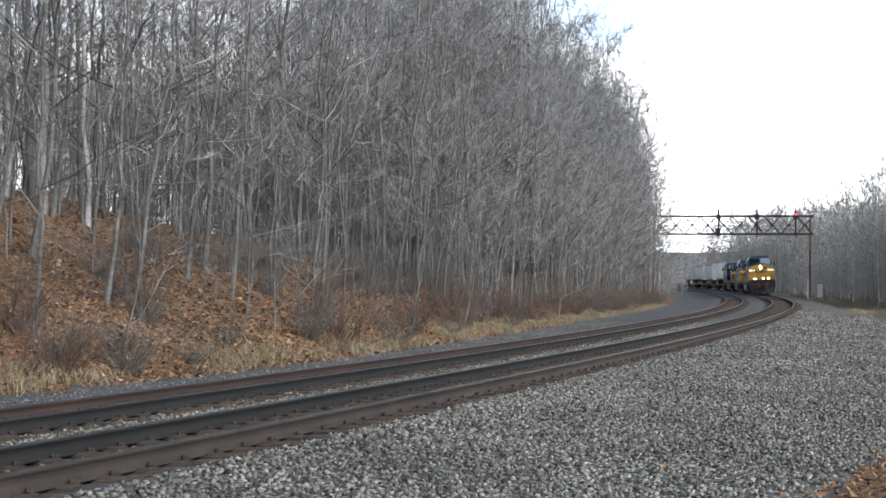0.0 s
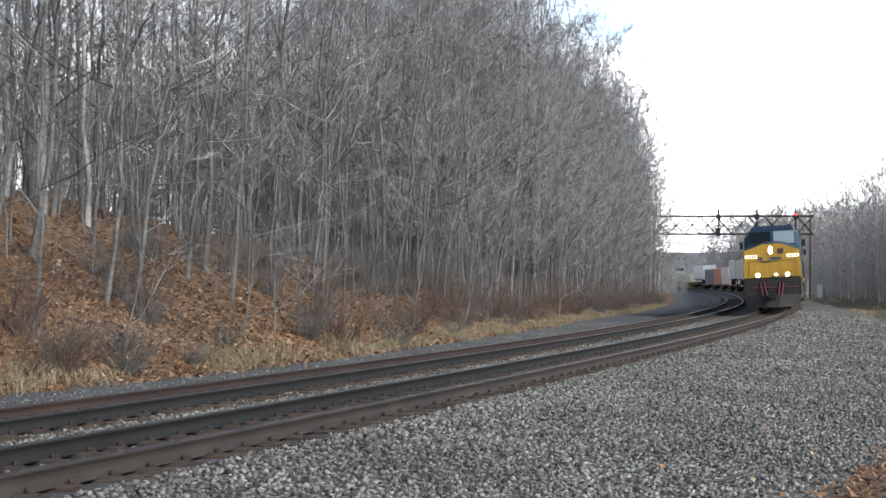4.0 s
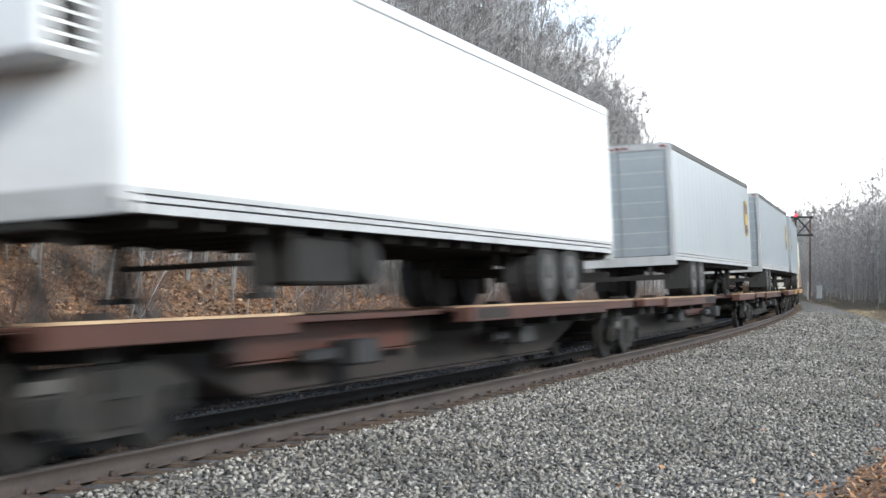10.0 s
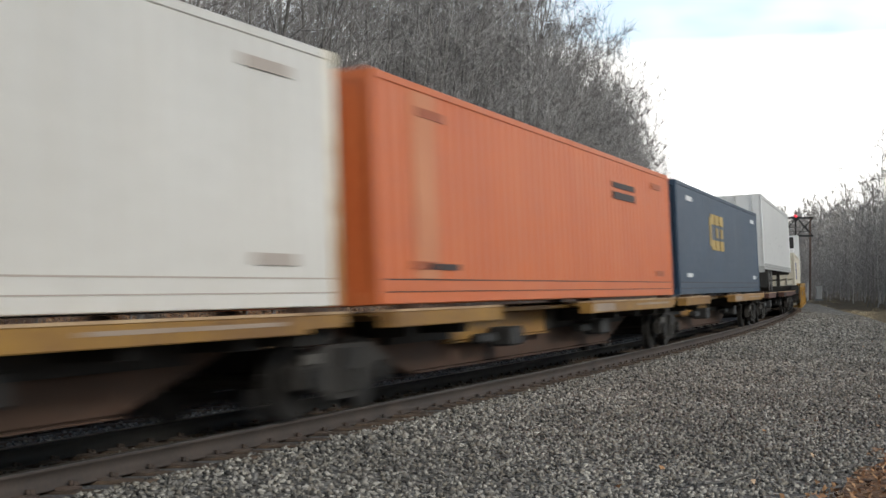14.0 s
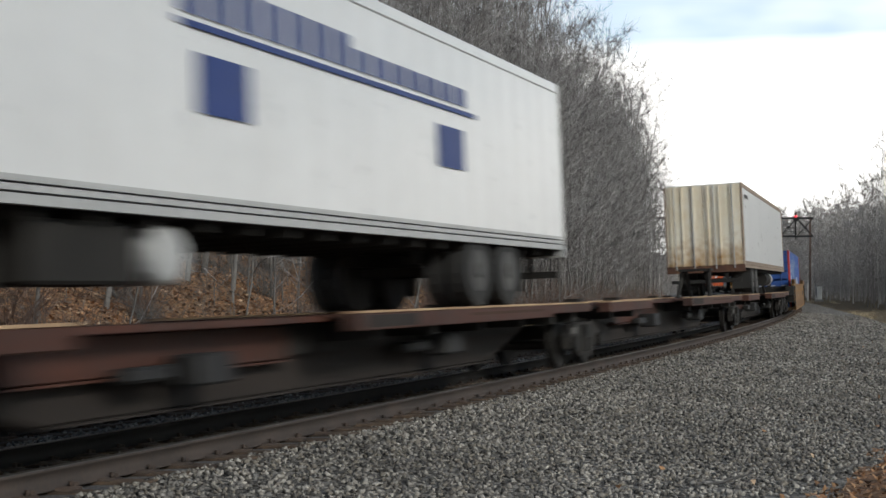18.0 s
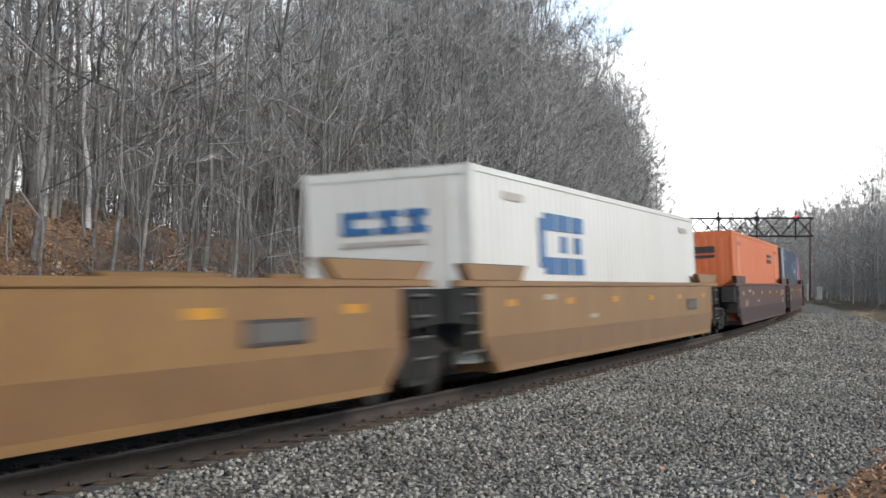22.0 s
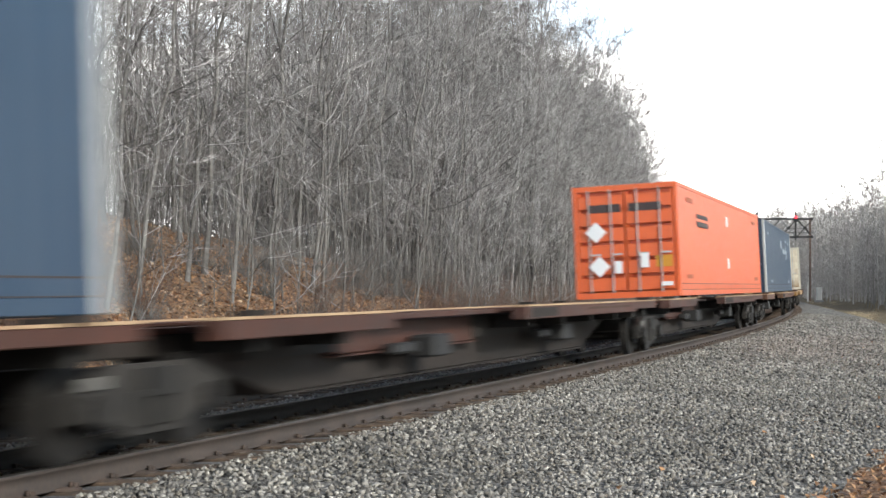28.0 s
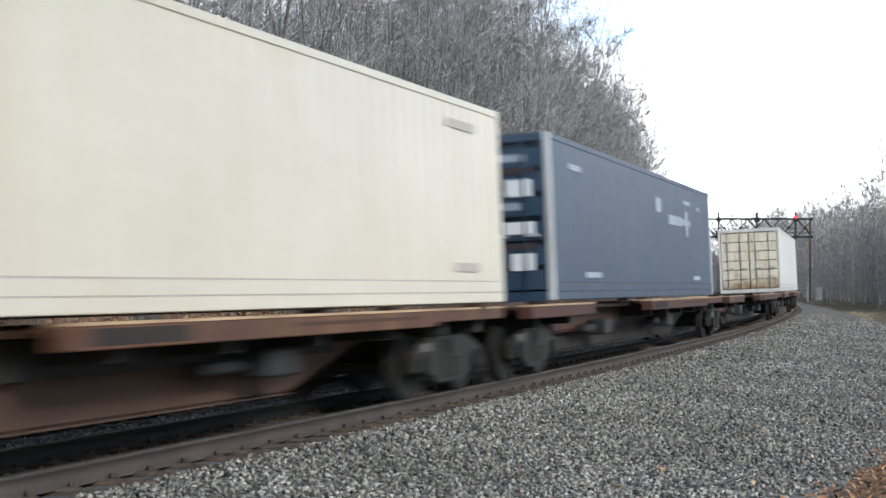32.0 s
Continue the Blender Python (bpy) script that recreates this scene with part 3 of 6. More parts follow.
        cr = sheet("crown", cv, cf, M["twig"])
        tr.parent = cr.parent = tree
        made.append(tree)
    spots = []
    for s in np.arange(-8, 124, 2.1):
        for o in np.arange(9.8, 24, 2.2):
            ps, po = s + rng.uniform(-1.0, 1.0), -o - 0.02 * min(90, max(0, s)) + rng.uniform(-1.0, 1.0)
            if rng.random() < (0.5 if toe(ps) - po < 3.5 else 0.66) and po < toe(ps) - 0.8:
                spots.append((ps, po))
    used = set()
    for ps, po in spots:
        edge = toe(ps) - po
        if edge < 2.2:
            i = int(rng.choice([3, 5, 6, 6, 5]))
        elif edge < 4.5:
            i = int(rng.choice([0, 1, 3, 4, 5, 4, 1]))
        else:
            i = int(rng.choice([0, 1, 2, 4, 7, 0]))
        k = rng.uniform(0.82, 1.12)
        p = along(ps, po, ground_z(ps, po))
        out = rng.uniform(0.0, 9.0) if edge < 6 else rng.normal(0, 1.5)
        h = float(np.interp(ps, LINE_S, HEAD))
        m = Matrix.Translation(p) @ Matrix.Rotation(radians(out), 4, Vector((math.sin(h), math.cos(h), 0))) @ Matrix.Rotation(rng.uniform(0, 6.28), 4, "Z") @ Matrix.Diagonal((k, k, k * rng.uniform(0.92, 1.1), 1))
        if i not in used:
            used.add(i)
            made[i].matrix_basis = m
        else:
            copy_thing(made[i], m)
    return len(spots)


def woods(name, label, spots, kinds, seed, material):
    """Many farther trees, joined."""
    rng = np.random.default_rng(seed)
    vs, fs, base = [], [], 0
    for s, o, k in spots:
        tv, tf, cv, cf = kinds[int(rng.integers(len(kinds)))]
        a = rng.uniform(0, 6.28)
        c, sn = math.cos(a), math.sin(a)
        p = along(s, o, ground_z(s, o))
        for v, f in ((tv, tf), (cv, cf)):
            w = np.stack([v[:, 0] * c - v[:, 1] * sn, v[:, 0] * sn + v[:, 1] * c, v[:, 2]], -1) * k + p
            vs.append(w)
            fs.append(f + base)
            base += len(v)
    return tagged(sheet(name, np.concatenate(vs), np.concatenate(fs), material), label, "woods", kind="stuff")


def far_woods():
    rng = np.random.default_rng(31)
    kinds, thin = [], []
    for i, (h, low) in enumerate(((18, 0.1), (16, 0.08), (20, 0.12), (14, 0.06))):
        (tv, tf), (cv, cf) = grow(200 + i, h, low, 16, 5, 11, 0.32, 0.0042, fine=0.0115, cheap=True)
        kinds.append((tv, tf, cv, cf))
    far = []
    for i, (h, low) in enumerate(((17, 0.06), (15, 0.05), (18, 0.08), (16, 0.05))):
        (tv, tf), (cv, cf) = grow(260 + i, h, low, 14, 4, 7, 0.25, 0.0058, fine=0.028, cheap=True)
        far.append((tv, tf, cv, cf))
    mid = []
    for i, (h, low) in enumerate(((17, 0.06), (19, 0.1), (15, 0.05))):
        (tv, tf), (cv, cf) = grow(280 + i, h, low, 16, 5, 8, 0.24, 0.0056, fine=0.014, cheap=True)
        mid.append((tv, tf, cv, cf))
    for i, h in enumerate((6.5, 8.5, 5.0)):
        (tv, tf), (cv, cf) = grow(230 + i, h, 0.1, 8, 3, 6, 0.26, 0.0036, fine=0.007)
        thin.append((tv, tf, cv, cf))
    deep = []
    for _ in range(620):
        s = rng.uniform(-8, 130)
        if 18 < s < 52 and rng.random() < 0.45:
            continue
        # lower trees on the brow, so that the sky shows through the crowns in front
        deep.append((s, -rng.uniform(22, 60), rng.uniform(0.6, 0.86) if 17 < s < 72 else rng.uniform(0.95, 1.25)))
    deep += [(rng.uniform(-14, 16), -rng.uniform(16, 46), rng.uniform(1.08, 1.4)) for _ in range(380)]
    deep += [(rng.uniform(48, 128), -rng.uniform(12.8, 23), rng.uniform(0.98, 1.14)) for _ in range(230)]
    deep += [(rng.uniform(44, 66), -rng.uniform(14, 30), rng.uniform(1.0, 1.16)) for _ in range(90)]
    woods("bank_woods", "dense leafless grey woods above the bank", deep, kinds, 41, M["twig"])
    young = []
    for _ in range(330):
        s = rng.uniform(-7, 118)
        young.append((s, float(toe(s)) - 1.2 - rng.gamma(2.0, 4.0), rng.uniform(0.6, 1.2)))
    young += [(rng.uniform(-10, 70), -rng.uniform(20, 52), rng.uniform(0.9, 1.5)) for _ in range(320)]
    for _ in range(480):
        s = rng.uniform(-8, 112)
        young.append((s, float(toe(s)) - 0.6 - rng.gamma(1.7, 2.6), rng.uniform(0.14, 0.36)))
    woods("saplings", "thin grey saplings crowding the bank", young, thin, 45, M["sapling"])
    near = [(rng.uniform(92, 165), rng.uniform(12.0, 42), rng.uniform(0.82, 1.12)) for _ in range(270)]
    woods("woods_beside_path", "leafless woods beside the gravel path", near, mid, 46, M["hazed_twig"])
    right = [(rng.uniform(160, 300), rng.uniform(12.0, 46), rng.uniform(0.82, 1.08)) for _ in range(340)]
    right += [(rng.uniform(235, 330), rng.uniform(10.0, 45), rng.uniform(0.85, 1.12)) for _ in range(260)]
    right += [(rng.uniform(330, 600), rng.uniform(11.0, 90), rng.uniform(0.35, 0.62)) for _ in range(260)]
    right += [(rng.uniform(110, 320), rng.uniform(8.5, 19), rng.uniform(0.2, 0.5)) for _ in range(330)]
    woods("woods_beyond_path", "leafless woods beyond the gravel path", right, far, 42, M["hazed_twig"])
    left = [(rng.uniform(118, 400), -rng.uniform(11.6, 40), rng.uniform(0.8, 1.05)) for _ in range(230)]
    left += [(rng.uniform(250, 345), -rng.uniform(7.5, 15), rng.uniform(0.2, 0.42)) for _ in range(190)]
    # unseen woods added behind the camera, keeping low sky off the train's sides
    behind = [(rng.uniform(-130, 60), rng.uniform(44, 80), rng.uniform(0.85, 1.1)) for _ in range(420)]
    woods("unseen_woods", "unseen leafless woods added behind the camera", behind, far, 44, M["hazed_twig"])
    left += [(rng.uniform(205, 262), -rng.uniform(7.2, 11.5), rng.uniform(0.18, 0.36)) for _ in range(90)]
    woods("woods_inside_curve", "leafless woods on the inside of the curve", left, far, 43, M["hazed_twig"])


def undergrowth():
    rng = np.random.default_rng(51)
    made = []
    for i in range(4):
        stems, tips = Wood(), Wood()
        for _ in range(46):
            a, up = rng.uniform(0, 6.28), rng.uniform(0.6, 2.2)
            pts = bent(rng, (rng.normal(0, 0.12), rng.normal(0, 0.12), -0.05), (math.cos(a), math.sin(a), up), rng.uniform(0.7, 1.5), 3, -0.03, 0.16)
            stems.limb(pts, [0.008, 0.006, 0.004, 0.002], 3)
            for _ in range(5):
                q = pts[rng.integers(1, 4)]
                tips.limb([q, q + rng.normal(0, 0.2, 3) + (0, 0, 0.12)], [0.004, 0.002], 3)
        made.append((stems.arrays(), tips.arrays()))
    for k, (mat, label) in enumerate(((M["brush"], "red brown thorny brush at the foot of the bank"), (M["sapling"], "grey leafless shrub at the foot of the bank"))):
        first = []
        for i in range(58 if k == 0 else 120):
            s = rng.uniform(-6, 105)
            o = toe(s) - (rng.uniform(0.5, 3.4) if k == 0 else rng.uniform(0.3, 7.0))
            m = Matrix.Translation(along(s, o, ground_z(s, o))) @ Matrix.Rotation(rng.uniform(0, 6.28), 4, "Z") @ Matrix.Scale(rng.uniform(0.7, 1.35), 4)
            if i < 4:
                sh = thing("shrub", label, "shrub", "undergrowth of the bank")
                for name, (v, f) in zip(("stem_tangle", "twig_tangle"), made[i]):
                    tangle = tagged(sheet(name, v, f, mat), "thin bare stems" if name == "stem_tangle" else "fine bare twigs", kind="stuff")
                    tangle.parent = sh
                sh.matrix_basis = m
                first.append(sh)
            else:
                copy_thing(first[i % 4], m)


place_trees()
far_woods()
undergrowth()
fallen_sticks()


# ---- the signal bridge and its cabinet ----
def build_bridge():
    s0 = 152.0
    br = thing("signal_bridge", "dark lattice signal bridge over the tracks", "signal bridge")
    h = float(np.interp(s0, LINE_S, HEAD))
    br.matrix_basis = Matrix.Translation(along(s0, 0.0, 0.0)) @ Matrix.Rotation(-h, 4, "Z")
    x0, x1, zb, zt = -13.2, 6.95, 7.62, 9.93       # across the tracks, chords' heights
    n = 10
    w = (x1 - x0) / n
    for y in (-0.55, 0.55):
        for z in (zb, zt):
            part("chord", boxes((x0, x1, y - 0.08, y + 0.08, z - 0.1, z + 0.1)), M["signal"], br)
        for i in range(n):
            a, b = x0 + i * w, x0 + (i + 1) * w
            part("lattice_bar", rods(0.055, ((a, y, zb), (b, y, zt))), M["signal"], br)
            part("lattice_bar", rods(0.055, ((a, y, zt), (b, y, zb))), M["galv"] if i % 3 == 2 else M["signal"], br)
            part("gusset", boxes((a + w / 2 - 0.16, a + w / 2 + 0.16, y - 0.07, y + 0.07, (zb + zt) / 2 - 0.14, (zb + zt) / 2 + 0.14)), M["signal"], br)
    for i in range(n + 1):
        for z in (zb, zt):
            part("strut", rods(0.04, ((x0 + i * w, -0.55, z), (x0 + i * w, 0.55, z))), M["signal"], br)
    part("walkway", boxes((x0, x1, -0.45, 0.45, zb + 0.02, zb + 0.06)), M["galv"], br)
    part("handrail", rods(0.025, ((x0, -0.75, zb + 1.05), (x1, -0.75, zb + 1.05)), ((x0, -0.75, zb + 0.55), (x1, -0.75, zb + 0.55)), *(((x, -0.75, zb), (x, -0.75, zb + 1.05)) for x in np.arange(x0, x1 + 0.1, 1.5))), M["signal"], br)
    for x in (x0 + 0.1, x1 - 0.35):
        for y in (-0.5, 0.5):
            part("mast_leg", boxes((x - 0.06, x + 0.06, y - 0.06, y + 0.06, -0.6, zt)), M["signal" if x < 0 else "brush"], br)
        bars = []
        for i in range(8):
            z = -0.2 + i * 0.9
            bars += [((x, -0.5, z), (x, 0.5, z + 0.9)), ((x, 0.5, z), (x, -0.5, z + 0.9))]
        part("mast_bracing", rods(0.03, *bars), M["signal"], br)
    part("ladder", rods(0.02, ((x1 + 0.15, -0.7, -0.5), (x1 + 0.15, -0.7, zt)), ((x1 + 0.15, -1.05, -0.5), (x1 + 0.15, -1.05, zt)), *(((x1 + 0.15, -0.7, z), (x1 + 0.15, -1.05, z)) for z in np.arange(-0.3, 9, 0.35))), M["galv"], br)
    for x, lit in ((-4.85, None), (-0.05, None), (4.75, 0)):
        bm = bmesh.new()
        rod(bm, (x, -0.8, zt - 0.1), (x, -0.9, zt - 0.1), 0.36, 14)
        head = part("signal_head", bm, M["black"], br, "round black signal target")
        for j in range(3):
            z = zt + 0.18 - j * 0.3
            lens = M["red_light"] if lit is not None and j == 0 else M["black"]
            bm = bmesh.new()
            rod(bm, (x, -0.9, z), (x, -0.98, z), 0.11 if lens is M["black"] else 0.16, 10)
            part("lens", bm, lens, head, "lit red lens" if lens is M["red_light"] else "")
        part("signal_post", boxes((x - 0.1, x + 0.1, -0.7, -0.55, zb - 0.4, zt + 0.75)), M["signal"], br)
        bm = bmesh.new()
        rod(bm, (x, -0.6, zt + 0.5), (x, -0.6, zt + 0.95), 0.16, 8, 0.03)
        part("finial", bm, M["black"], br)
    part("signal_head", boxes((-5.2, -4.6, -1.0, -0.6, zb - 0.25, zb + 0.75)), M["black"], br)
    cab = thing("relay_cabinet", "white steel relay cabinet on a concrete plinth", "cabinet")
    cab.matrix_basis = Matrix.Translation(along(146.0, 7.1, -0.45)) @ Matrix.Rotation(-h, 4, "Z")
    body = part("body", boxes((-0.34, 0.34, -0.3, 0.3, 0.12, 1.62)), M["cabinet"], cab, bevel=0.02)
    part("door", boxes((-0.29, 0.29, -0.33, -0.302, 0.2, 1.5)), M["cabinet"], body)
    part("roof", boxes((-0.4, 0.4, -0.38, 0.36, 1.622, 1.7)), M["cabinet"], cab)
    part("plinth", boxes((-0.5, 0.5, -0.36, 0.36, -0.2, 0.118)), M["galv"], cab)
    post = thing("marker_post", "white marker post on the gravel beside the signal bridge", "post")
    post.matrix_basis = Matrix.Translation(along(146.0, 5.75, float(ground_z(146.0, 5.75)))) @ Matrix.Rotation(-h, 4, "Z")
    shaft = part("shaft", boxes((-0.09, 0.09, -0.07, 0.07, -0.1, 2.25)), M["cabinet"], post, bevel=0.015)
    part("cap", boxes((-0.1, 0.1, -0.08, 0.08, 2.252, 2.3)), M["galv"], shaft)


build_bridge()


# ---- the train: paints ----
T = {
    "steel_blue": surf("faded slate blue locomotive paint", (0.011, 0.046, 0.088), (0.008, 0.034, 0.066), 0.55, fine=9, coarse=0.7, bump=0.05, streak=0.35, dirt=(0.09, 0.09, 0.09), coat=0.4),
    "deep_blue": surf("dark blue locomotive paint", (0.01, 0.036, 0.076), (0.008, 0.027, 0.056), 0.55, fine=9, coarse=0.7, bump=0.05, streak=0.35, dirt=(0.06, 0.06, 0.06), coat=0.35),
    "grey_blue": surf("pale grey blue locomotive paint", (0.27, 0.33, 0.40), (0.20, 0.25, 0.31), 0.5, fine=9, coarse=0.7, bump=0.05, streak=0.35, dirt=(0.13, 0.12, 0.11)),
    "navy": surf("dark navy paint", (0.024, 0.04, 0.084), (0.0176, 0.028, 0.06), 0.36, bump=0.04, streak=0.2, coat=0.5),
    "dull_gold": surf("dusty ochre stripe", (0.26, 0.14, 0.038), (0.15, 0.088, 0.035), 0.65, fine=6, coarse=0.9, bump=0.04, streak=0.5, dirt=(0.14, 0.10, 0.06)),
    "gold": surf("gold yellow locomotive paint", (0.5, 0.285, 0.028), (0.38, 0.21, 0.022), 0.45, fine=7, coarse=0.8, bump=0.04, streak=0.35, dirt=(0.16, 0.09, 0.03)),
    "cast": surf("dusty cast steel", (0.0396, 0.0353, 0.0317), (0.0115, 0.0108, 0.0101), 0.8, 0.1, fine=8, coarse=1.6, bump=0.25),
    # oily gear, with the shade beneath the cars darkening its colour further
    "shade_grime": surf("oily running gear darkened for undercar shade", (0.0228, 0.021, 0.0192), (0.0108, 0.0102, 0.0096), 0.8, 0.1, fine=10, coarse=2.0, bump=0.3),
    "tank": surf("dusty grey tank paint", (0.115, 0.111, 0.104), (0.075, 0.072, 0.067), 0.7, fine=8, coarse=0.8, bump=0.1, streak=0.3, dirt=(0.11, 0.09, 0.07)),
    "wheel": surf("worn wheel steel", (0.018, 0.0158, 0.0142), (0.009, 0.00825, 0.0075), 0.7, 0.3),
    "grille": surf("dark radiator mesh", (0.02, 0.02, 0.022), (0.012, 0.012, 0.013), 0.7, fine=60, bump=0.5),
    "window": glass("dark cab glass", (0.012, 0.014, 0.016)),
    # pale base colour stands for the sky mirrored in the panes
    "sky_tint_glass": glass("cab glass with sky reflection in its colour", (0.26, 0.31, 0.35)),
    "headlight": lamp_glow("headlight lamp", (1.0, 0.80, 0.45), 420.0),
    "ditch": lamp_glow("ditch lamp", (1.0, 0.80, 0.46), 110.0),
    "board": lamp_glow("lit number board", (1.0, 0.93, 0.66), 1.3),
    "rail_white": surf("pale handrail paint", (0.36, 0.38, 0.40), (0.27, 0.28, 0.30), 0.5),
    "plow": surf("scuffed black plow", (0.024, 0.0224, 0.0216), (0.0128, 0.012, 0.012), 0.75, fine=6, coarse=1.2, streak=0.3, dirt=(0.11, 0.08, 0.06)),
    "red_hose": surf("dull red pipework", (0.20, 0.03, 0.035), (0.12, 0.025, 0.028), 0.6),
    "brown_car": surf("weathered brown car paint", (0.0819, 0.0273, 0.0164), (0.039, 0.0172, 0.0125), 0.65, fine=8, coarse=0.9, bump=0.15, streak=0.5, dirt=(0.05, 0.036, 0.03)),
    # belly webs: shade under the deck is mixed into these dark paints
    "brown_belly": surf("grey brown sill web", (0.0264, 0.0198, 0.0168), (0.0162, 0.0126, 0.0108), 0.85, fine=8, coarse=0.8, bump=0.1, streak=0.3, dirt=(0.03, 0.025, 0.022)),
    "ochre_belly": surf("rusty brown sill web", (0.07, 0.034, 0.02), (0.042, 0.023, 0.015), 0.8, fine=8, coarse=0.8, bump=0.1, streak=0.35, dirt=(0.05, 0.035, 0.028)),
    "rust_car": surf("rust worn car paint", (0.115, 0.0476, 0.0255), (0.0595, 0.0281, 0.0187), 0.65, fine=8, coarse=0.9, bump=0.15, streak=0.5, dirt=(0.21, 0.12, 0.05)),
    "decal_dimblue": surf("worn white lettering on blue", (0.50, 0.55, 0.65), (0.34, 0.40, 0.55), 0.55, fine=7, coarse=3.0, streak=0.35, dirt=(0.08, 0.15, 0.35)),
    "decal_red": surf("faded red script", (0.36, 0.075, 0.12), (0.28, 0.06, 0.12), 0.55),
    "decal_dim": surf("worn pale blue lettering", (0.36, 0.41, 0.46), (0.24, 0.28, 0.33), 0.6),
    "pale_orange": surf("repainted paler panel", (0.60, 0.25, 0.13), (0.53, 0.20, 0.10), 0.6, streak=0.3),
    "worn_edge": surf("scuffed tan deck edge", (0.5, 0.36, 0.22), (0.27, 0.165, 0.1), 0.75, fine=12, coarse=1.5, bump=0.1),
    "faded_patch": surf("faded grey paint patch", (0.36, 0.29, 0.235), (0.27, 0.205, 0.16), 0.8, fine=9, coarse=1.0, bump=0.05, streak=0.3),
    "ochre_car": surf("faded yellow car paint", (0.33, 0.18, 0.04), (0.17, 0.085, 0.03), 0.6, fine=8, coarse=0.9, bump=0.12, streak=0.55, dirt=(0.11, 0.065, 0.04)),
    "yellow_car": surf("yellow well car paint", (0.36, 0.2, 0.028), (0.25, 0.13, 0.024), 0.5, fine=8, coarse=0.8, bump=0.08, streak=0.4, dirt=(0.17, 0.09, 0.04)),
    "tan_car": surf("faded tan well car paint", (0.26, 0.142, 0.05), (0.19, 0.098, 0.037), 0.5, fine=8, coarse=0.7, bump=0.08, streak=0.3, dirt=(0.15, 0.085, 0.05)),
    "mauve_car": surf("faded maroon well car paint", (0.082, 0.039, 0.033), (0.057, 0.027, 0.021), 0.6, fine=5, coarse=2.2, bump=0.1, streak=0.65, dirt=(0.17, 0.10, 0.06), mottle=0.35),
    "maroon": surf("maroon lower side", (0.0435, 0.0147, 0.0134), (0.0294, 0.0115, 0.0109), 0.6, streak=0.35),
    "tan_low": surf("worn brown lower side", (0.2, 0.105, 0.04), (0.15, 0.075, 0.029), 0.5, streak=0.25),
    "deep_brown": surf("rusty brown sill", (0.04, 0.0224, 0.016), (0.0216, 0.0136, 0.0104), 0.85, fine=8, coarse=1.0, bump=0.2, streak=0.4, dirt=(0.025, 0.022, 0.02)),
    "white_box": surf("white container panel", (0.61, 0.595, 0.57), (0.54, 0.525, 0.5), 0.38, fine=5, coarse=0.6, bump=0.03, streak=0.3, dirt=(0.42, 0.36, 0.27), coat=0.25),
    "cream_box": surf("cream container panel", (0.57, 0.53, 0.445), (0.51, 0.47, 0.385), 0.38, fine=5, coarse=0.6, bump=0.03, streak=0.35, dirt=(0.46, 0.33, 0.18), coat=0.25),
    "stain_door": surf("rust stained cream doors", (0.71, 0.66, 0.54), (0.6, 0.53, 0.41), 0.6, fine=6, coarse=1.6, bump=0.05, streak=0.7, dirt=(0.26, 0.15, 0.07), mottle=0.7),
    "grey_trailer": surf("pale silver trailer skin", (0.275, 0.31, 0.331), (0.233, 0.268, 0.289), 0.45, 0.1, fine=4, coarse=0.5, bump=0.03, streak=0.3, dirt=(0.3, 0.3, 0.29), coat=0.5),
    "white_trailer": surf("white trailer skin", (0.69, 0.7, 0.71), (0.63, 0.64, 0.65), 0.32, fine=4, coarse=0.5, bump=0.02, streak=0.2, dirt=(0.5, 0.48, 0.44), coat=0.4),
    "rust_white": surf("rust stained white doors", (0.8, 0.76, 0.66), (0.73, 0.64, 0.47), 0.55, fine=3, coarse=0.8, bump=0.05, streak=0.35, dirt=(0.40, 0.24, 0.10)),
    "orange_box": surf("orange container panel", (0.57, 0.14, 0.04), (0.5, 0.112, 0.032), 0.5, fine=5, coarse=0.6, bump=0.03, streak=0.25, dirt=(0.62, 0.30, 0.18), coat=0.05),
    "vivid_orange": surf("fresh orange container paint", (0.66, 0.115, 0.026), (0.59, 0.095, 0.022), 0.42, fine=5, coarse=0.6, bump=0.03, streak=0.15, dirt=(0.5, 0.14, 0.05), coat=0.12),
    "slate_box": surf("slate blue container panel", (0.0225, 0.0515, 0.094), (0.0175, 0.04, 0.075), 0.5, fine=5, coarse=0.6, bump=0.03, streak=0.3, dirt=(0.10, 0.12, 0.14), coat=0.12),
    "blue_box": surf("royal blue container panel", (0.022, 0.09, 0.34), (0.018, 0.07, 0.26), 0.5, fine=5, coarse=0.6, bump=0.03, streak=0.25, dirt=(0.09, 0.13, 0.26), coat=0.12),
    "faded_blue": surf("faded blue panel", (0.035, 0.135, 0.33), (0.03, 0.11, 0.27), 0.4, fine=5, coarse=0.6, bump=0.03, streak=0.3, dirt=(0.10, 0.18, 0.28)),
    "teal_box": surf("teal container panel", (0.0675, 0.18, 0.234), (0.054, 0.144, 0.189), 0.4, fine=5, coarse=0.6, bump=0.03, streak=0.25, dirt=(0.10, 0.18, 0.2), coat=0.12),
    "red_post": surf("red corner post", (0.55, 0.06, 0.055), (0.43, 0.05, 0.045), 0.5),
    "pale_post": surf("pale grey corner post", (0.45, 0.46, 0.465), (0.36, 0.37, 0.375), 0.5, streak=0.3),
    "decal_white": surf("white lettering film", (0.74, 0.76, 0.78), (0.66, 0.68, 0.70), 0.5),
    "decal_blue_white": surf("worn white panel film", (0.52, 0.57, 0.66), (0.24, 0.32, 0.50), 0.5, fine=5, coarse=2.5, bump=0.02, streak=0.4, dirt=(0.06, 0.13, 0.33)),
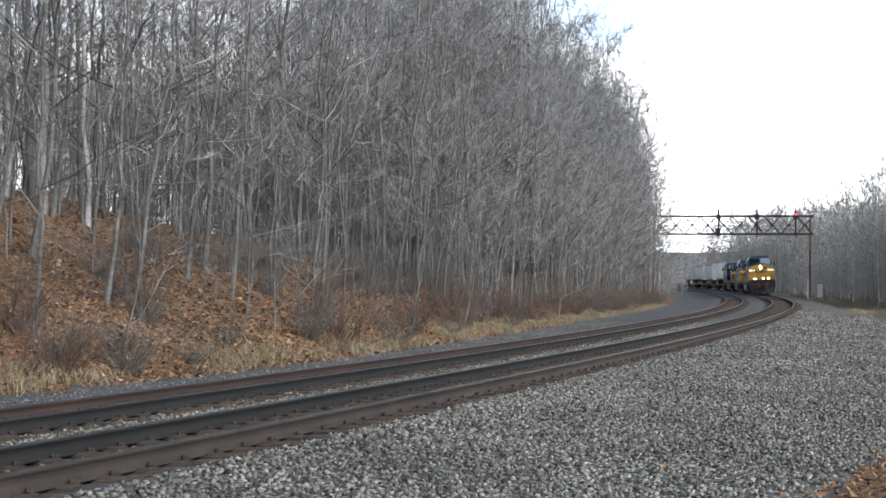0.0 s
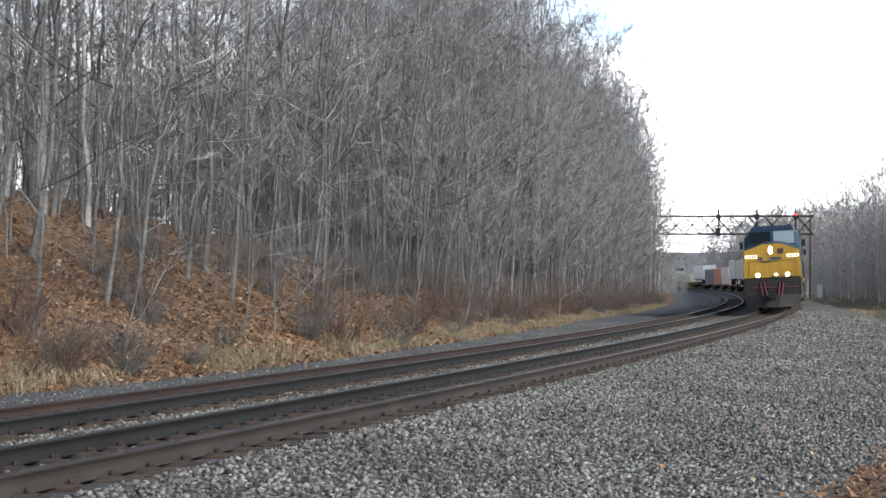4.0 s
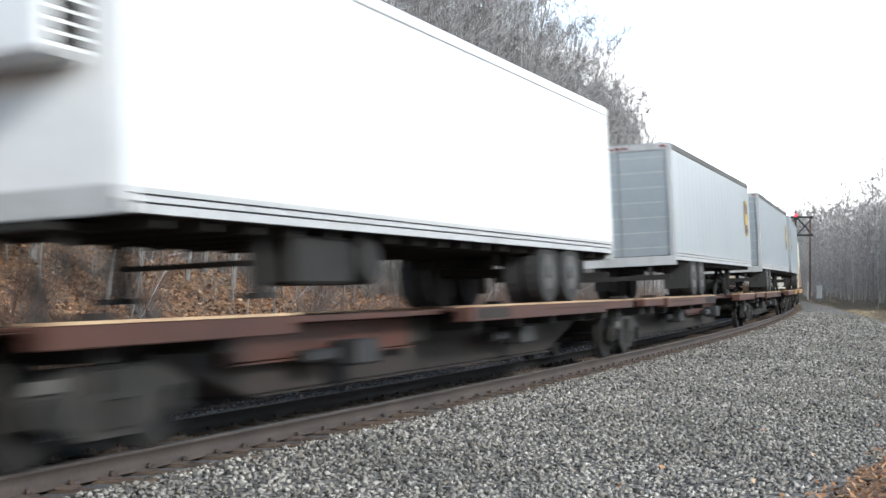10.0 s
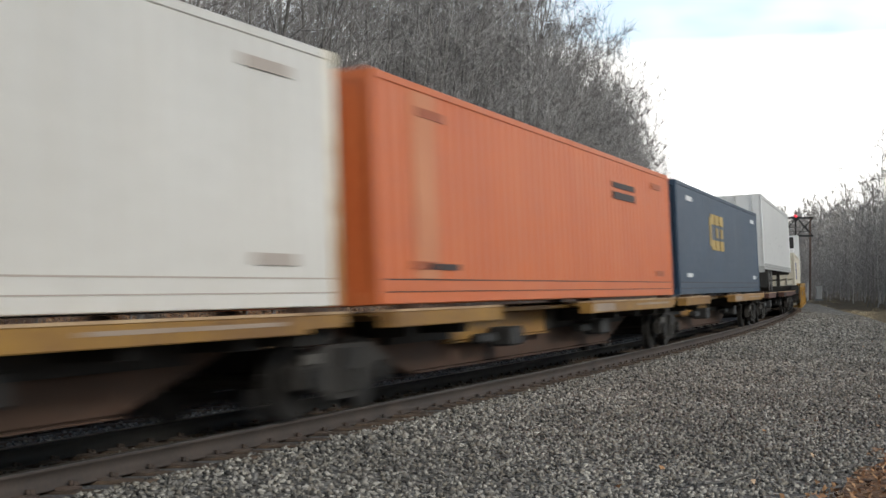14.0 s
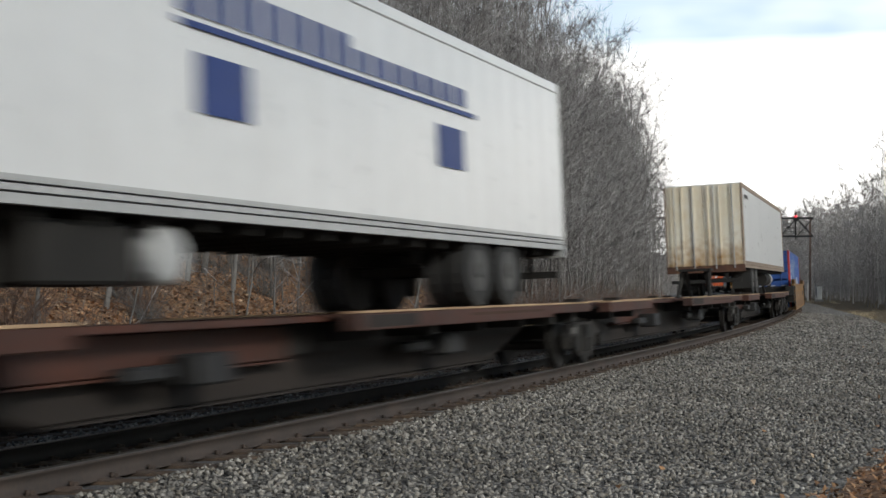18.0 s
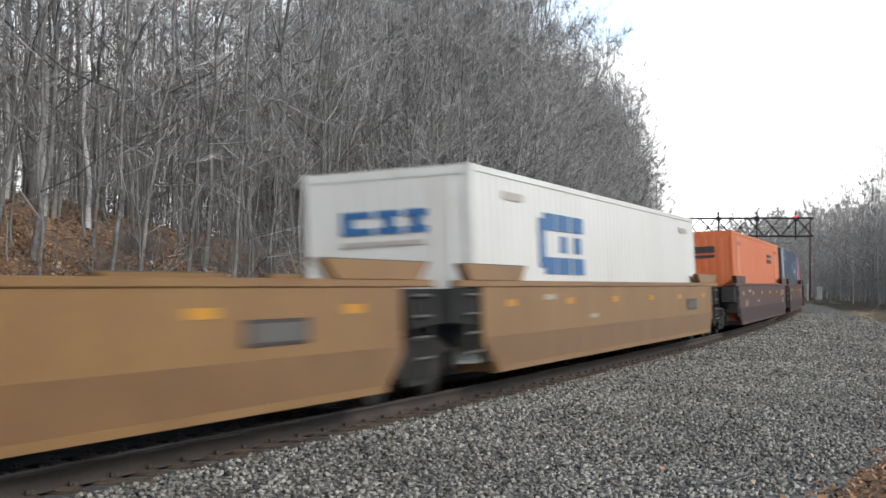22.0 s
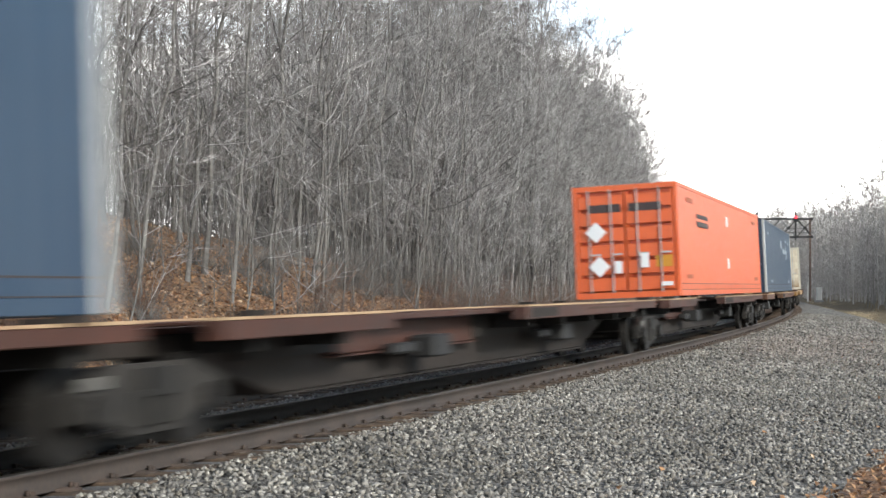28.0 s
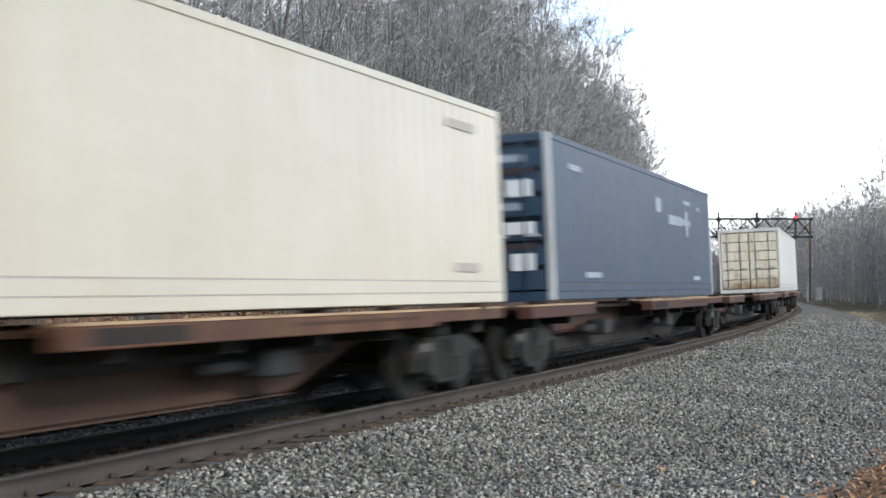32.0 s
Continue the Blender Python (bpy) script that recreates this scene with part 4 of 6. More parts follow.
    "decal_navy": surf("navy lettering film", (0.02, 0.045, 0.19), (0.017, 0.038, 0.15), 0.5),
    "decal_teal": surf("blue lettering film", (0.02, 0.12, 0.30), (0.018, 0.10, 0.25), 0.5),
    "decal_gold": surf("gold lettering film", (0.46, 0.31, 0.075), (0.34, 0.23, 0.07), 0.5),
    "decal_dark": surf("dark lettering film", (0.05, 0.035, 0.035), (0.04, 0.03, 0.03), 0.6),
    "decal_rust": surf("worn rust lettering", (0.36, 0.095, 0.04), (0.3, 0.08, 0.035), 0.6),
    "decal_faint": surf("worn grey lettering", (0.42, 0.37, 0.33), (0.36, 0.31, 0.28), 0.6),
    "decal_brown": surf("brown shield film", (0.10, 0.05, 0.03), (0.08, 0.04, 0.025), 0.5),
    "reflector": surf("yellow reflector strip", (0.56, 0.26, 0.02), (0.44, 0.2, 0.02), 0.5),
    "rubber": surf("dusty tyre rubber", (0.03, 0.03, 0.03), (0.02, 0.02, 0.02), 0.85),
    "alloy": surf("dull alloy rim", (0.13, 0.127, 0.123), (0.06, 0.058, 0.056), 0.55, 0.5),
}

stained_low(T["steel_blue"], 1.5, 2.8, (0.13, 0.12, 0.11))
stained_low(T["rust_white"], 0.7, 2.3, (0.38, 0.22, 0.085))
stained_low(T["stain_door"], 0.1, 1.0, (0.24, 0.14, 0.06))

# ---- the train: how it runs ----
SPEED, FRONT = 21.679, 138.72       # metres a second; where the front coupler stands at the start
ROWS = [i * 1.0 for i in range(33)]
MOVING = []


def running_pose(t, u1, u2, uc):
    """The pose of a car whose bogies are u1 and u2 behind the train's front, with its middle at uc."""
    (a, b) = along(np.array([FRONT + u1 - SPEED * t, FRONT + u2 - SPEED * t]), 0.0, -0.75 * CANT)
    a, b = Vector(a), Vector(b)
    x = (a - b).normalized()
    side = Vector((0, 0, 1)).cross(x).normalized()
    up = x.cross(side)
    k = math.atan(CANT)
    y = side * math.cos(k) + up * math.sin(k)
    z = up * math.cos(k) - side * math.sin(k)
    o = a + x * (u1 - uc)
    m = Matrix((x, y, z)).transposed().to_4x4()
    m.translation = o
    return m


def runs(ob, u1, u2, uc, local=None):
    MOVING.append((ob, u1, u2, uc, local or Matrix.Identity(4)))
    ob.matrix_basis = running_pose(0.0, u1, u2, uc) @ (local or Matrix.Identity(4))
    return ob


def motions():
    for ob, u1, u2, uc, local in MOVING:
        walk(ob, [(t, running_pose(t, u1, u2, uc) @ local) for t in ROWS])


# ---- the train: running gear ----
def wheelset(parent, x, r, mat):
    bm = bmesh.new()
    rod(bm, (x, -0.95, r), (x, 0.95, r), 0.085, 10)
    axle = part("axle", bm, mat, parent)
    for s in (-1, 1):
        bm = bmesh.new()
        rod(bm, (x, s * 0.69, r), (x, s * 0.715, r), r + 0.025, 20)
        rod(bm, (x, s * 0.715, r), (x, s * 0.82, r), r, 20)
        rod(bm, (x, s * 0.82, r), (x, s * 0.86, r), r * 0.34, 12)
        part("wheel", bm, mat, axle)
    return axle


def freight_bogie(parent, x):
    for dx in (-0.88, 0.88):
        wheelset(parent, x + dx, 0.42, T["wheel"])
    for s in (-1, 1):
        bm = bmesh.new()
        y0, y1 = (0.93, 1.06) if s > 0 else (-1.06, -0.93)
        slab(bm, [(x - 1.12, 0.34), (x - 1.12, 0.58), (x - 0.6, 0.78), (x + 0.6, 0.78), (x + 1.12, 0.58), (x + 1.12, 0.34), (x + 0.72, 0.36), (x + 0.42, 0.18), (x - 0.42, 0.18), (x - 0.72, 0.36)], y0, y1)
        frame_part = part("side_frame", bm, T["cast"], parent)
        for dx in (-0.88, 0.88):
            bm = bmesh.new()
            rod(bm, (x + dx, s * 1.05, 0.43), (x + dx, s * 1.14, 0.43), 0.13, 10)
            part("bearing_cap", bm, T["wheel"], frame_part)
            if dx > 0:
                part("bearing_pad", boxes((x + dx - 0.16, x + dx + 0.14, *sorted((s * 1.062, s * 1.1)), 0.60, 0.70)), T["tank"], frame_part, "pale dusty pad")
        for dx in (-0.2, 0.0, 0.2):
            bm = bmesh.new()
            rod(bm, (x + dx, s * 1.07, 0.26), (x + dx, s * 1.07, 0.55), 0.07, 8)
            part("spring", bm, T["shade_grime"], frame_part)
    part("bolster", boxes((x - 0.2, x + 0.2, -1.15, 1.15, 0.5, 0.74)), T["shade_grime"], parent)


def coupler(parent, x, way):
    part("coupler", boxes((min(x, x - way * 0.9), max(x, x - way * 0.9), -0.1, 0.1, 0.7, 0.92), (min(x, x - way * 0.28), max(x, x - way * 0.28), -0.17, 0.17, 0.66, 0.97)), T["shade_grime"], parent)


# ---- the train: locomotives ----
def hood_doors(parent, x0, x1, y, z0, z1, n, mat):
    w = (x0 - x1) / n
    for i in range(n):
        a, b = x0 - (i + 1) * w + 0.03, x0 - i * w - 0.03
        part("hood_door", boxes((a, b, min(y, y + (0.014 if y > 0 else -0.014)), max(y, y + (0.014 if y > 0 else -0.014)), z0, z1)), mat, parent)


def tube(bm, x0, x1, y, z, inner, outer, n=16):
    """A short open tube along x."""
    rings = [[bm.verts.new((x, y + r * math.cos(2 * math.pi * i / n), z + r * math.sin(2 * math.pi * i / n))) for i in range(n)] for x, r in ((x0, outer), (x1, outer), (x1, inner), (x0, inner))]
    for k in range(4):
        a, b = rings[k], rings[(k + 1) % 4]
        for i in range(n):
            bm.faces.new((a[i], a[(i + 1) % n], b[(i + 1) % n], b[i]))
    return bm


FORWARD = ("nose", "cab", "headlight", "ditch_light", "marker_light", "headlight_bezel", "number_board")


def locomotive(name, label, cab_paint, hood_paint, lit, rear_gold, cabinet_end=2.0, shift=0.0, numeral=0.0):
    lo = thing(name, label, "locomotive")
    L = 11.15
    part("underframe", boxes((-10.3, 10.3, -1.35, 1.35, 1.28, 1.448), (-9.9, 9.9, -0.95, 0.95, 1.12, 1.279)), T["shade_grime"], lo)
    for s in (-1, 1):
        part("air_pipe", rods(0.035, ((-9.6, s * 1.32, 1.2), (9.3, s * 1.32, 1.2)), ((-9.6, s * 1.26, 1.1), (9.3, s * 1.26, 1.1))), T["cast"], lo)
        part("cable_duct", boxes((2.4, 4.3, *sorted((s * 0.98, s * 1.4)), 0.78, 1.26), (-5.6, -4.5, *sorted((s * 0.98, s * 1.36)), 0.7, 1.08)), T["shade_grime"], lo, bevel=0.03)
    if lit:
        part("ground_light", boxes((5.95, 6.25, 1.36, 1.42, 1.27, 1.33)), T["board"], lo, "lit ground light")
    sill = part("sill", boxes((-10.2, 9.6, -1.53, 1.53, 1.45, 1.74)), T["cast"] if rear_gold else T["tank"], lo, "grey side sill")
    for s in (-1, 1):
        part("sill_stripe", boxes((-10.2, 9.6, *sorted((s * 1.531, s * 1.54)), 1.59, 1.738)), T["dull_gold"], sill, "dull yellow stripe")
    part("walkway", boxes((-10.2, 10.28, -1.5, 1.5, 1.742, 1.768)), T["shade_grime"], lo)
    # fuel tank
    bm = bmesh.new()
    if cabinet_end > 1:
        slab(bm, [(-1.46, 0.62), (-1.46, 1.27), (1.46, 1.27), (1.46, 0.62), (1.05, 0.30), (-1.05, 0.30)], -4.4, 2.3, "x")
    else:
        slab(bm, [(-1.46, 0.5), (-1.46, 0.72), (-0.85, 0.74), (-0.85, 1.27), (0.85, 1.27), (0.85, 0.74), (1.46, 0.72), (1.46, 0.5), (1.1, 0.30), (-1.1, 0.30)], -4.4, 2.3, "x")
        for s in (-1, 1):
            for x in (-2.2, -0.6):
                b2 = bmesh.new()
                rod(b2, (x, s * 1.17, 1.02), (x + 1.35, s * 1.17, 1.02), 0.28, 16)
                part("air_reservoir", b2, T["tank"], lo, "pale grey air reservoir", bevel=0.04)
            for x0, x1 in ((0.95, 2.3), (-4.4, -2.4)):
                part("tank_end", boxes((x0, x1, *sorted((s * 0.86, s * 1.45)), 0.722, 1.26)), T["tank"], lo, bevel=0.03)
    tank = part("fuel_tank", bm, T["tank"], lo, bevel=0.04)
    if cabinet_end > 1:
        for x in (-3.6, -1.1, 1.4):
            part("tank_strap", boxes((x, x + 0.1, 1.462, 1.48, 0.62, 1.26)), T["tank"], tank)
    for s in (-1, 1):
        for x in (-5.4,):
            bm = bmesh.new()
            rod(bm, (x, s * 1.2, 1.05), (x + 0.85, s * 1.2, 1.05), 0.2, 12)
            part("air_reservoir", bm, T["tank"], lo)
    # bogies
    for bx in (6.6, -6.9):
        for dx in (-1.95, 0.0, 1.95):
            wheelset(lo, bx + dx, 0.53, T["wheel"])
            part("traction_gear", boxes((bx + dx - 0.62, bx + dx + 0.62, -0.6, 0.6, 0.28, 1.0)), T["shade_grime"], lo, bevel=0.08)
        for s in (-1, 1):
            y0, y1 = (0.95, 1.13) if s > 0 else (-1.13, -0.95)
            bm = bmesh.new()
            slab(bm, [(bx - 2.75, 0.62), (bx - 2.75, 0.98), (bx - 1.2, 1.14), (bx + 1.2, 1.14), (bx + 2.75, 0.98), (bx + 2.75, 0.62), (bx + 2.3, 0.55), (bx + 1.3, 0.72), (bx + 0.6, 0.52), (bx - 0.6, 0.52), (bx - 1.3, 0.72), (bx - 2.3, 0.55)], y0, y1)
            fr = part("side_frame", bm, T["cast"], lo, "dusty cast bogie frame")
            for dx in (-1.95, 0.0, 1.95):
                part("axle_box", boxes((bx + dx - 0.2, bx + dx + 0.2, min(s * 1.11, s * 1.24), max(s * 1.11, s * 1.24), 0.36, 0.72)), T["shade_grime"], fr, bevel=0.03)
            for dx in (-1.0, 1.0):
                bm = bmesh.new()
                rod(bm, (bx + dx, s * 1.18, 0.5), (bx + dx, s * 1.18, 1.12), 0.1, 10)
                part("spring", bm, T["shade_grime"], fr)
            for dx in (-2.5, -0.95, 0.95, 2.5):
                bm = bmesh.new()
                rod(bm, (bx + dx - 0.16, s * 1.2, 0.84), (bx + dx + 0.2, s * 1.2, 0.72), 0.09, 8)
                part("brake_cylinder", bm, T["shade_grime"], fr)
            part("brake_rod", rods(0.03, ((bx - 2.6, s * 1.22, 0.4), (bx + 2.6, s * 1.22, 0.4)), ((bx - 2.7, s * 1.17, 0.62), (bx + 2.7, s * 1.17, 0.62))), T["cast"], fr)
            for dx in (-1.95, 0.0, 1.95):
                bm = bmesh.new()
                rod(bm, (bx + dx, s * 1.241, 0.53), (bx + dx, s * 1.29, 0.53), 0.12, 12)
                part("axle_cap", bm, T["tank"], fr)
            part("sand_pipe", rods(0.025, ((bx + 2.9, s * 1.2, 1.2), (bx + 2.6, s * 0.9, 0.25)), ((bx - 2.9, s * 1.2, 1.2), (bx - 2.6, s * 0.9, 0.25))), T["shade_grime"], fr)
    # nose
    nose = bmesh.new()
    low, edge, peak = 1.77, 3.30, 3.66
    front = [(-1.5, low), (1.5, low), (1.5, edge), (0.45, peak), (-0.45, peak), (-1.5, edge)]
    ring = []
    for x, k, dz in ((9.0, 1.0, 0.0), (7.4, 1.0, 0.16)):
        ring.append([nose.verts.new((x, y * k, z + (dz if z > 2 else 0))) for y, z in front])
    nose.faces.new(ring[0])
    nose.faces.new(ring[1][::-1])
    for i in range(6):
        nose.faces.new((ring[0][i], ring[1][i], ring[1][(i + 1) % 6], ring[0][(i + 1) % 6]))
    bmesh.ops.recalc_face_normals(nose, faces=nose.faces[:])
    side_skin = part("nose", nose, cab_paint, lo, "blue nose with a gold face", bevel=0.05)
    bm = bmesh.new()
    slab(bm, [(y * 0.985, z - (0.03 if z > 2 else -0.03)) for y, z in front], 9.001, 9.022, "x")
    part("nose_face", bm, T["gold"], side_skin, "gold yellow nose face")
    part("nose_door", boxes((9.022, 9.04, 0.45, 1.1, 1.85, 3.1)), T["gold"], side_skin)
    part("grab_rail", rods(0.02, ((9.07, -1.35, 2.72), (9.07, 1.3, 2.72)), ((9.07, -1.2, 1.9), (9.07, -1.2, 2.6)), ((9.07, 1.25, 1.9), (9.07, 1.25, 2.6))), T["gold"], side_skin)
    # emblem on the nose, as plain shapes
    part("emblem", boxes((9.041, 9.05, -0.62, -0.1, 2.62, 2.74), (9.041, 9.05, -0.1, 0.5, 2.78, 2.9), (9.041, 9.05, -0.2, 0.28, 2.66, 2.8), (9.041, 9.05, -0.7, -0.5, 2.68, 2.92)), T["navy"], side_skin)
    if lit:
        bm = bmesh.new()
        hood_ring = bmesh.new()
        for z in (3.17, 3.35):
            rod(bm, (9.03, -0.06, z), (9.05, -0.06, z), 0.088, 16)
            tube(hood_ring, 9.022, 9.1, -0.06, z, 0.0885, 0.1)
        lamp = part("headlight", bm, T["headlight"], lo, "glowing twin headlight")
        part("lamp_hood", hood_ring, T["gold"], lamp)
        for y, r in ((-0.78, 0.1), (0.78, 0.1), (0.18, 0.07)):
            bm, hood_ring = bmesh.new(), bmesh.new()
            rod(bm, (9.03, y, 1.94), (9.05, y, 1.94), r, 14)
            tube(hood_ring, 9.022, 9.11, y, 1.94, r + 0.0005, r + 0.02)
            lamp = part("ditch_light" if r > 0.09 else "marker_light", bm, T["ditch"], lo, "glowing ditch light" if r > 0.09 else "")
            part("lamp_hood", hood_ring, T["plow"], lamp)
    else:
        bm = bmesh.new()
        for z in (3.17, 3.35):
            rod(bm, (9.0, -0.06, z), (9.06, -0.06, z), 0.088, 14)
        part("headlight", bm, T["sky_tint_glass"], lo)
    part("headlight_bezel", boxes((9.022, 9.05, 0.3, 0.62, 3.06, 3.36)), T["decal_dark"], lo)
    for s in (-1, 1):
        bd = part("number_board", boxes((9.022, 9.07, min(s * 0.78, s * 1.42), max(s * 0.78, s * 1.42), 2.87, 3.04)), T["board"] if lit else T["decal_white"], lo, "white number board")
        part("board_bar", boxes(*((9.071, 9.076, s * 1.1 + k * 0.13 - 0.04, s * 1.1 + k * 0.13 + 0.04, 2.9, 3.01) for k in (-1.5, -0.5, 0.5, 1.5))), T["decal_dark"], bd)
    # cab with its raked windscreen
    bm = bmesh.new()
    rings = []
    for x, zs, zt, ys in ((4.2, 4.12, 4.66, 1.1), (6.55, 4.12, 4.66, 1.1), (7.02, 3.98, 4.46, 1.18), (7.45, 3.3, 3.56, 1.32)):
        rings.append([bm.verts.new((x, y, z)) for y, z in ((-1.52, 1.77), (1.52, 1.77), (1.52, zs), (ys, zt), (-ys, zt), (-1.52, zs))])
    for r0, r1 in zip(rings, rings[1:]):
        for i in range(6):
            bm.faces.new((r0[i], r0[(i + 1) % 6], r1[(i + 1) % 6], r1[i]))
    bm.faces.new(rings[0])
    bm.faces.new(rings[-1][::-1])
    bmesh.ops.recalc_face_normals(bm, faces=bm.faces[:])
    cab = part("cab", bm, cab_paint, lo, "slate blue cab", bevel=0.03)
    bm = bmesh.new()
    slab(bm, [(7.03, 4.475), (6.56, 4.71), (4.2, 4.71), (4.2, 4.67), (6.56, 4.67)], -1.11, 1.11)
    part("cab_roof", bm, T["navy"], cab, "navy roof")
    for s in (-1, 1):
        bm = bmesh.new()
        a, b = (0.08, 1.2) if s > 0 else (-1.2, -0.08)
        slab(bm, [(7.425, 3.66), (7.08, 4.36), (7.11, 4.375), (7.455, 3.67)], a, b)
        # near pane carries the sky's reflection as a pale colour
        part("windscreen", bm, T["sky_tint_glass"] if s > 0 else T["window"], cab, "raked windscreen")
        y0, y1 = sorted((s * 1.522, s * 1.535))
        for j, (x0, x1) in enumerate(((6.55, 7.0), (5.55, 6.4), (4.75, 5.4))):
            win = part("side_window", boxes((x0, x1, y0, y1, 3.5, 4.08)), T["sky_tint_glass"] if j == 0 else T["window"], cab)
            part("window_frame", boxes((x0 - 0.05, x1 + 0.05, y0 - 0.004, y1 - 0.008, 3.44, 4.12)), T["navy"], win)
        part("cab_door", boxes((4.35, 4.65, y0, y1, 1.8, 3.9)), cab_paint, cab)
        part("side_rail", rods(0.02, ((4.6, s * 1.56, 2.42), (6.5, s * 1.56, 2.42))), T["navy"], cab)
        part("panel_seam", boxes((4.7, 7.2, *sorted((s * 1.52, s * 1.525)), 3.22, 3.24), (6.62, 6.64, *sorted((s * 1.52, s * 1.525)), 1.85, 3.2)), T["navy"], cab)
        part("vent_panel", boxes((5.6, 6.4, *sorted((s * 1.521, s * 1.53)), 1.95, 2.3)), T["navy"], cab)
        part("sun_visor", boxes((4.7, 6.5, min(s * 1.53, s * 1.66), max(s * 1.53, s * 1.66), 4.13, 4.16)), T["navy"], cab)
        part("mirror", boxes((7.0, 7.05, min(s * 1.6, s * 1.78), max(s * 1.6, s * 1.78), 3.45, 3.85)), T["shade_grime"], cab)
        # stencilled numerals stand as bars
        part("number_bar", boxes(*((5.55 + numeral + k * 0.36, 5.8 + numeral + k * 0.36, y0, y1, 2.78, 3.06) for k in range(4))), T["decal_gold"], cab)
    # wide equipment cabinet, hood, radiator wings
    aux = part("equipment_cabinet", boxes((cabinet_end, 4.53, -1.5, 1.5, 1.77, 3.98)), cab_paint, lo, bevel=0.03)
    for s in (-1, 1):
        y0, y1 = sorted((s * 1.502, s * 1.516))
        part("louvre", boxes(*((2.3, 3.0, y0, y1, 2.0 + k * 0.09, 2.05 + k * 0.09) for k in range(8))), T["navy"], aux)
        part("grille", boxes(*((2.55 - k * 1.9, 4.1 - k * 1.9, y0, y1, 3.38, 3.86) for k in range(2 if cabinet_end < 1 else 1))), T["grille"], aux)
        part("access_door", boxes((3.0, 3.95, y0, y1, 1.9, 3.22)), cab_paint, aux)
        part("door_screen", boxes((3.35, 3.8, *sorted((s * 1.5165, s * 1.524)), 2.5, 3.1)), T["grille"], aux)
        part("door_rail", rods(0.018, ((2.9, s * 1.54, 2.42), (4.1, s * 1.54, 2.42))), T["navy"], aux)
        part("panel_seam", boxes((cabinet_end + 0.1, 4.4, *sorted((s * 1.5, s * 1.506)), 3.26, 3.29), (4.22, 4.25, *sorted((s * 1.5, s * 1.506)), 1.8, 3.9)), T["navy"], aux)
    bm = bmesh.new()
    slab(bm, [(-1.0, 1.77), (1.0, 1.77), (1.0, 3.84), (0.85, 3.97), (-0.85, 3.97), (-1.0, 3.84)], -9.2, cabinet_end - 0.02, "x")
    hood = part("hood", bm, hood_paint, lo, "slate blue engine hood")
    for s in (-1, 1):
        y = s * 1.0
        hood_doors(hood, cabinet_end - 0.1, -4.6, y, 1.95, 3.6, 10 if cabinet_end > 1 else 7, hood_paint)
        y0, y1 = sorted((s * 1.002, s * 1.022))
        part("grille", boxes((-9.0, -5.0, y0, y1, 1.95, 2.75)), T["grille"], hood)
        e0, e1 = sorted((s * 1.02, s * 1.03))
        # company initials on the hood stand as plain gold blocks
        k = s
        mid = -1.2 + shift
        blocks = ((1.55, 0.75, 3.42, 3.76), (1.55, 0.75, 2.32, 2.66), (1.75, 1.4, 2.5, 3.58), (0.55, -0.45, 3.42, 3.76), (0.55, -0.45, 2.32, 2.66), (0.45, 0.12, 3.0, 3.5), (-0.05, -0.45, 2.6, 3.15),
                  (-0.6, -1.7, 3.42, 3.76), (-0.95, -1.35, 2.6, 3.5), (-0.6, -1.7, 2.32, 2.66))
        for a, b, lo_z, hi_z in blocks:
            xs = sorted((mid + k * a, mid + k * b))
            part("emblem_block", boxes((xs[0], xs[1], e0, e1, lo_z, hi_z)), T["decal_gold"], hood)
        bm = bmesh.new()
        w0, w1, w2 = s * 0.98, s * 1.5, s * 1.5
        slab(bm, [(w0, 3.15), (w1, 3.62), (w2, 4.16), (s * 1.25, 4.22), (w0, 4.22)], -9.3, -5.7, "x")
        wing = part("radiator_wing", bm, hood_paint, lo, "flared radiator wing")
        bm = bmesh.new()
        slab(bm, [(s * 1.02, 3.17), (s * 1.47, 3.57), (s * 1.50, 3.55), (s * 1.05, 3.13)], -9.1, -5.9, "x")
        part("radiator_screen", bm, T["grille"], wing)
    part("radiator_roof", boxes((-9.3, -5.7, -0.96, 0.96, 3.975, 4.23)), hood_paint, lo)
    part("hood_end", boxes((-9.24, -9.205, -0.99, 0.99, 1.8, 3.75)), T["gold"] if rear_gold else hood_paint, lo, "hood end")
    part("exhaust_stack", boxes((-3.6, -2.6, -0.35, 0.35, 3.97, 4.2)), T["shade_grime"], lo)
    bm = bmesh.new()
    for k in range(3):
        rod(bm, (1.0 - k * 0.1, -0.2 + 0.2 * k, 4.12), (1.5, -0.2 + 0.2 * k, 4.14), 0.05, 8, 0.11)
    box(bm, 0.9, 1.1, -0.25, 0.25, 3.97, 4.08)
    part("horn", bm, T["shade_grime"], lo)
    # handrails
    for s in (-1, 1):
        rail = part("handrail", rods(0.02, ((1.9, s * 1.5, 2.8), (-9.6, s * 1.5, 2.8))), T["rail_white"], lo)
        for x in np.arange(1.7, -9.4, -1.55):
            part("rail_post", rods(0.018, ((x, s * 1.5, 1.77), (x, s * 1.5, 2.79))), T["shade_grime"], rail)
        part("end_handrail", rods(0.022, ((-9.9, s * 1.4, 1.77), (-9.9, s * 1.4, 2.75)), ((-9.9, s * 1.4, 2.75), (-9.9, s * 0.4, 2.75)), ((-9.9, s * 0.4, 2.75), (-9.9, s * 0.4, 1.77))), T["gold"], lo)
        part("front_handrail", rods(0.022, ((10.05, s * 1.45, 1.2), (10.05, s * 1.45, 2.6)), ((9.5, s * 1.5, 1.2), (9.5, s * 1.5, 2.6))), T["gold"], lo)
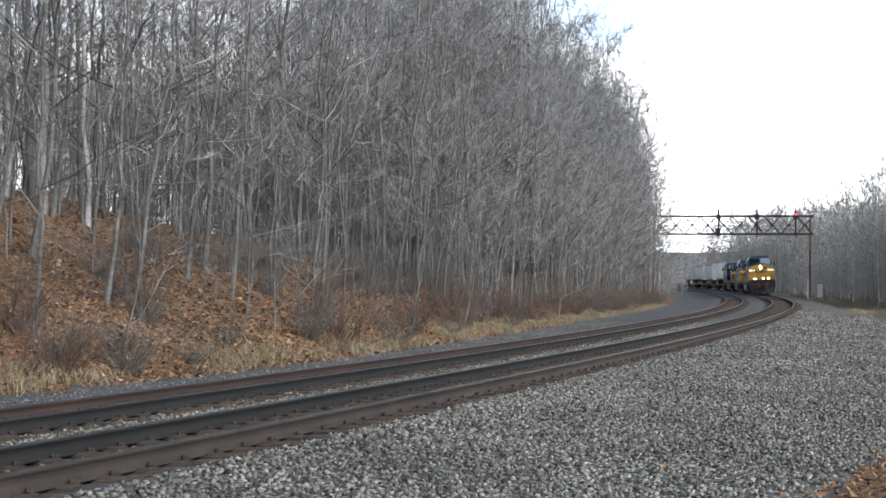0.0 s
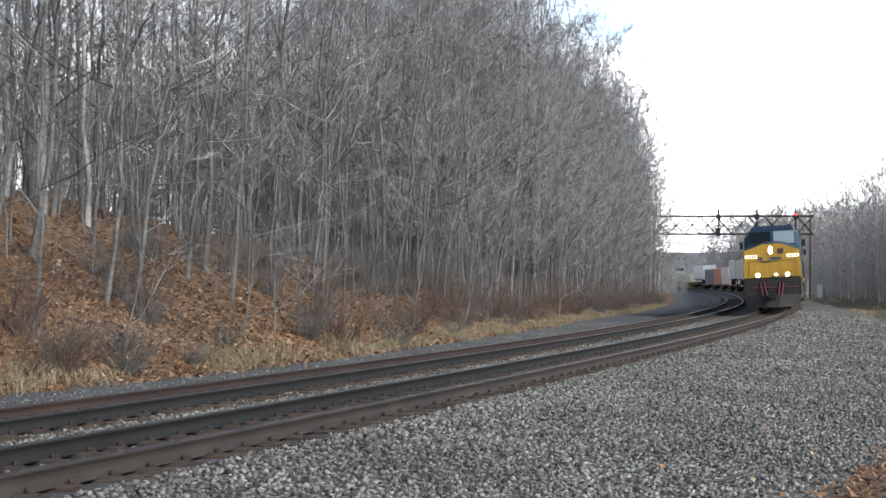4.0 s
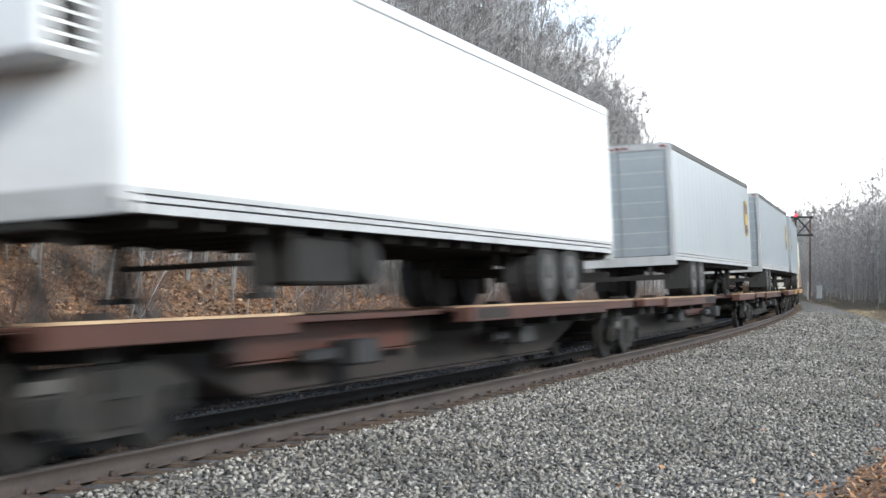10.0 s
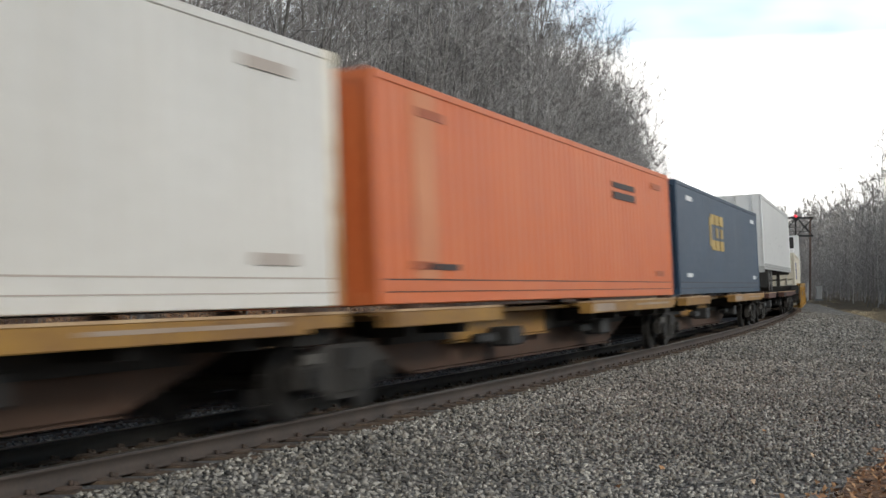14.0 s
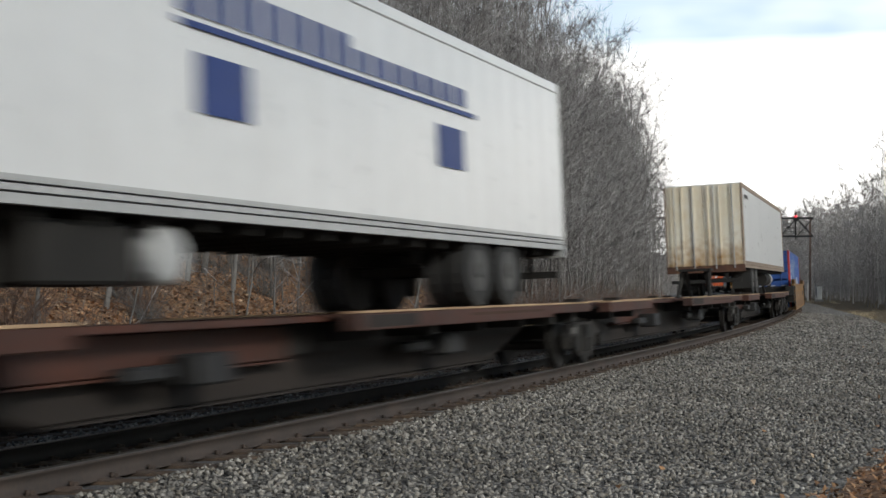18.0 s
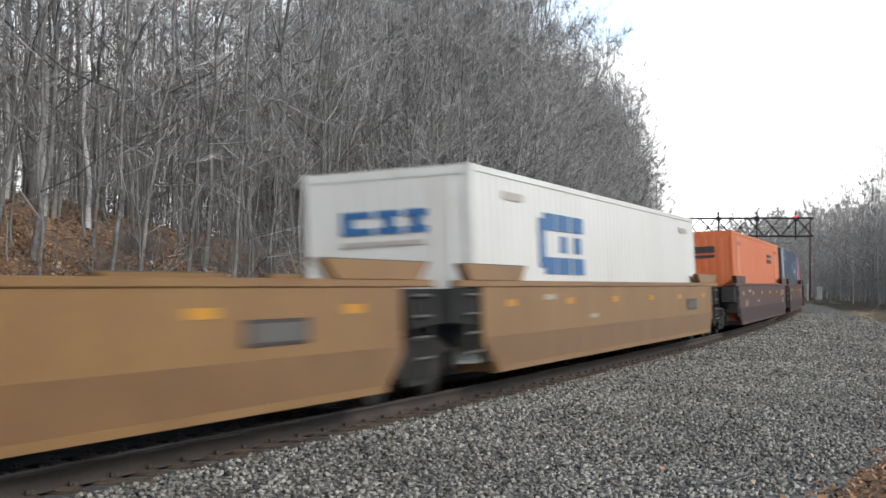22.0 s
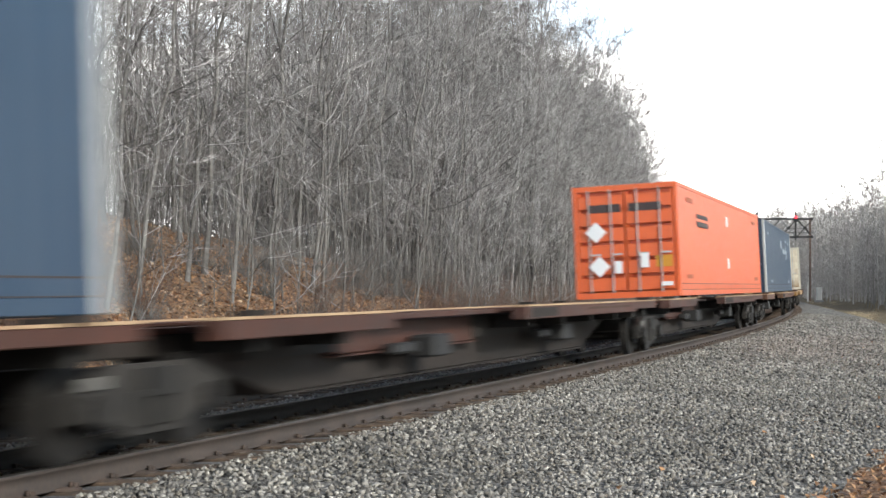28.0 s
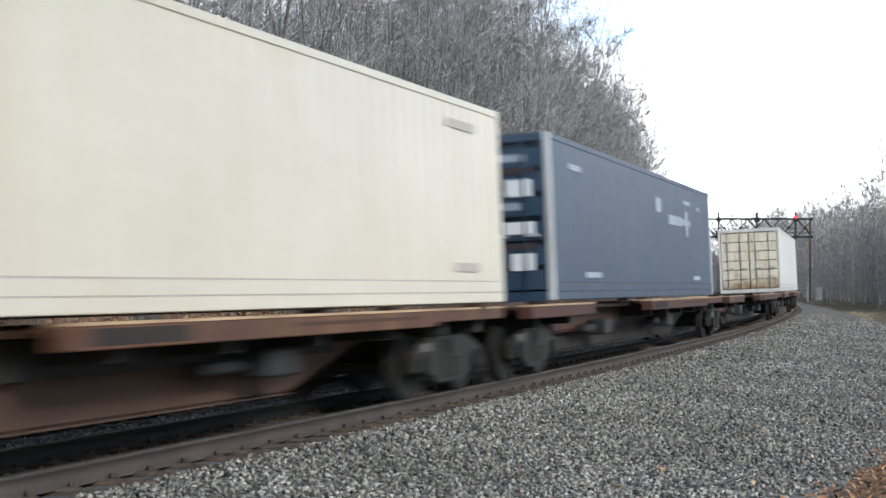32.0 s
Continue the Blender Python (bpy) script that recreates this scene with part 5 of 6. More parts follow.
        for x0, x1 in ((9.35, 10.1), (-10.35, -9.6)):
            st = part("step_well", boxes((x0, x1, min(s * 1.12, s * 1.18), max(s * 1.12, s * 1.18), 0.35, 1.54)), T["plow"], lo)
            for z in (0.38, 0.75, 1.12):
                part("step", boxes((x0, x1, min(s * 1.18, s * 1.5), max(s * 1.18, s * 1.5), z, z + 0.035)), T["dull_gold"], st, "yellow edged step")
    if rear_gold:
        for s in (-1, 1):
            bat = part("battery_box", boxes((1.9, 7.6, *sorted((s * 1.528, s * 1.56)), 1.772, 2.5)), T["tank"], lo, "dusty grey battery box", bevel=0.012)
            part("box_louvre", boxes(*((x, x + 0.5, *sorted((s * 1.561, s * 1.57)), 2.0 + k * 0.08, 2.04 + k * 0.08) for x in (4.0, 5.4) for k in range(5))), T["grille"], bat)
            part("box_shelf", boxes((1.92, 3.6, *sorted((s * 1.561, s * 1.6)), 2.12, 2.16)), T["shade_grime"], bat)
    # ends
    for x, way in ((10.3, 1), (-10.35, -1)):
        a, b = sorted((x, x + way * 0.1))
        part("end_plate", boxes((a, b, -1.5, 1.5, 0.85, 1.72)), T["plow"], lo)
        coupler(lo, way * L, way)
        for y, k in ((-0.62, 1), (-0.42, 1), (0.4, -1), (0.58, -1)):
            bend = [(x + way * (0.14 + 0.2 * math.sin(q * math.pi)), y + k * 0.3 * q, 1.5 - 0.85 * math.sin(q * math.pi * 0.72)) for q in np.linspace(0, 1, 8)]
            part("air_hose", rods(0.04, *zip(bend, bend[1:])), T["red_hose"], lo)
        part("draft_pocket", boxes((*sorted((x + way * 0.101, x + way * 0.2)), -0.42, 0.42, 0.62, 1.12)), T["shade_grime"], lo, bevel=0.03)
        part("end_bar", boxes((*sorted((x + way * 0.101, x + way * 0.15)), -1.4, -0.5, 1.5, 1.62), (*sorted((x + way * 0.101, x + way * 0.15)), 0.5, 1.4, 1.5, 1.62)), T["cast"], lo)
        part("cut_lever", rods(0.02, ((x + way * 0.15, -1.35, 1.25), (x + way * 0.15, 1.35, 1.25))), T["red_hose"], lo)
        bm = bmesh.new()
        k = way
        lo_r = [bm.verts.new((x + k * (0.45 if abs(y) < 1 else 0.1) + k * (0.25 if z < 0.5 else 0), y, z)) for y, z in ((-1.45, 0.85), (-0.5, 0.85), (0.5, 0.85), (1.45, 0.85))]
        hi_r = [bm.verts.new((x + k * (0.72 if abs(y) < 1 else 0.3), y, 0.2)) for y in (-1.38, -0.3, 0.3, 1.38)]
        back = [bm.verts.new((x - k * 0.02, y, z)) for y, z in ((-1.45, 0.85), (1.45, 0.85), (1.38, 0.2), (-1.38, 0.2))]
        for i in range(3):
            bm.faces.new((lo_r[i], hi_r[i], hi_r[i + 1], lo_r[i + 1]))
        bm.faces.new(back)
        bm.faces.new((lo_r[0], lo_r[1], lo_r[2], lo_r[3], back[1], back[0]))
        bm.faces.new((hi_r[3], hi_r[2], hi_r[1], hi_r[0], back[3], back[2]))
        bm.faces.new((lo_r[0], back[0], back[3], hi_r[0]))
        bm.faces.new((lo_r[3], hi_r[3], back[2], back[1]))
        bmesh.ops.recalc_face_normals(bm, faces=bm.faces[:])
        part("snow_plow", bm, T["plow"], lo, "scuffed snow plow")
    for ob in lo.children:
        if ob.name.split(".")[0] in FORWARD:
            ob.location.x = 0.35
    return lo


# ---- the train: flat and well cars ----
def platform_car(u0, u1, t0, t1, paint, low_paint, label, stands=(), last=False, turned=False):
    """One platform of an articulated flat car between two bogies."""
    car = thing("platform_car", label, "flat car", "platforms of the train")
    uc = (u0 + u1) / 2
    a, b = uc - u0, uc - u1                      # front and rear ends
    fa, fb = uc - t0, uc - t1
    L = a - b
    bm = bmesh.new()
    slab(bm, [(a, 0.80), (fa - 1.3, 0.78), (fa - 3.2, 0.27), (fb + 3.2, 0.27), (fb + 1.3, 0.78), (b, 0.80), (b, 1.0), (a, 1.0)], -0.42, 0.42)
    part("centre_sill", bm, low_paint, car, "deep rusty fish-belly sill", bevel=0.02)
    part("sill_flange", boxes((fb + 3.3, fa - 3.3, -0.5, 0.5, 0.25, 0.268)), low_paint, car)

    def span(d0, d1):
        """A stretch given by its distances from the platform's leading end."""
        return (b + d0, b + d1) if turned else (a - d1, a - d0)
    x0, x1 = span(3.4, 9.3)
    for s in (-1, 1):
        y0, y1 = sorted((s * 0.421, s * 0.56))
        g0, g1 = span(4.3, 8.9)
        part("inner_sill", boxes((g0, g1, y0, y1, 0.64, 1.02)), paint, car, bevel=0.012)
        part("sill_lip", boxes((g0, g1, *sorted((s * 0.421, s * 0.61)), 0.61, 0.632)), paint, car)
        # beneath the outer sills the web turns near-black, a painted shade
        for h0, h1 in ((fb + 2.3, g0 - 0.01), (g1 + 0.01, fa - 2.3)):
            if h1 - h0 > 0.4:
                part("inner_sill", boxes((h0, h1, y0, y1, 0.68, 1.02)), T["shade_grime"], car)
        part("deck_edge", boxes((x0, x1, *sorted((s * 0.561, s * 0.95)), 1.04, 1.10)), paint, car)
    for d0, d1, z0, y in ((0.5, 4.2, 0.93, 1.42), (9.0, 15.9, 0.92, 1.42), (16.0, L - 0.4, 0.97, 1.36)):
        x0, x1 = span(d0, d1)
        for s in (-1, 1):
            y0, y1 = sorted((s * 1.18, s * y))
            sill = part("side_sill", boxes((x0, x1, y0, y1, z0, 1.115), (x0, x1, min(s * 1.1, s * 1.18), max(s * 1.1, s * 1.18), 1.06, 1.115)), paint, car, bevel=0.012)
            part("sill_edge", boxes((x0 + 0.01, x1 - 0.01, y0 - 0.004, y1 + 0.004, 1.1152, 1.142)), T["worn_edge"], sill, "scuffed tan top edge")
            if d0 == 9.0:
                q0, q1 = span(9.2, 10.6)
                part("paint_patch", boxes((q0, q1, *sorted((s * 1.42, s * 1.424)), 0.95, 1.09)), T["faded_patch"] if paint is T["ochre_car"] else T["brown_belly"], sill)
                q0, q1 = span(12.4, 15.4)
                part("reporting_bar", boxes((q0, q1, *sorted((s * 1.42, s * 1.424)), 1.02, 1.06)), T["faded_patch"] if paint is T["ochre_car"] else T["ochre_belly"], sill)
        n = max(2, int((x1 - x0) / 1.5))
        for i in range(n):
            x = x0 + (i + 0.5) * (x1 - x0) / n
            # dark colour here also stands for the shade under the deck
            part("crossbearer", boxes((x - 0.1, x + 0.1, -1.2, 1.2, 0.80, 1.0)), T["shade_grime"], car)
        part("deck_plate", boxes((x0 + 0.02, x1 - 0.02, -1.1, -0.46, 1.085, 1.11), (x0 + 0.02, x1 - 0.02, 0.46, 1.1, 1.085, 1.11)), paint, car)
    part("deck_spine", boxes((b + 0.1, a - 0.1, -0.42, 0.42, 1.001, 1.06)), paint, car)
    for x in (a - 1.2, b + 1.2):
        for y in (-1.42, 1.15):
            part("corner_pedestal", boxes((x - 0.16, x + 0.16, y, y + 0.27, 1.1425, 1.2)), low_paint, car)
    for x in (b + L * 0.3, b + L * 0.62):
        part("brake_gear", boxes((x, x + 0.6, 0.62, 1.0, 0.5, 0.8), (x + 0.8, x + 1.5, 0.65, 0.85, 0.58, 0.72)), M["black"], car, bevel=0.03)
    for x, way in stands:
        # a folding stand that carries a trailer's nose
        stand = part("trailer_stand", boxes((x - 0.3, x + 0.3, -0.5, 0.5, 1.93, 2.0)), T["shade_grime"], car, "steel trailer hitch stand")
        for foot, y, top in ((0.5, 0.5, 0.42), (-0.7, 0.3, 0.3)):
            for s in (-1, 1):
                part("stand_leg", rods(0.06, ((x + foot * way, s * y, 1.1), (x, s * top, 1.93))), T["shade_grime"], stand)
    freight_bogie(car, fa)
    if last:
        freight_bogie(car, fb)
        coupler(car, b - 0.02, -1)
    runs(car, t0, t1, uc)
    return car, (t0, t1, uc)


def well_car(u0, u1, t0, t1, paint, low_paint, label, ribs=0, last=False, caps=True, marks=True, cap_paint=None):
    car = thing("well_car", label, "well car", "well cars of the train")
    uc = (u0 + u1) / 2
    a, b, fa, fb = uc - u0, uc - u1, uc - t0, uc - t1
    w0, w1 = fb + 1.3, fa - 1.3                # the well between the bogies
    for s in (-1, 1):
        y0, y1 = sorted((s * 1.44, s * 1.47))
        bm = bmesh.new()
        slab(bm, [(w0, 0.62), (w0 + 0.5, 0.24), (w1 - 0.5, 0.24), (w1, 0.62), (w1, 1.42), (w0, 1.42)], y0, y1)
        side = part("side_sheet", bm, paint, car, "tall side sheet of the well")
        c0, c1 = sorted((s * 1.36, s * (1.585 if ribs else 1.496)))
        part("top_chord", boxes((w0 - 0.9, w1 + 0.9, c0, c1, 1.40, 1.49)), paint, side, bevel=0.012)
        if not ribs:
            d0, d1 = sorted((s * 1.471, s * 1.49))
            bm = bmesh.new()
            slab(bm, [(w0 + 0.12, 0.62), (w0 + 0.5, 0.3), (w1 - 0.5, 0.3), (w1 - 0.12, 0.62), (w1 - 0.12, 0.72), (w0 + 0.12, 0.72)], d0, d1)
            part("lower_side", bm, low_paint, side, "darker lower side")
            part("bottom_chord", boxes((w0 + 0.5, w1 - 0.5, c0, c1, 0.22, 0.3)), paint, side)
        else:
            part("bottom_chord", boxes((w0 + 0.4, w1 - 0.4, c0, c1, 0.2, 0.27)), paint, side)
            part("upper_band", boxes((w0, w1, *sorted((s * 1.471, s * 1.52)), 1.28, 1.40)), paint, side)
            for i in range(ribs):
                x = w0 + 0.4 + i * (w1 - w0 - 0.8) / (ribs - 1)
                part("rib", boxes((x - 0.07, x + 0.07, *sorted((s * 1.471, s * 1.56)), 0.272, 1.278)), paint, side)
        if marks == "plates":
            for x in (w0 + 1.2, w1 - 4.6):
                part("notice_plate", boxes((x, x + 1.1, *sorted((s * 1.561, s * 1.57)), 0.82, 1.08)), T["tank"], side)
        elif marks:
            e0, e1 = sorted((s * (1.475 if not ribs else 1.528), s * (1.482 if not ribs else 1.534)))
            z = 1.12
            for k in range(6):
                x = w1 - 1.2 - k * (w1 - w0 - 2.4) / 5
                part("reflector", boxes((x - 0.22, x + 0.22, e0, e1, z, z + 0.1)), T["reflector"], side)
            if paint is T["mauve_car"]:
                for x, z in ((w0 + 0.9, 1.06), (w0 + 1.0, 0.74), (w1 - 2.5, 0.78)):
                    for k in range(4):
                        part("notice_bar", boxes((x + 0.05 * k, x + 0.9 - 0.07 * k, e0, e1, z + k * 0.055, z + k * 0.055 + 0.025)), T["decal_faint"], side)
                part("paint_patch", boxes((w0 + 1.9, w0 + 2.35, e0, e1, 0.98, 1.2)), T["worn_edge"], side)
            else:
                part("notice_plate", boxes((w0 + 2.2, w0 + 3.4, e0, e1, 0.84, 1.1)), T["decal_dark"], side)
                part("notice_bar", boxes((w0 + 2.28, w0 + 3.32, *(sorted((e1, e1 + 0.004)) if s > 0 else sorted((e0, e0 - 0.004))), 0.88, 1.06)), T["tank"], side)
            part("reporting_bar", boxes((w1 - 3.4, w1 - 2.8, e0, e1, 1.2, 1.28)), T["decal_faint"], side)
            part("reporting_bar", boxes((w1 - 6.0, w1 - 5.5, e0, e1, 0.86, 0.93)), T["decal_faint"], side)
    for i in range(9):
        x = w0 + 0.6 + i * (w1 - w0 - 1.2) / 8
        part("cross_member", boxes((x - 0.12, x + 0.12, -1.43, 1.43, 0.24, 0.36)), low_paint, car)
    for x, way in ((w1, 1), (w0, -1)):
        e = a if way > 0 else b
        x0, x1 = sorted((x, e - way * 0.1))
        part("end_deck", boxes((x0, x1, -0.6, 0.6, 0.78, 1.1)), T["shade_grime"], car)
        p0, p1 = sorted((x, x - way * 0.08))
        part("bulkhead", boxes((p0, p1, -1.42, 1.42, 0.6, 1.40)), T["shade_grime"], car)
        for s in (-1, 1):
            y0, y1 = sorted((s * 1.1, s * 1.45))
            bm = bmesh.new()
            slab(bm, [(x, 1.38), (x + way * 1.0, 1.38), (x + way * 1.15, 0.95), (x + way * 0.2, 0.9)], y0, y1)
            part("end_shroud", bm, T["shade_grime"], car)
            for d in (0.25, 0.75):
                part("ladder_rail", rods(0.02, ((x + way * d, s * 1.5, 0.5), (x + way * d, s * 1.5, 1.4))), T["cast"], car)
            for z in (0.55, 0.8, 1.05, 1.3):
                part("rung", rods(0.02, ((x + way * 0.25, s * 1.5, z), (x + way * 0.75, s * 1.5, z))), T["tank"], car)
        if caps:
            q0, q1 = sorted((x - way * 1.9, x + way * 0.75))
            for s in (-1, 1):
                y0, y1 = sorted((s * 1.37, s * 1.5))
                bm = bmesh.new()
                slab(bm, [(q0 + 0.25, 1.492), (q1 - 0.25, 1.492), (q1, 1.70), (q0, 1.70)], y0, y1)
                cap = part("guide_cap", bm, cap_paint or paint, car)
                part("cap_edge", boxes((q0 + 0.01, q1 - 0.01, y0 + 0.01, y1 - 0.01, 1.7005, 1.714)), T["tank"], cap, "bare worn top edge")
    freight_bogie(car, fa)
    if last:
        freight_bogie(car, fb)
    runs(car, t0, t1, uc)
    return car, (t0, t1, uc)


# ---- the train: containers and trailers ----
def ribbed_side(bm, x0, x1, y, z0, z1, pitch, depth, s):
    """A pressed side panel with upright ribs."""
    n = max(1, int((x1 - x0) / pitch))
    p = (x1 - x0) / n
    pts = []
    for i in range(n):
        a = x0 + i * p
        pts += [(a, y), (a + 0.32 * p, y), (a + 0.5 * p, y - s * depth), (a + 0.82 * p, y - s * depth)]
    pts.append((x1, y))
    lo = [bm.verts.new((x, yy, z0)) for x, yy in pts]
    hi = [bm.verts.new((x, yy, z1)) for x, yy in pts]
    for i in range(len(pts) - 1):
        f = (lo[i], lo[i + 1], hi[i + 1], hi[i])
        bm.faces.new(f if s < 0 else f[::-1])


def container(length, height, paint, label, post=None, door=None, doors_first=True, pitch=0.3, depth=0.011, band=True, name="container", front_plain=None):
    """A freight container; its floor lies at z = 0, its first end faces forward."""
    c = thing(name, label, "container", "containers of the train")
    h, w, L = height, 1.29, length / 2
    post, door = post or paint, door or paint
    z0 = 0.30 if band else 0.16
    for s in (-1, 1):
        bm = bmesh.new()
        ribbed_side(bm, -L + 0.16, L - 0.16, s * (w - 0.012), z0, h - 0.10, pitch, depth, s)
        part("side_panel", bm, paint, c)
        y0, y1 = sorted((s * (w - 0.10), s * w))
        part("top_rail", boxes((-L + 0.161, L - 0.161, y0, y1, h - 0.10, h)), paint, c, bevel=0.01)
        part("bottom_rail", boxes((-L + 0.161, L - 0.161, y0, y1, 0.0, 0.14)), paint, c, bevel=0.01)
        if band:
            b0, b1 = sorted((s * (w - 0.05), s * (w - 0.006)))
            lower = part("lower_band", boxes((-L + 0.161, L - 0.161, b0, b1, 0.142, 0.298)), paint, c)
            part("band_seam", boxes((-L + 0.162, L - 0.162, *sorted((s * (w - 0.02), s * (w - 0.003))), 0.285, 0.302), (-L + 0.162, L - 0.162, *sorted((s * (w - 0.02), s * (w - 0.003))), 0.1405, 0.152)), T["decal_faint"] if paint in (T["white_box"], T["cream_box"]) else T["decal_dark"], lower)
        for e in (-1, 1):
            x0, x1 = sorted((e * (L - 0.16), e * L))
            part("corner_post", boxes((x0, x1, y0, y1, 0.0, h)), post, c, bevel=0.012)
            part("corner_casting", boxes((x0 - 0.002, x1 + 0.002, min(y0, y1) - 0.002, max(y0, y1) + 0.004, h - 0.12, h + 0.006)), post, c)
    part("roof", boxes((-L + 0.16, L - 0.16, -w + 0.1, w - 0.1, h - 0.06, h - 0.02)), paint, c)
    part("floor", boxes((-L + 0.16, L - 0.16, -w + 0.1, w - 0.1, 0.05, 0.14)), T["deep_brown"], c)
    for e in (-1, 1):
        is_door = (e > 0) == doors_first
        x0, x1 = sorted((e * (L - 0.07), e * (L - 0.02)))
        for lo_z, hi_z in ((0.0, 0.15), (h - 0.13, h)):
            part("end_beam", boxes((*sorted((e * (L - 0.12), e * L)), -w + 0.1, w - 0.1, lo_z, hi_z)), paint, c)
        if is_door:
            for k in (-1, 1):
                y0, y1 = sorted((k * 0.015, k * (w - 0.11)))
                leaf = part("door_leaf", boxes((*sorted((e * (L - 0.2), e * (L - 0.15))), y0, y1, 0.16, h - 0.14)), door, c)
                step = (h - 0.34) / 6
                for j in range(6):
                    part("door_pressing", boxes((*sorted((e * (L - 0.149), e * (L + 0.012))), y0 + 0.02, y1 - 0.02, 0.18 + j * step, 0.18 + (j + 1) * step - (0.03 if door is T["stain_door"] or door is T["white_box"] else 0.085))), door, leaf, bevel=0.012)
                for y in (y0 + 0.01, y1 - 0.05):
                    part("door_stile", boxes((*sorted((e * (L - 0.149), e * (L + 0.008))), y, y + 0.04, 0.17, h - 0.15)), door, leaf)
                for f in (0.25, 0.72):
                    y = y0 + f * (y1 - y0)
                    part("lock_rod", rods(0.016, ((e * (L + 0.044), y, 0.12), (e * (L + 0.044), y, h - 0.1))), T["pale_post"] if paint in (T["vivid_orange"], T["white_box"], T["cream_box"]) else paint, leaf, "lock rod")
                    part("handle", boxes((*sorted((e * (L + 0.05), e * (L + 0.075))), y, y + 0.26, 1.05, 1.09)), T["pale_post"], leaf)
        else:
            nn = 9
            wall = part("end_wall", boxes((x0, x1, -w + 0.1, w - 0.1, 0.15, h - 0.13)), front_plain or paint, c)
            for j in range(nn):
                y = -w + 0.2 + j * (2 * w - 0.4) / nn
                part("pressing", boxes((*sorted((e * (L - 0.021), e * (L - 0.003))), y, y + (2 * w - 0.4) / nn * 0.55, 0.2, h - 0.18)), front_plain or paint, wall)
    return c


def decal(parent, rows, mat, name="marking", label=""):
    """Flat markings on the near side (x0, x1, z0, z1), a little proud of it."""
    for x0, x1, z0, z1 in rows:
        part(name, boxes((x0, x1, 1.281, 1.294, z0, z1)), mat, parent, label)


def end_decal(parent, x, rows, mat, name="marking"):
    for y0, y1, z0, z1 in rows:
        part(name, boxes((x, x + 0.012, y0, y1, z0, z1)), mat, parent)


def trailer(length, paint, label, nose_first=True, reefer=False, door=None, ribs=False, rail=None, top_dark=False, roll=False):
    """A road trailer; z = 0 is the deck it stands on. Its first end faces forward."""
    t = thing("semi_trailer", label, "trailer", "trailers of the train")
    L, w, z0, z1 = length / 2, 1.28, 0.88, 3.68
    door = door or paint
    f = 1 if nose_first else -1
    for s in (-1, 1):
        bm = bmesh.new()
        ribbed_side(bm, -L + 0.06, L - 0.06, s * (w - 0.006), z0 + 0.22, z1 - 0.16, 0.62, 0.006, s)
        part("side_panel", bm, paint, t)
        y0, y1 = sorted((s * (w - 0.06), s * (w + 0.012)))
        part("top_rail", boxes((-L + 0.02, L - 0.02, y0, y1, z1 - 0.16, z1)), (rail or T["tank"]) if top_dark else paint, t, bevel=0.015)
        part("bottom_rail", boxes((-L + 0.02, L - 0.02, y0, y1, z0, z0 + 0.08)), rail or T["pale_post"], t)
        part("scuff_band", boxes((-L + 0.02, L - 0.02, y0 + 0.004, y1 - 0.004, z0 + 0.1, z0 + 0.15)), rail or T["pale_post"], t)
        part("scuff_band", boxes((-L + 0.02, L - 0.02, y0 + 0.002, y1 - 0.006, z0 + 0.17, z0 + 0.22)), rail or T["pale_post"], t)
        for e in (-1, 1):
            part("corner_post", boxes((*sorted((e * (L - 0.07), e * L)), y0, y1, z0, z1)), rail if ribs else paint, t, bevel=0.02)
    part("roof", boxes((-L, L, -w + 0.05, w - 0.05, z1 - 0.03, z1 + 0.005)), paint, t)
    part("floor", boxes((-L, L, -w + 0.06, w - 0.06, z0 + 0.02, z0 + 0.12)), T["shade_grime"], t)
    for i in range(int(length / 0.8)):
        x = -L + 0.3 + i * 0.8
        part("floor_beam", boxes((x, x + 0.06, -w + 0.07, w - 0.07, z0 - 0.1, z0 + 0.02)), T["shade_grime"], t)
    # nose and doors
    part("nose_wall", boxes((*sorted((f * (L - 0.06), f * L)), -w + 0.06, w - 0.06, z0, z1)), paint, t, bevel=0.015)
    part("nose_band", boxes((*sorted((f * L, f * (L + 0.012))), -w + 0.1, w - 0.1, z0, z0 + 0.25)), T["pale_post"], t)
    for k in (-1, 1):
        y0, y1 = sorted((k * 0.012, k * (w - 0.07)))
        lf = part("door_leaf", boxes((*sorted((-f * (L - 0.05), -f * L)), y0, y1, z0 + 0.02, z1 - 0.02)), door, t)
        if ribs:
            part("door_rib", boxes(*((*sorted((-f * L, -f * (L + 0.04))), y0 + 0.1 + j * 0.38, y0 + 0.16 + j * 0.38, z0 + 0.1, z1 - 0.08) for j in range(3))), door, lf)
        if not roll:
            part("lock_rod", rods(0.018, ((-f * (L + 0.05), k * 0.35, z0), (-f * (L + 0.05), k * 0.35, z1 - 0.05)), ((-f * (L + 0.05), k * 0.95, z0), (-f * (L + 0.05), k * 0.95, z1 - 0.05))), T["pale_post"], lf)
    if roll:
        door_frame = part("door_frame", boxes((*sorted((-f * (L - 0.04), -f * (L + 0.03))), -w, w, z1 - 0.16, z1 - 0.01), (*sorted((-f * (L - 0.04), -f * (L + 0.03))), -w, -w + 0.11, z0 + 0.1, z1 - 0.17), (*sorted((-f * (L - 0.04), -f * (L + 0.03))), w - 0.11, w, z0 + 0.1, z1 - 0.17)), T["pale_post"], t, "grey steel door surround")
        part("door_seam", boxes(*((*sorted((-f * (L + 0.001), -f * (L + 0.006))), -w + 0.12, w - 0.12, z0 + 0.3 + j * 0.36, z0 + 0.32 + j * 0.36) for j in range(7))), T["pale_post"], door_frame)
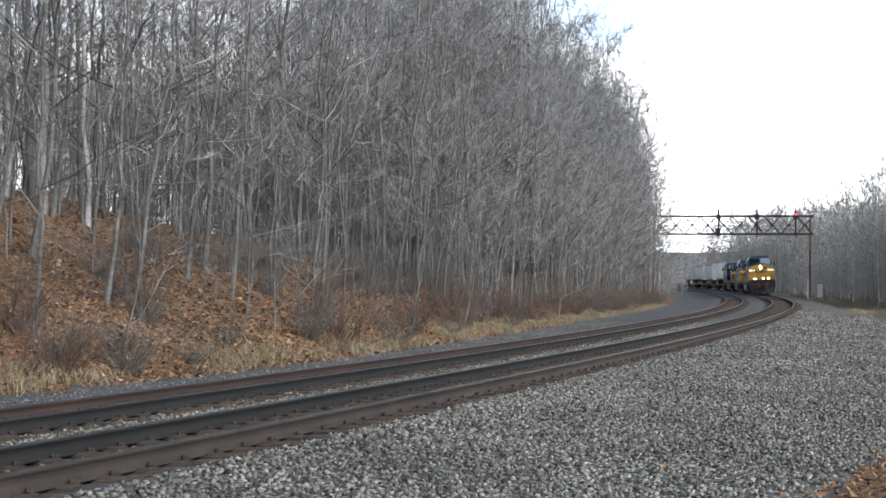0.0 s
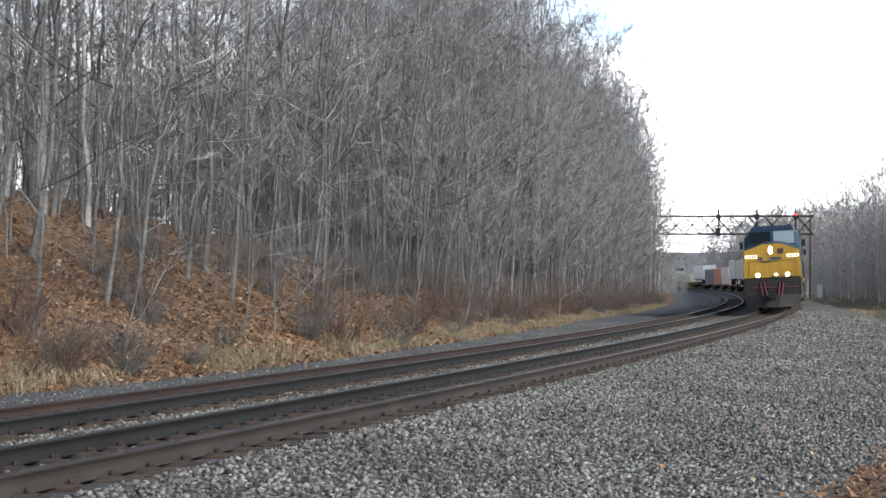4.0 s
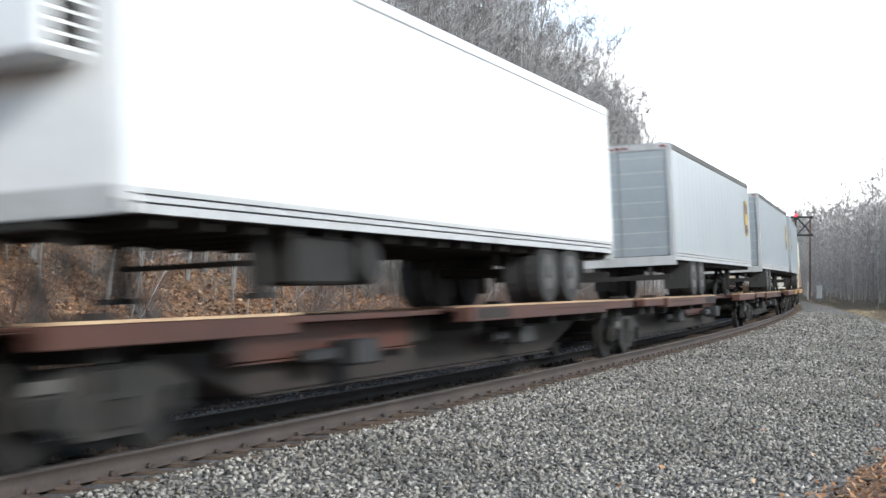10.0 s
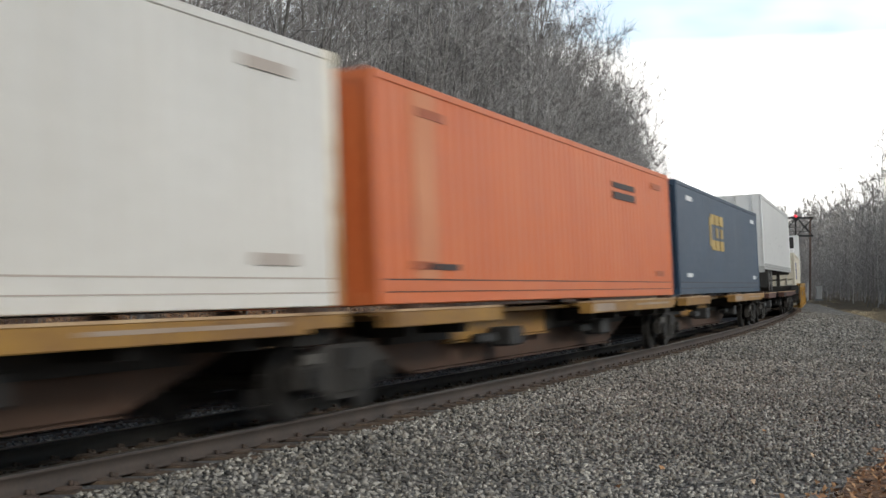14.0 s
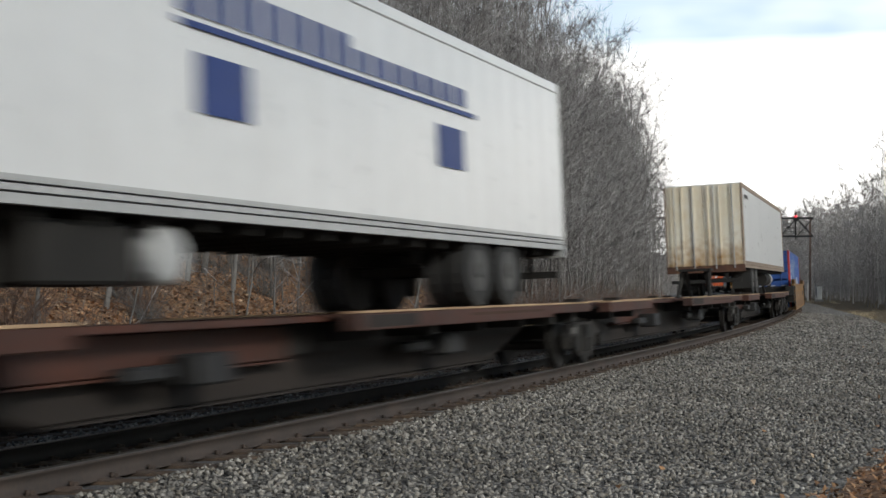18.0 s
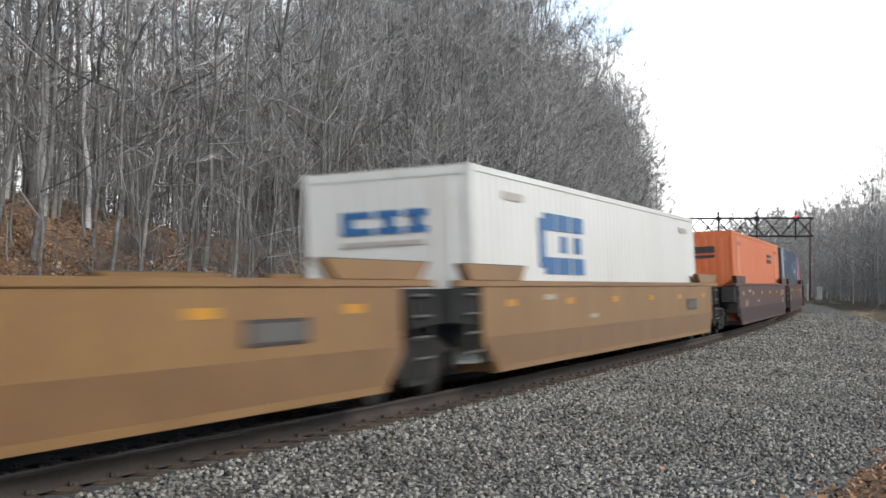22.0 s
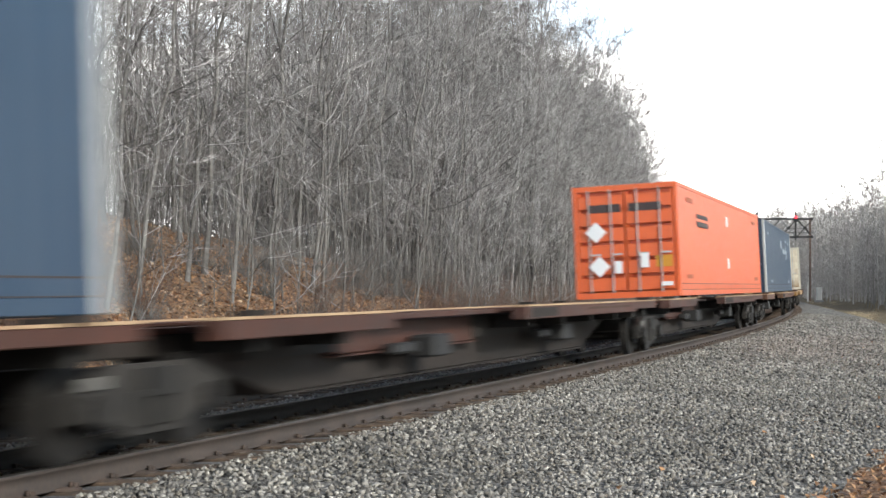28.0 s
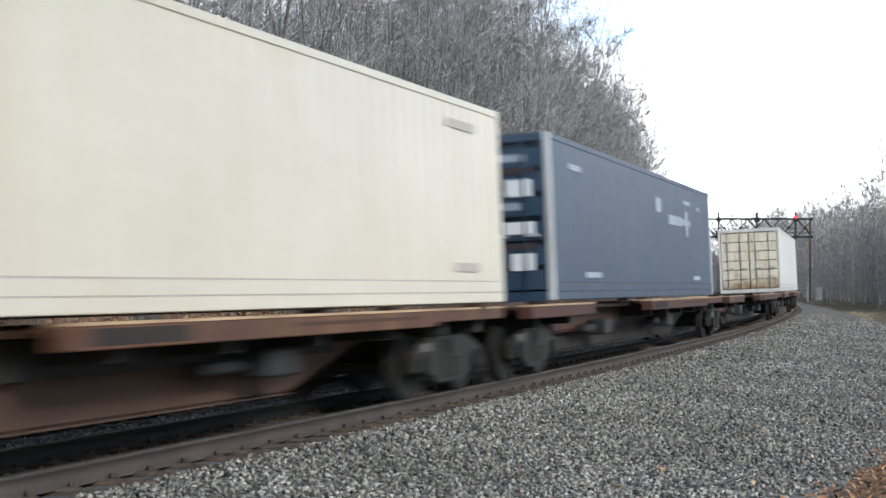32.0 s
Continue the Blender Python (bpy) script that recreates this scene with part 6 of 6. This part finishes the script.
        part("marker_lamp", boxes(*((*sorted((-f * (L + 0.031), -f * (L + 0.045))), y - 0.07, y + 0.07, z1 - 0.11, z1 - 0.06) for y in (-1.1, -0.18, 0.0, 0.18, 1.1))), T["red_hose"], door_frame)
    part("rear_bumper", boxes((*sorted((-f * (L - 0.06), -f * (L + 0.02))), -1.15, 1.15, 0.42, 0.53), (*sorted((-f * (L - 0.06), -f * L)), -0.7, -0.62, 0.5, z0), (*sorted((-f * (L - 0.06), -f * L)), 0.62, 0.7, 0.5, z0)), T["shade_grime"], t)
    part("rear_sill", boxes((*sorted((-f * (L - 0.1), -f * (L + 0.03))), -w, w, z0 - 0.12, z0 + 0.1)), T["rust_car"] if ribs else T["pale_post"], t)
    # landing gear and bogie
    gx = f * (L - 2.75)
    gear = part("landing_gear", boxes((gx - 0.04, gx + 0.04, -0.78, 0.78, 0.5, 0.56)), T["shade_grime"], t)
    for y in (-0.85, 0.85):
        part("gear_leg", boxes((gx - 0.07, gx + 0.07, y - 0.07, y + 0.07, 0.22, z0)), T["shade_grime"], gear)
        part("gear_foot", boxes((gx - 0.16, gx + 0.16, y - 0.14, y + 0.14, 0.16, 0.218)), T["shade_grime"], gear)
    bx = -f * (L - 3.3)
    part("bogie_frame", boxes((bx - 1.3, bx + 1.3, -0.55, -0.42, 0.62, 0.8), (bx - 1.3, bx + 1.3, 0.42, 0.55, 0.62, 0.8), (bx - 0.66, bx - 0.54, -0.9, 0.9, 0.46, 0.58), (bx + 0.54, bx + 0.66, -0.9, 0.9, 0.46, 0.58)), T["shade_grime"], t)
    for dx in (-0.62, 0.62):
        for s in (-1, 1):
            bm = bmesh.new()
            for y in (0.62, 0.96):
                rod(bm, (bx + dx, s * y, 0.5), (bx + dx, s * (y + 0.27), 0.5), 0.5, 22)
            ty = part("tyre", bm, T["rubber"], t, "dual rubber tyres", bevel=0)
            bm = bmesh.new()
            rod(bm, (bx + dx, s * 1.225, 0.5), (bx + dx, s * 1.24, 0.5), 0.29, 18)
            rod(bm, (bx + dx, s * 1.238, 0.5), (bx + dx, s * 1.27, 0.5), 0.11, 10)
            part("rim", bm, T["alloy"], ty, "dull alloy rim")
    for y in (-1.2, 0.6):
        part("mud_flap", boxes((bx - f * 1.35 - 0.01, bx - f * 1.35 + 0.01, y, y + 0.6, 0.2, z0)), T["rubber"], t)
    if reefer:
        x0, x1 = sorted((f * (L + 0.013), f * (L + 0.55)))
        un = part("cooling_unit", boxes((x0, x1, -0.95, 0.95, 2.15, 2.78)), T["white_trailer"], t, "white refrigeration unit", bevel=0.06)
        part("condenser_grille", boxes((x0, x1 - 0.04, -0.93, 0.93, 2.782, 3.55)), T["grille"], un, "black condenser grille")
        part("unit_louvre", boxes(*((x0 + 0.05, x1 - 0.05, 0.951, 0.965, 2.25 + j * 0.1, 2.31 + j * 0.1) for j in range(5))), T["shade_grime"], un)
        bm = bmesh.new()
        rod(bm, (f * (L - 4.85), 0.5, 0.56), (f * (L - 4.85), 1.16, 0.56), 0.27, 16)
        part("fuel_canister", bm, T["pale_post"] if reefer == "pale" else T["shade_grime"], t, bevel=0.04)
        part("side_box", boxes((*sorted((f * (L - 4.45), f * (L - 3.1))), 0.5, 1.1, 0.3, 0.82)), T["shade_grime"], t, bevel=0.03)
    return t


def load(ob, car, u0, u1, deck):
    """Sets a load on its car, from u0 to u1 behind the train's front."""
    t0, t1, uc = car
    runs(ob, t0, t1, uc, Matrix.Translation((uc - (u0 + u1) / 2, 0, deck)))
    return ob


# ---- the train: locomotives first ----
lead = locomotive("locomotive", "lead diesel locomotive, gold nose, slate blue body, headlights lit", T["steel_blue"], T["steel_blue"], True, False, numeral=0.45)
runs(lead, 4.55, 18.05, 11.15)
second = locomotive("locomotive", "second diesel locomotive, gold nose and slate blue body", T["steel_blue"], T["steel_blue"], False, False)
runs(second, 26.85, 40.35, 33.45)
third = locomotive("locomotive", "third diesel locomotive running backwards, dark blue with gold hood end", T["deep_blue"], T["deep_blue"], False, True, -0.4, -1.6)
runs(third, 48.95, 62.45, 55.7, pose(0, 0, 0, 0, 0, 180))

BROWN, OCHRE = "weathered brown articulated flat car platform", "faded yellow articulated flat car platform"


def articulated(ends, bogies, paint, low, label, stands, turned=(), other=()):
    """Platforms in a row; returns what a load needs to know of each."""
    out = []
    for i in range(len(ends) - 1):
        _, c = platform_car(ends[i] + 0.1, ends[i + 1] - 0.1, bogies[i], bogies[i + 1], T["rust_car"] if i in other else paint, low, label, stands.get(i, ()), i == len(ends) - 2, i in turned)
        out.append(c)
    return out


def stand_x(car, u):
    return car[2] - u


DECK, WELL = 1.143, 0.362
car_a = articulated([66.8, 85.5, 104.2, 124.0], [68.6, 85.5, 104.2, 122.3], T["brown_car"], T["brown_belly"], BROWN, {0: [(7.3, 1)], 1: [(-8.0, -1)], 2: [(-7.6, -1)]}, (1, 2))
car_b = articulated([124.0, 142.1, 159.5, 176.5, 194.3], [125.8, 142.1, 159.5, 176.5, 192.6], T["ochre_car"], T["ochre_belly"], OCHRE, {0: [(6.0, 1)]})
car_c = articulated([194.3, 213.8], [196.1, 212.0], T["brown_car"], T["brown_belly"], BROWN, {0: [(8.0, 1)]})
car_d = articulated([236.9, 255.8, 274.6, 294.0], [238.7, 255.8, 274.6, 292.2], T["brown_car"], T["brown_belly"], BROWN, {0: [(7.0, 1)], 1: [(-8.6, 1)], 2: [(-6.3, -1)]})
car_e = articulated([440.4, 459.4, 477.9, 497.2], [442.2, 459.4, 477.9, 495.4], T["brown_car"], T["brown_belly"], BROWN, {})
car_f = articulated([497.2, 516.3, 535.6, 554.6], [499.0, 516.3, 535.6, 552.8], T["ochre_car"], T["ochre_belly"], OCHRE, {}, (), (0, 2))
car_g = articulated([554.6, 573.7, 592.9, 612.0], [556.4, 573.7, 592.9, 610.2], T["brown_car"], T["brown_belly"], BROWN, {})

_, well_y = well_car(213.8, 236.9, 215.4, 235.2, T["yellow_car"], T["yellow_car"], "yellow ribbed well car", ribs=20, last=True, caps=False, marks="plates")
tan = [well_car(a + 0.1, b - 0.1, p, q, T["tan_car"], T["tan_low"], "faded tan articulated well car unit", last=(b > 350))[1]
       for a, b, p, q in ((294.0, 315.6, 296.0, 315.6), (315.6, 334.95, 315.6, 334.95), (334.95, 356.6, 334.95, 355.2))]
grey = [well_car(a + 0.1, b - 0.1, p, q, T["mauve_car"], T["maroon"], "faded maroon articulated well car unit", last=(b > 410))[1]
        for a, b, p, q in ((356.6, 377.6, 357.9, 377.6), (377.6, 396.8, 377.6, 396.8), (396.8, 418.3, 396.8, 416.6))]
_, well_r = well_car(418.3, 440.4, 419.75, 438.6, T["mauve_car"], T["maroon"], "ribbed greyish maroon well car", ribs=15, last=True, caps=False, marks=False)

# ---- trailers ----
tr = trailer(15.3, T["white_trailer"], "white refrigerated trailer, clean sides", True, True)
load(tr, car_a[0], 68.6, 83.9, DECK)
tr = trailer(14.0, T["grey_trailer"], "pale silver parcel trailer with a shield emblem", False, top_dark=True, roll=True)
load(tr, car_a[1], 90.2, 104.2, DECK)


def shield(t, x):
    part("emblem", boxes((x - 0.32, x + 0.32, 1.29, 1.3, 2.05, 3.05), (x - 0.2, x + 0.2, 1.29, 1.3, 1.88, 2.05)), T["decal_gold"], t, "gold and brown shield")
    part("emblem", boxes((x - 0.22, x + 0.22, 1.301, 1.306, 2.62, 2.95), (x - 0.22, x + 0.22, 1.301, 1.306, 1.98, 2.25)), T["decal_brown"], t)


shield(tr, -6.2)
tr = trailer(14.4, T["grey_trailer"], "pale silver parcel trailer with a shield emblem", False, top_dark=True, roll=True)
load(tr, car_a[2], 108.3, 122.7, DECK)
shield(tr, -6.3)
tr = trailer(14.0, T["grey_trailer"], "pale silver parcel trailer with a shield emblem", True)
load(tr, car_b[0], 125.4, 139.4, DECK)
shield(tr, 6.1)
part("marking", boxes((-5.1, -4.75, 1.29, 1.298, 1.32, 1.44)), T["reflector"], tr, "faded yellow sticker")
tr = trailer(16.2, T["white_trailer"], "white trailer with plain sides", False)
load(tr, car_c[0], 195.3, 211.5, DECK)
tr = trailer(16.1, T["white_trailer"], "white refrigerated trailer with navy lettering blocks", True, "pale")
load(tr, car_d[0], 238.0, 254.1, DECK)
part("underline", boxes((-4.1, 3.2, 1.29, 1.298, 2.62, 2.68)), T["decal_navy"], tr)
for k in range(14):
    part("marking", boxes((2.8 - k * 0.5, 3.15 - k * 0.5, 1.29, 1.298, 2.74, 3.12 if k < 7 else 2.98)), T["decal_navy"], tr)
for x in (2.0, -3.6):
    part("marking", boxes((x, x + 0.9, 1.29, 1.298, 1.85, 2.4)), T["decal_navy"], tr)
tr = trailer(16.1, T["white_trailer"], "white trailer with rust streaked ribbed doors", False, False, T["rust_white"], True, T["faded_patch"], True)
load(tr, car_d[2], 276.1, 292.2, DECK)
part("marking", boxes((6.4, 7.4, 1.29, 1.298, 3.2, 3.32)), T["decal_dark"], tr)
bm = bmesh.new()
rod(bm, (-3.29, 0.85, 0.55), (-1.31, 0.85, 0.55), 0.27, 16)
tank_body = part("spare_tank", bm, T["shade_grime"], tr, "dark cylindrical tank slung under the floor")
bm = bmesh.new()
rod(bm, (-3.87, 0.85, 0.55), (-3.29, 0.85, 0.55), 0.272, 16)
part("tank_cap", bm, T["pale_post"], tank_body, "pale tank end")

# ---- containers ----
H53 = 2.76
FLAT = 1.202


def initials(c, x, z, k, mat):
    """Company initials as plain blocks."""
    decal(c, [(x - k * a, x - k * b, z + k * lo, z + k * hi) for a, b, lo, hi in ((0.30, 0.0, 0.1, 0.9), (0.9, 0.3, 0.72, 1.0), (0.9, 0.3, 0.0, 0.28), (1.75, 1.0, 0.72, 1.0), (1.75, 1.0, 0.0, 0.28), (1.55, 1.2, 0.36, 0.64), (2.6, 1.9, 0.72, 1.0), (2.6, 1.9, 0.0, 0.28), (2.45, 2.05, 0.36, 0.64))], mat, "emblem")


def small_marks(c, L, mat):
    decal(c, [(L - 2.2, L - 1.3, H53 - 0.42, H53 - 0.3), (-L + 0.9, -L + 1.8, H53 - 0.42, H53 - 0.3), (-L + 0.9, -L + 1.7, 0.42, 0.54), (L - 1.8, L - 1.0, 0.42, 0.52)], mat)


def slate(u0, car, deck, length=16.0):
    c = container(length, H53, T["slate_box"], "slate blue container with pale end posts", T["pale_post"], T["slate_box"], depth=0.004)
    L = length / 2
    decal(c, [(-L + 2.9, -L + 3.8, 2.24, 2.34), (-L + 1.6, -L + 2.0, 2.18, 2.27), (-L + 1.9, -L + 2.8, 0.38, 0.48), (L - 3.2, L - 2.1, 0.38, 0.48), (L - 2.0, L - 1.2, 2.24, 2.34)], T["decal_dim"])
    decal(c, [(-L + 4.0, -L + 5.7, 1.68, 1.90), (-L + 2.95, -L + 3.95, 1.72, 1.86), (-L + 3.3, -L + 3.62, 1.46, 2.08), (-L + 6.5, -L + 7.05, 1.9, 2.22)], T["decal_dim"], "emblem")
    end_decal(c, L + 0.008, [(-0.9, -0.3, 2.3, 2.42), (0.1, 0.9, 2.3, 2.42), (-0.8, -0.2, 1.62, 1.76), (0.2, 0.8, 1.5, 1.62), (-0.9, -0.1, 0.62, 0.76)], T["decal_dim"])
    end_decal(c, L + 0.02, [(0.55, 1.0, 1.72, 2.0), (0.5, 1.02, 1.1, 1.3), (-0.55, -0.15, 1.15, 1.4), (0.6, 1.0, 0.5, 0.78), (-1.0, -0.6, 0.3, 0.45)], T["decal_white"])
    end_decal(c, L + 0.02, [(-1.05, 1.05, 2.1, 2.2), (-1.05, 1.05, 0.85, 0.95), (-1.05, -0.05, 1.44, 1.54)], T["decal_dark"])
    load(c, car, u0, u0 + length, deck)


def orange(u0, car, deck, doors, vivid):
    p = T["vivid_orange"] if vivid else T["orange_box"]
    c = container(16.2, H53, p, "bright orange container with dark lettering bars" if vivid else "faded orange container with dark lettering bars", None, p, doors)
    small_marks(c, 8.1, T["decal_rust"])
    x = 3.5 if vivid else -4.7
    lift = 0.0 if vivid else 0.14
    decal(c, [(x, x + 1.8, 2.0 + lift, 2.11 + lift), (x, x + 1.8, 1.78 + lift, 1.92 + lift)], T["decal_dark"])
    end_decal(c, 8.108, [(-0.75, 0.75, 2.1, 2.3), (-0.75, 0.75, 1.95, 2.03)] if not vivid else [(-0.9, -0.1, 2.1, 2.3), (0.1, 0.9, 2.1, 2.3)], T["decal_dark"])
    if vivid:
        decal(c, [(-0.35, 0.0, 2.0, 2.3), (-0.35, 0.0, 0.75, 1.05)], T["decal_white"])
        for y, z in ((-0.72, 1.62), (-0.66, 0.78)):
            bm = bmesh.new()
            slab(bm, [(y - 0.26, z), (y, z - 0.26), (y + 0.26, z), (y, z + 0.26)], 8.17, 8.18, "x")
            part("placard", bm, T["decal_white"], c, "white diamond placard")
        end_decal(c, 8.17, [(-0.28, -0.1, 0.6, 0.9), (0.36, 0.56, 0.72, 1.06), (0.85, 1.12, 0.26, 0.36)], T["decal_white"])
        end_decal(c, 8.108, [(0.72, 1.12, 0.72, 1.0)], T["reflector"])
    else:
        decal(c, [(5.5, 6.6, 0.42, 0.5)], T["decal_dark"])
        for e in ((6.2, -6.95) if deck == WELL else (6.2,)):
            part("patch_panel", boxes((e, e + 0.75, 1.281, 1.286, 0.31, H53 - 0.11)), T["pale_orange"], c, "paler repainted panel")
    load(c, car, u0, u0 + 16.2, deck)


def blue(u0, car, script):
    c = container(16.2, H53, T["blue_box"], "royal blue container with red corner posts and white script" if script else "royal blue container with red corner posts and a white panel", T["red_post"], T["blue_box"])
    decal(c, [(6.3, 7.2, 1.95, 2.1), (6.3, 7.2, 1.68, 1.85), (6.3, 7.2, 1.2, 1.55), (0.0, 0.45, 2.05, 2.38), (-5.6, -4.8, 2.1, 2.2)], T["decal_dimblue"])
    decal(c, [(3.7 + 0.08 * abs(j - 4), 5.0 - 0.08 * abs(j - 4), 1.5 + j * 0.1, 1.555 + j * 0.1) for j in range(9)], T["decal_dimblue"], "emblem")
    if script:
        decal(c, [(1.9, 2.8, 1.2, 1.72), (1.0, 1.88, 1.2, 1.5)], T["decal_red"], "emblem")
        decal(c, [(0.1, 0.9, 1.2, 1.62), (-2.4, 0.08, 1.2, 1.44)], T["decal_dimblue"], "emblem")
    else:
        decal(c, [(-3.3, -0.5, 1.12, 1.5)], T["decal_blue_white"], "emblem")
        part("patch_panel", boxes((1.2, 3.4, 1.2785, 1.2805, 0.31, H53 - 0.11)), T["faded_blue"], c, "faded panel")
    end_decal(c, 8.108, [(-0.9, -0.1, 1.6, 1.75), (-0.9, -0.1, 1.9, 2.05), (-0.9, 0.0, 1.2, 1.45)], T["decal_dimblue"])
    return load(c, car, u0, u0 + 16.2, WELL)


c = container(16.3, H53, T["white_box"], "weathered white container with rusty corner posts", T["rust_white"], T["white_box"], False, depth=0.006)
end_decal(c, 8.152, [(-0.95, -0.2, 2.22, 2.3), (0.5, 0.9, 2.3, 2.38)], T["decal_dark"])
small_marks(c, 8.1, T["decal_faint"])
decal(c, [(6.1, 6.9, 0.5, 0.62)], T["reflector"])
load(c, car_b[1], 142.75, 159.05, FLAT)
orange(159.95, car_b[2], FLAT, False, False)
c = container(16.1, H53, T["slate_box"], "dark blue container with a gold emblem", None, T["slate_box"])
initials(c, 3.0, 1.2, 1.0, T["decal_gold"])
small_marks(c, 8.0, T["decal_white"])
load(c, car_b[3], 177.05, 193.15, FLAT)
c = container(16.3, H53, T["cream_box"], "cream container with a navy emblem", None, T["cream_box"], pitch=0.22)
initials(c, 5.6, 1.36, 0.93, T["decal_navy"])
small_marks(c, 8.1, T["decal_faint"])
load(c, well_y, 216.9, 233.2, WELL)
blue(297.9, tan[0], False)
c = container(16.3, H53, T["white_box"], "white container with a blue emblem", None, T["white_box"], False)
initials(c, 5.1, 1.25, 1.0, T["decal_teal"])
small_marks(c, 8.1, T["decal_faint"])
end_decal(c, 8.152, [(-0.714, -0.529, 1.85, 2.183), (-0.529, -0.233, 2.087, 2.183), (-0.529, -0.233, 1.85, 1.946), (-0.159, 0.211, 2.087, 2.183), (-0.159, 0.211, 1.85, 1.946), (-0.048, 0.1, 1.946, 2.087), (0.285, 0.618, 2.087, 2.183), (0.285, 0.618, 1.85, 1.946), (0.381, 0.522, 1.946, 2.087)], T["decal_teal"])
end_decal(c, 8.152, [(-0.7, 0.55, 1.68, 1.75)], T["decal_faint"])
load(c, tan[2], 336.5, 352.8, WELL)
orange(359.75, grey[0], WELL, False, False)
slate(379.25, grey[1], WELL, 16.1)
blue(398.3, grey[2], True)
c = container(14.6, H53, T["teal_box"], "teal container with a gold emblem", None, T["teal_box"])
initials(c, -2.2, 1.3, 0.9, T["decal_gold"])
load(c, well_r, 421.2, 435.8, WELL)
slate(442.5, car_e[0], FLAT, 16.1)
orange(480.8, car_e[2], FLAT, True, True)
slate(499.75, car_f[0], FLAT, 15.8)
c = container(16.5, H53, T["cream_box"], "cream container with a navy emblem and stained doors", None, T["stain_door"])
initials(c, 5.4, 1.5, 1.0, T["decal_navy"])
small_marks(c, 8.2, T["decal_faint"])
end_decal(c, 8.26, [(-1.0, -0.2, 2.3, 2.5)], T["decal_navy"])
load(c, car_f[2], 537.85, 554.35, FLAT)
slate(556.8, car_g[0], FLAT, 15.4)
c = container(16.2, H53, T["white_box"], "white container with stained doors", None, T["stain_door"])
load(c, car_g[2], 593.6, 609.8, FLAT)

motions()
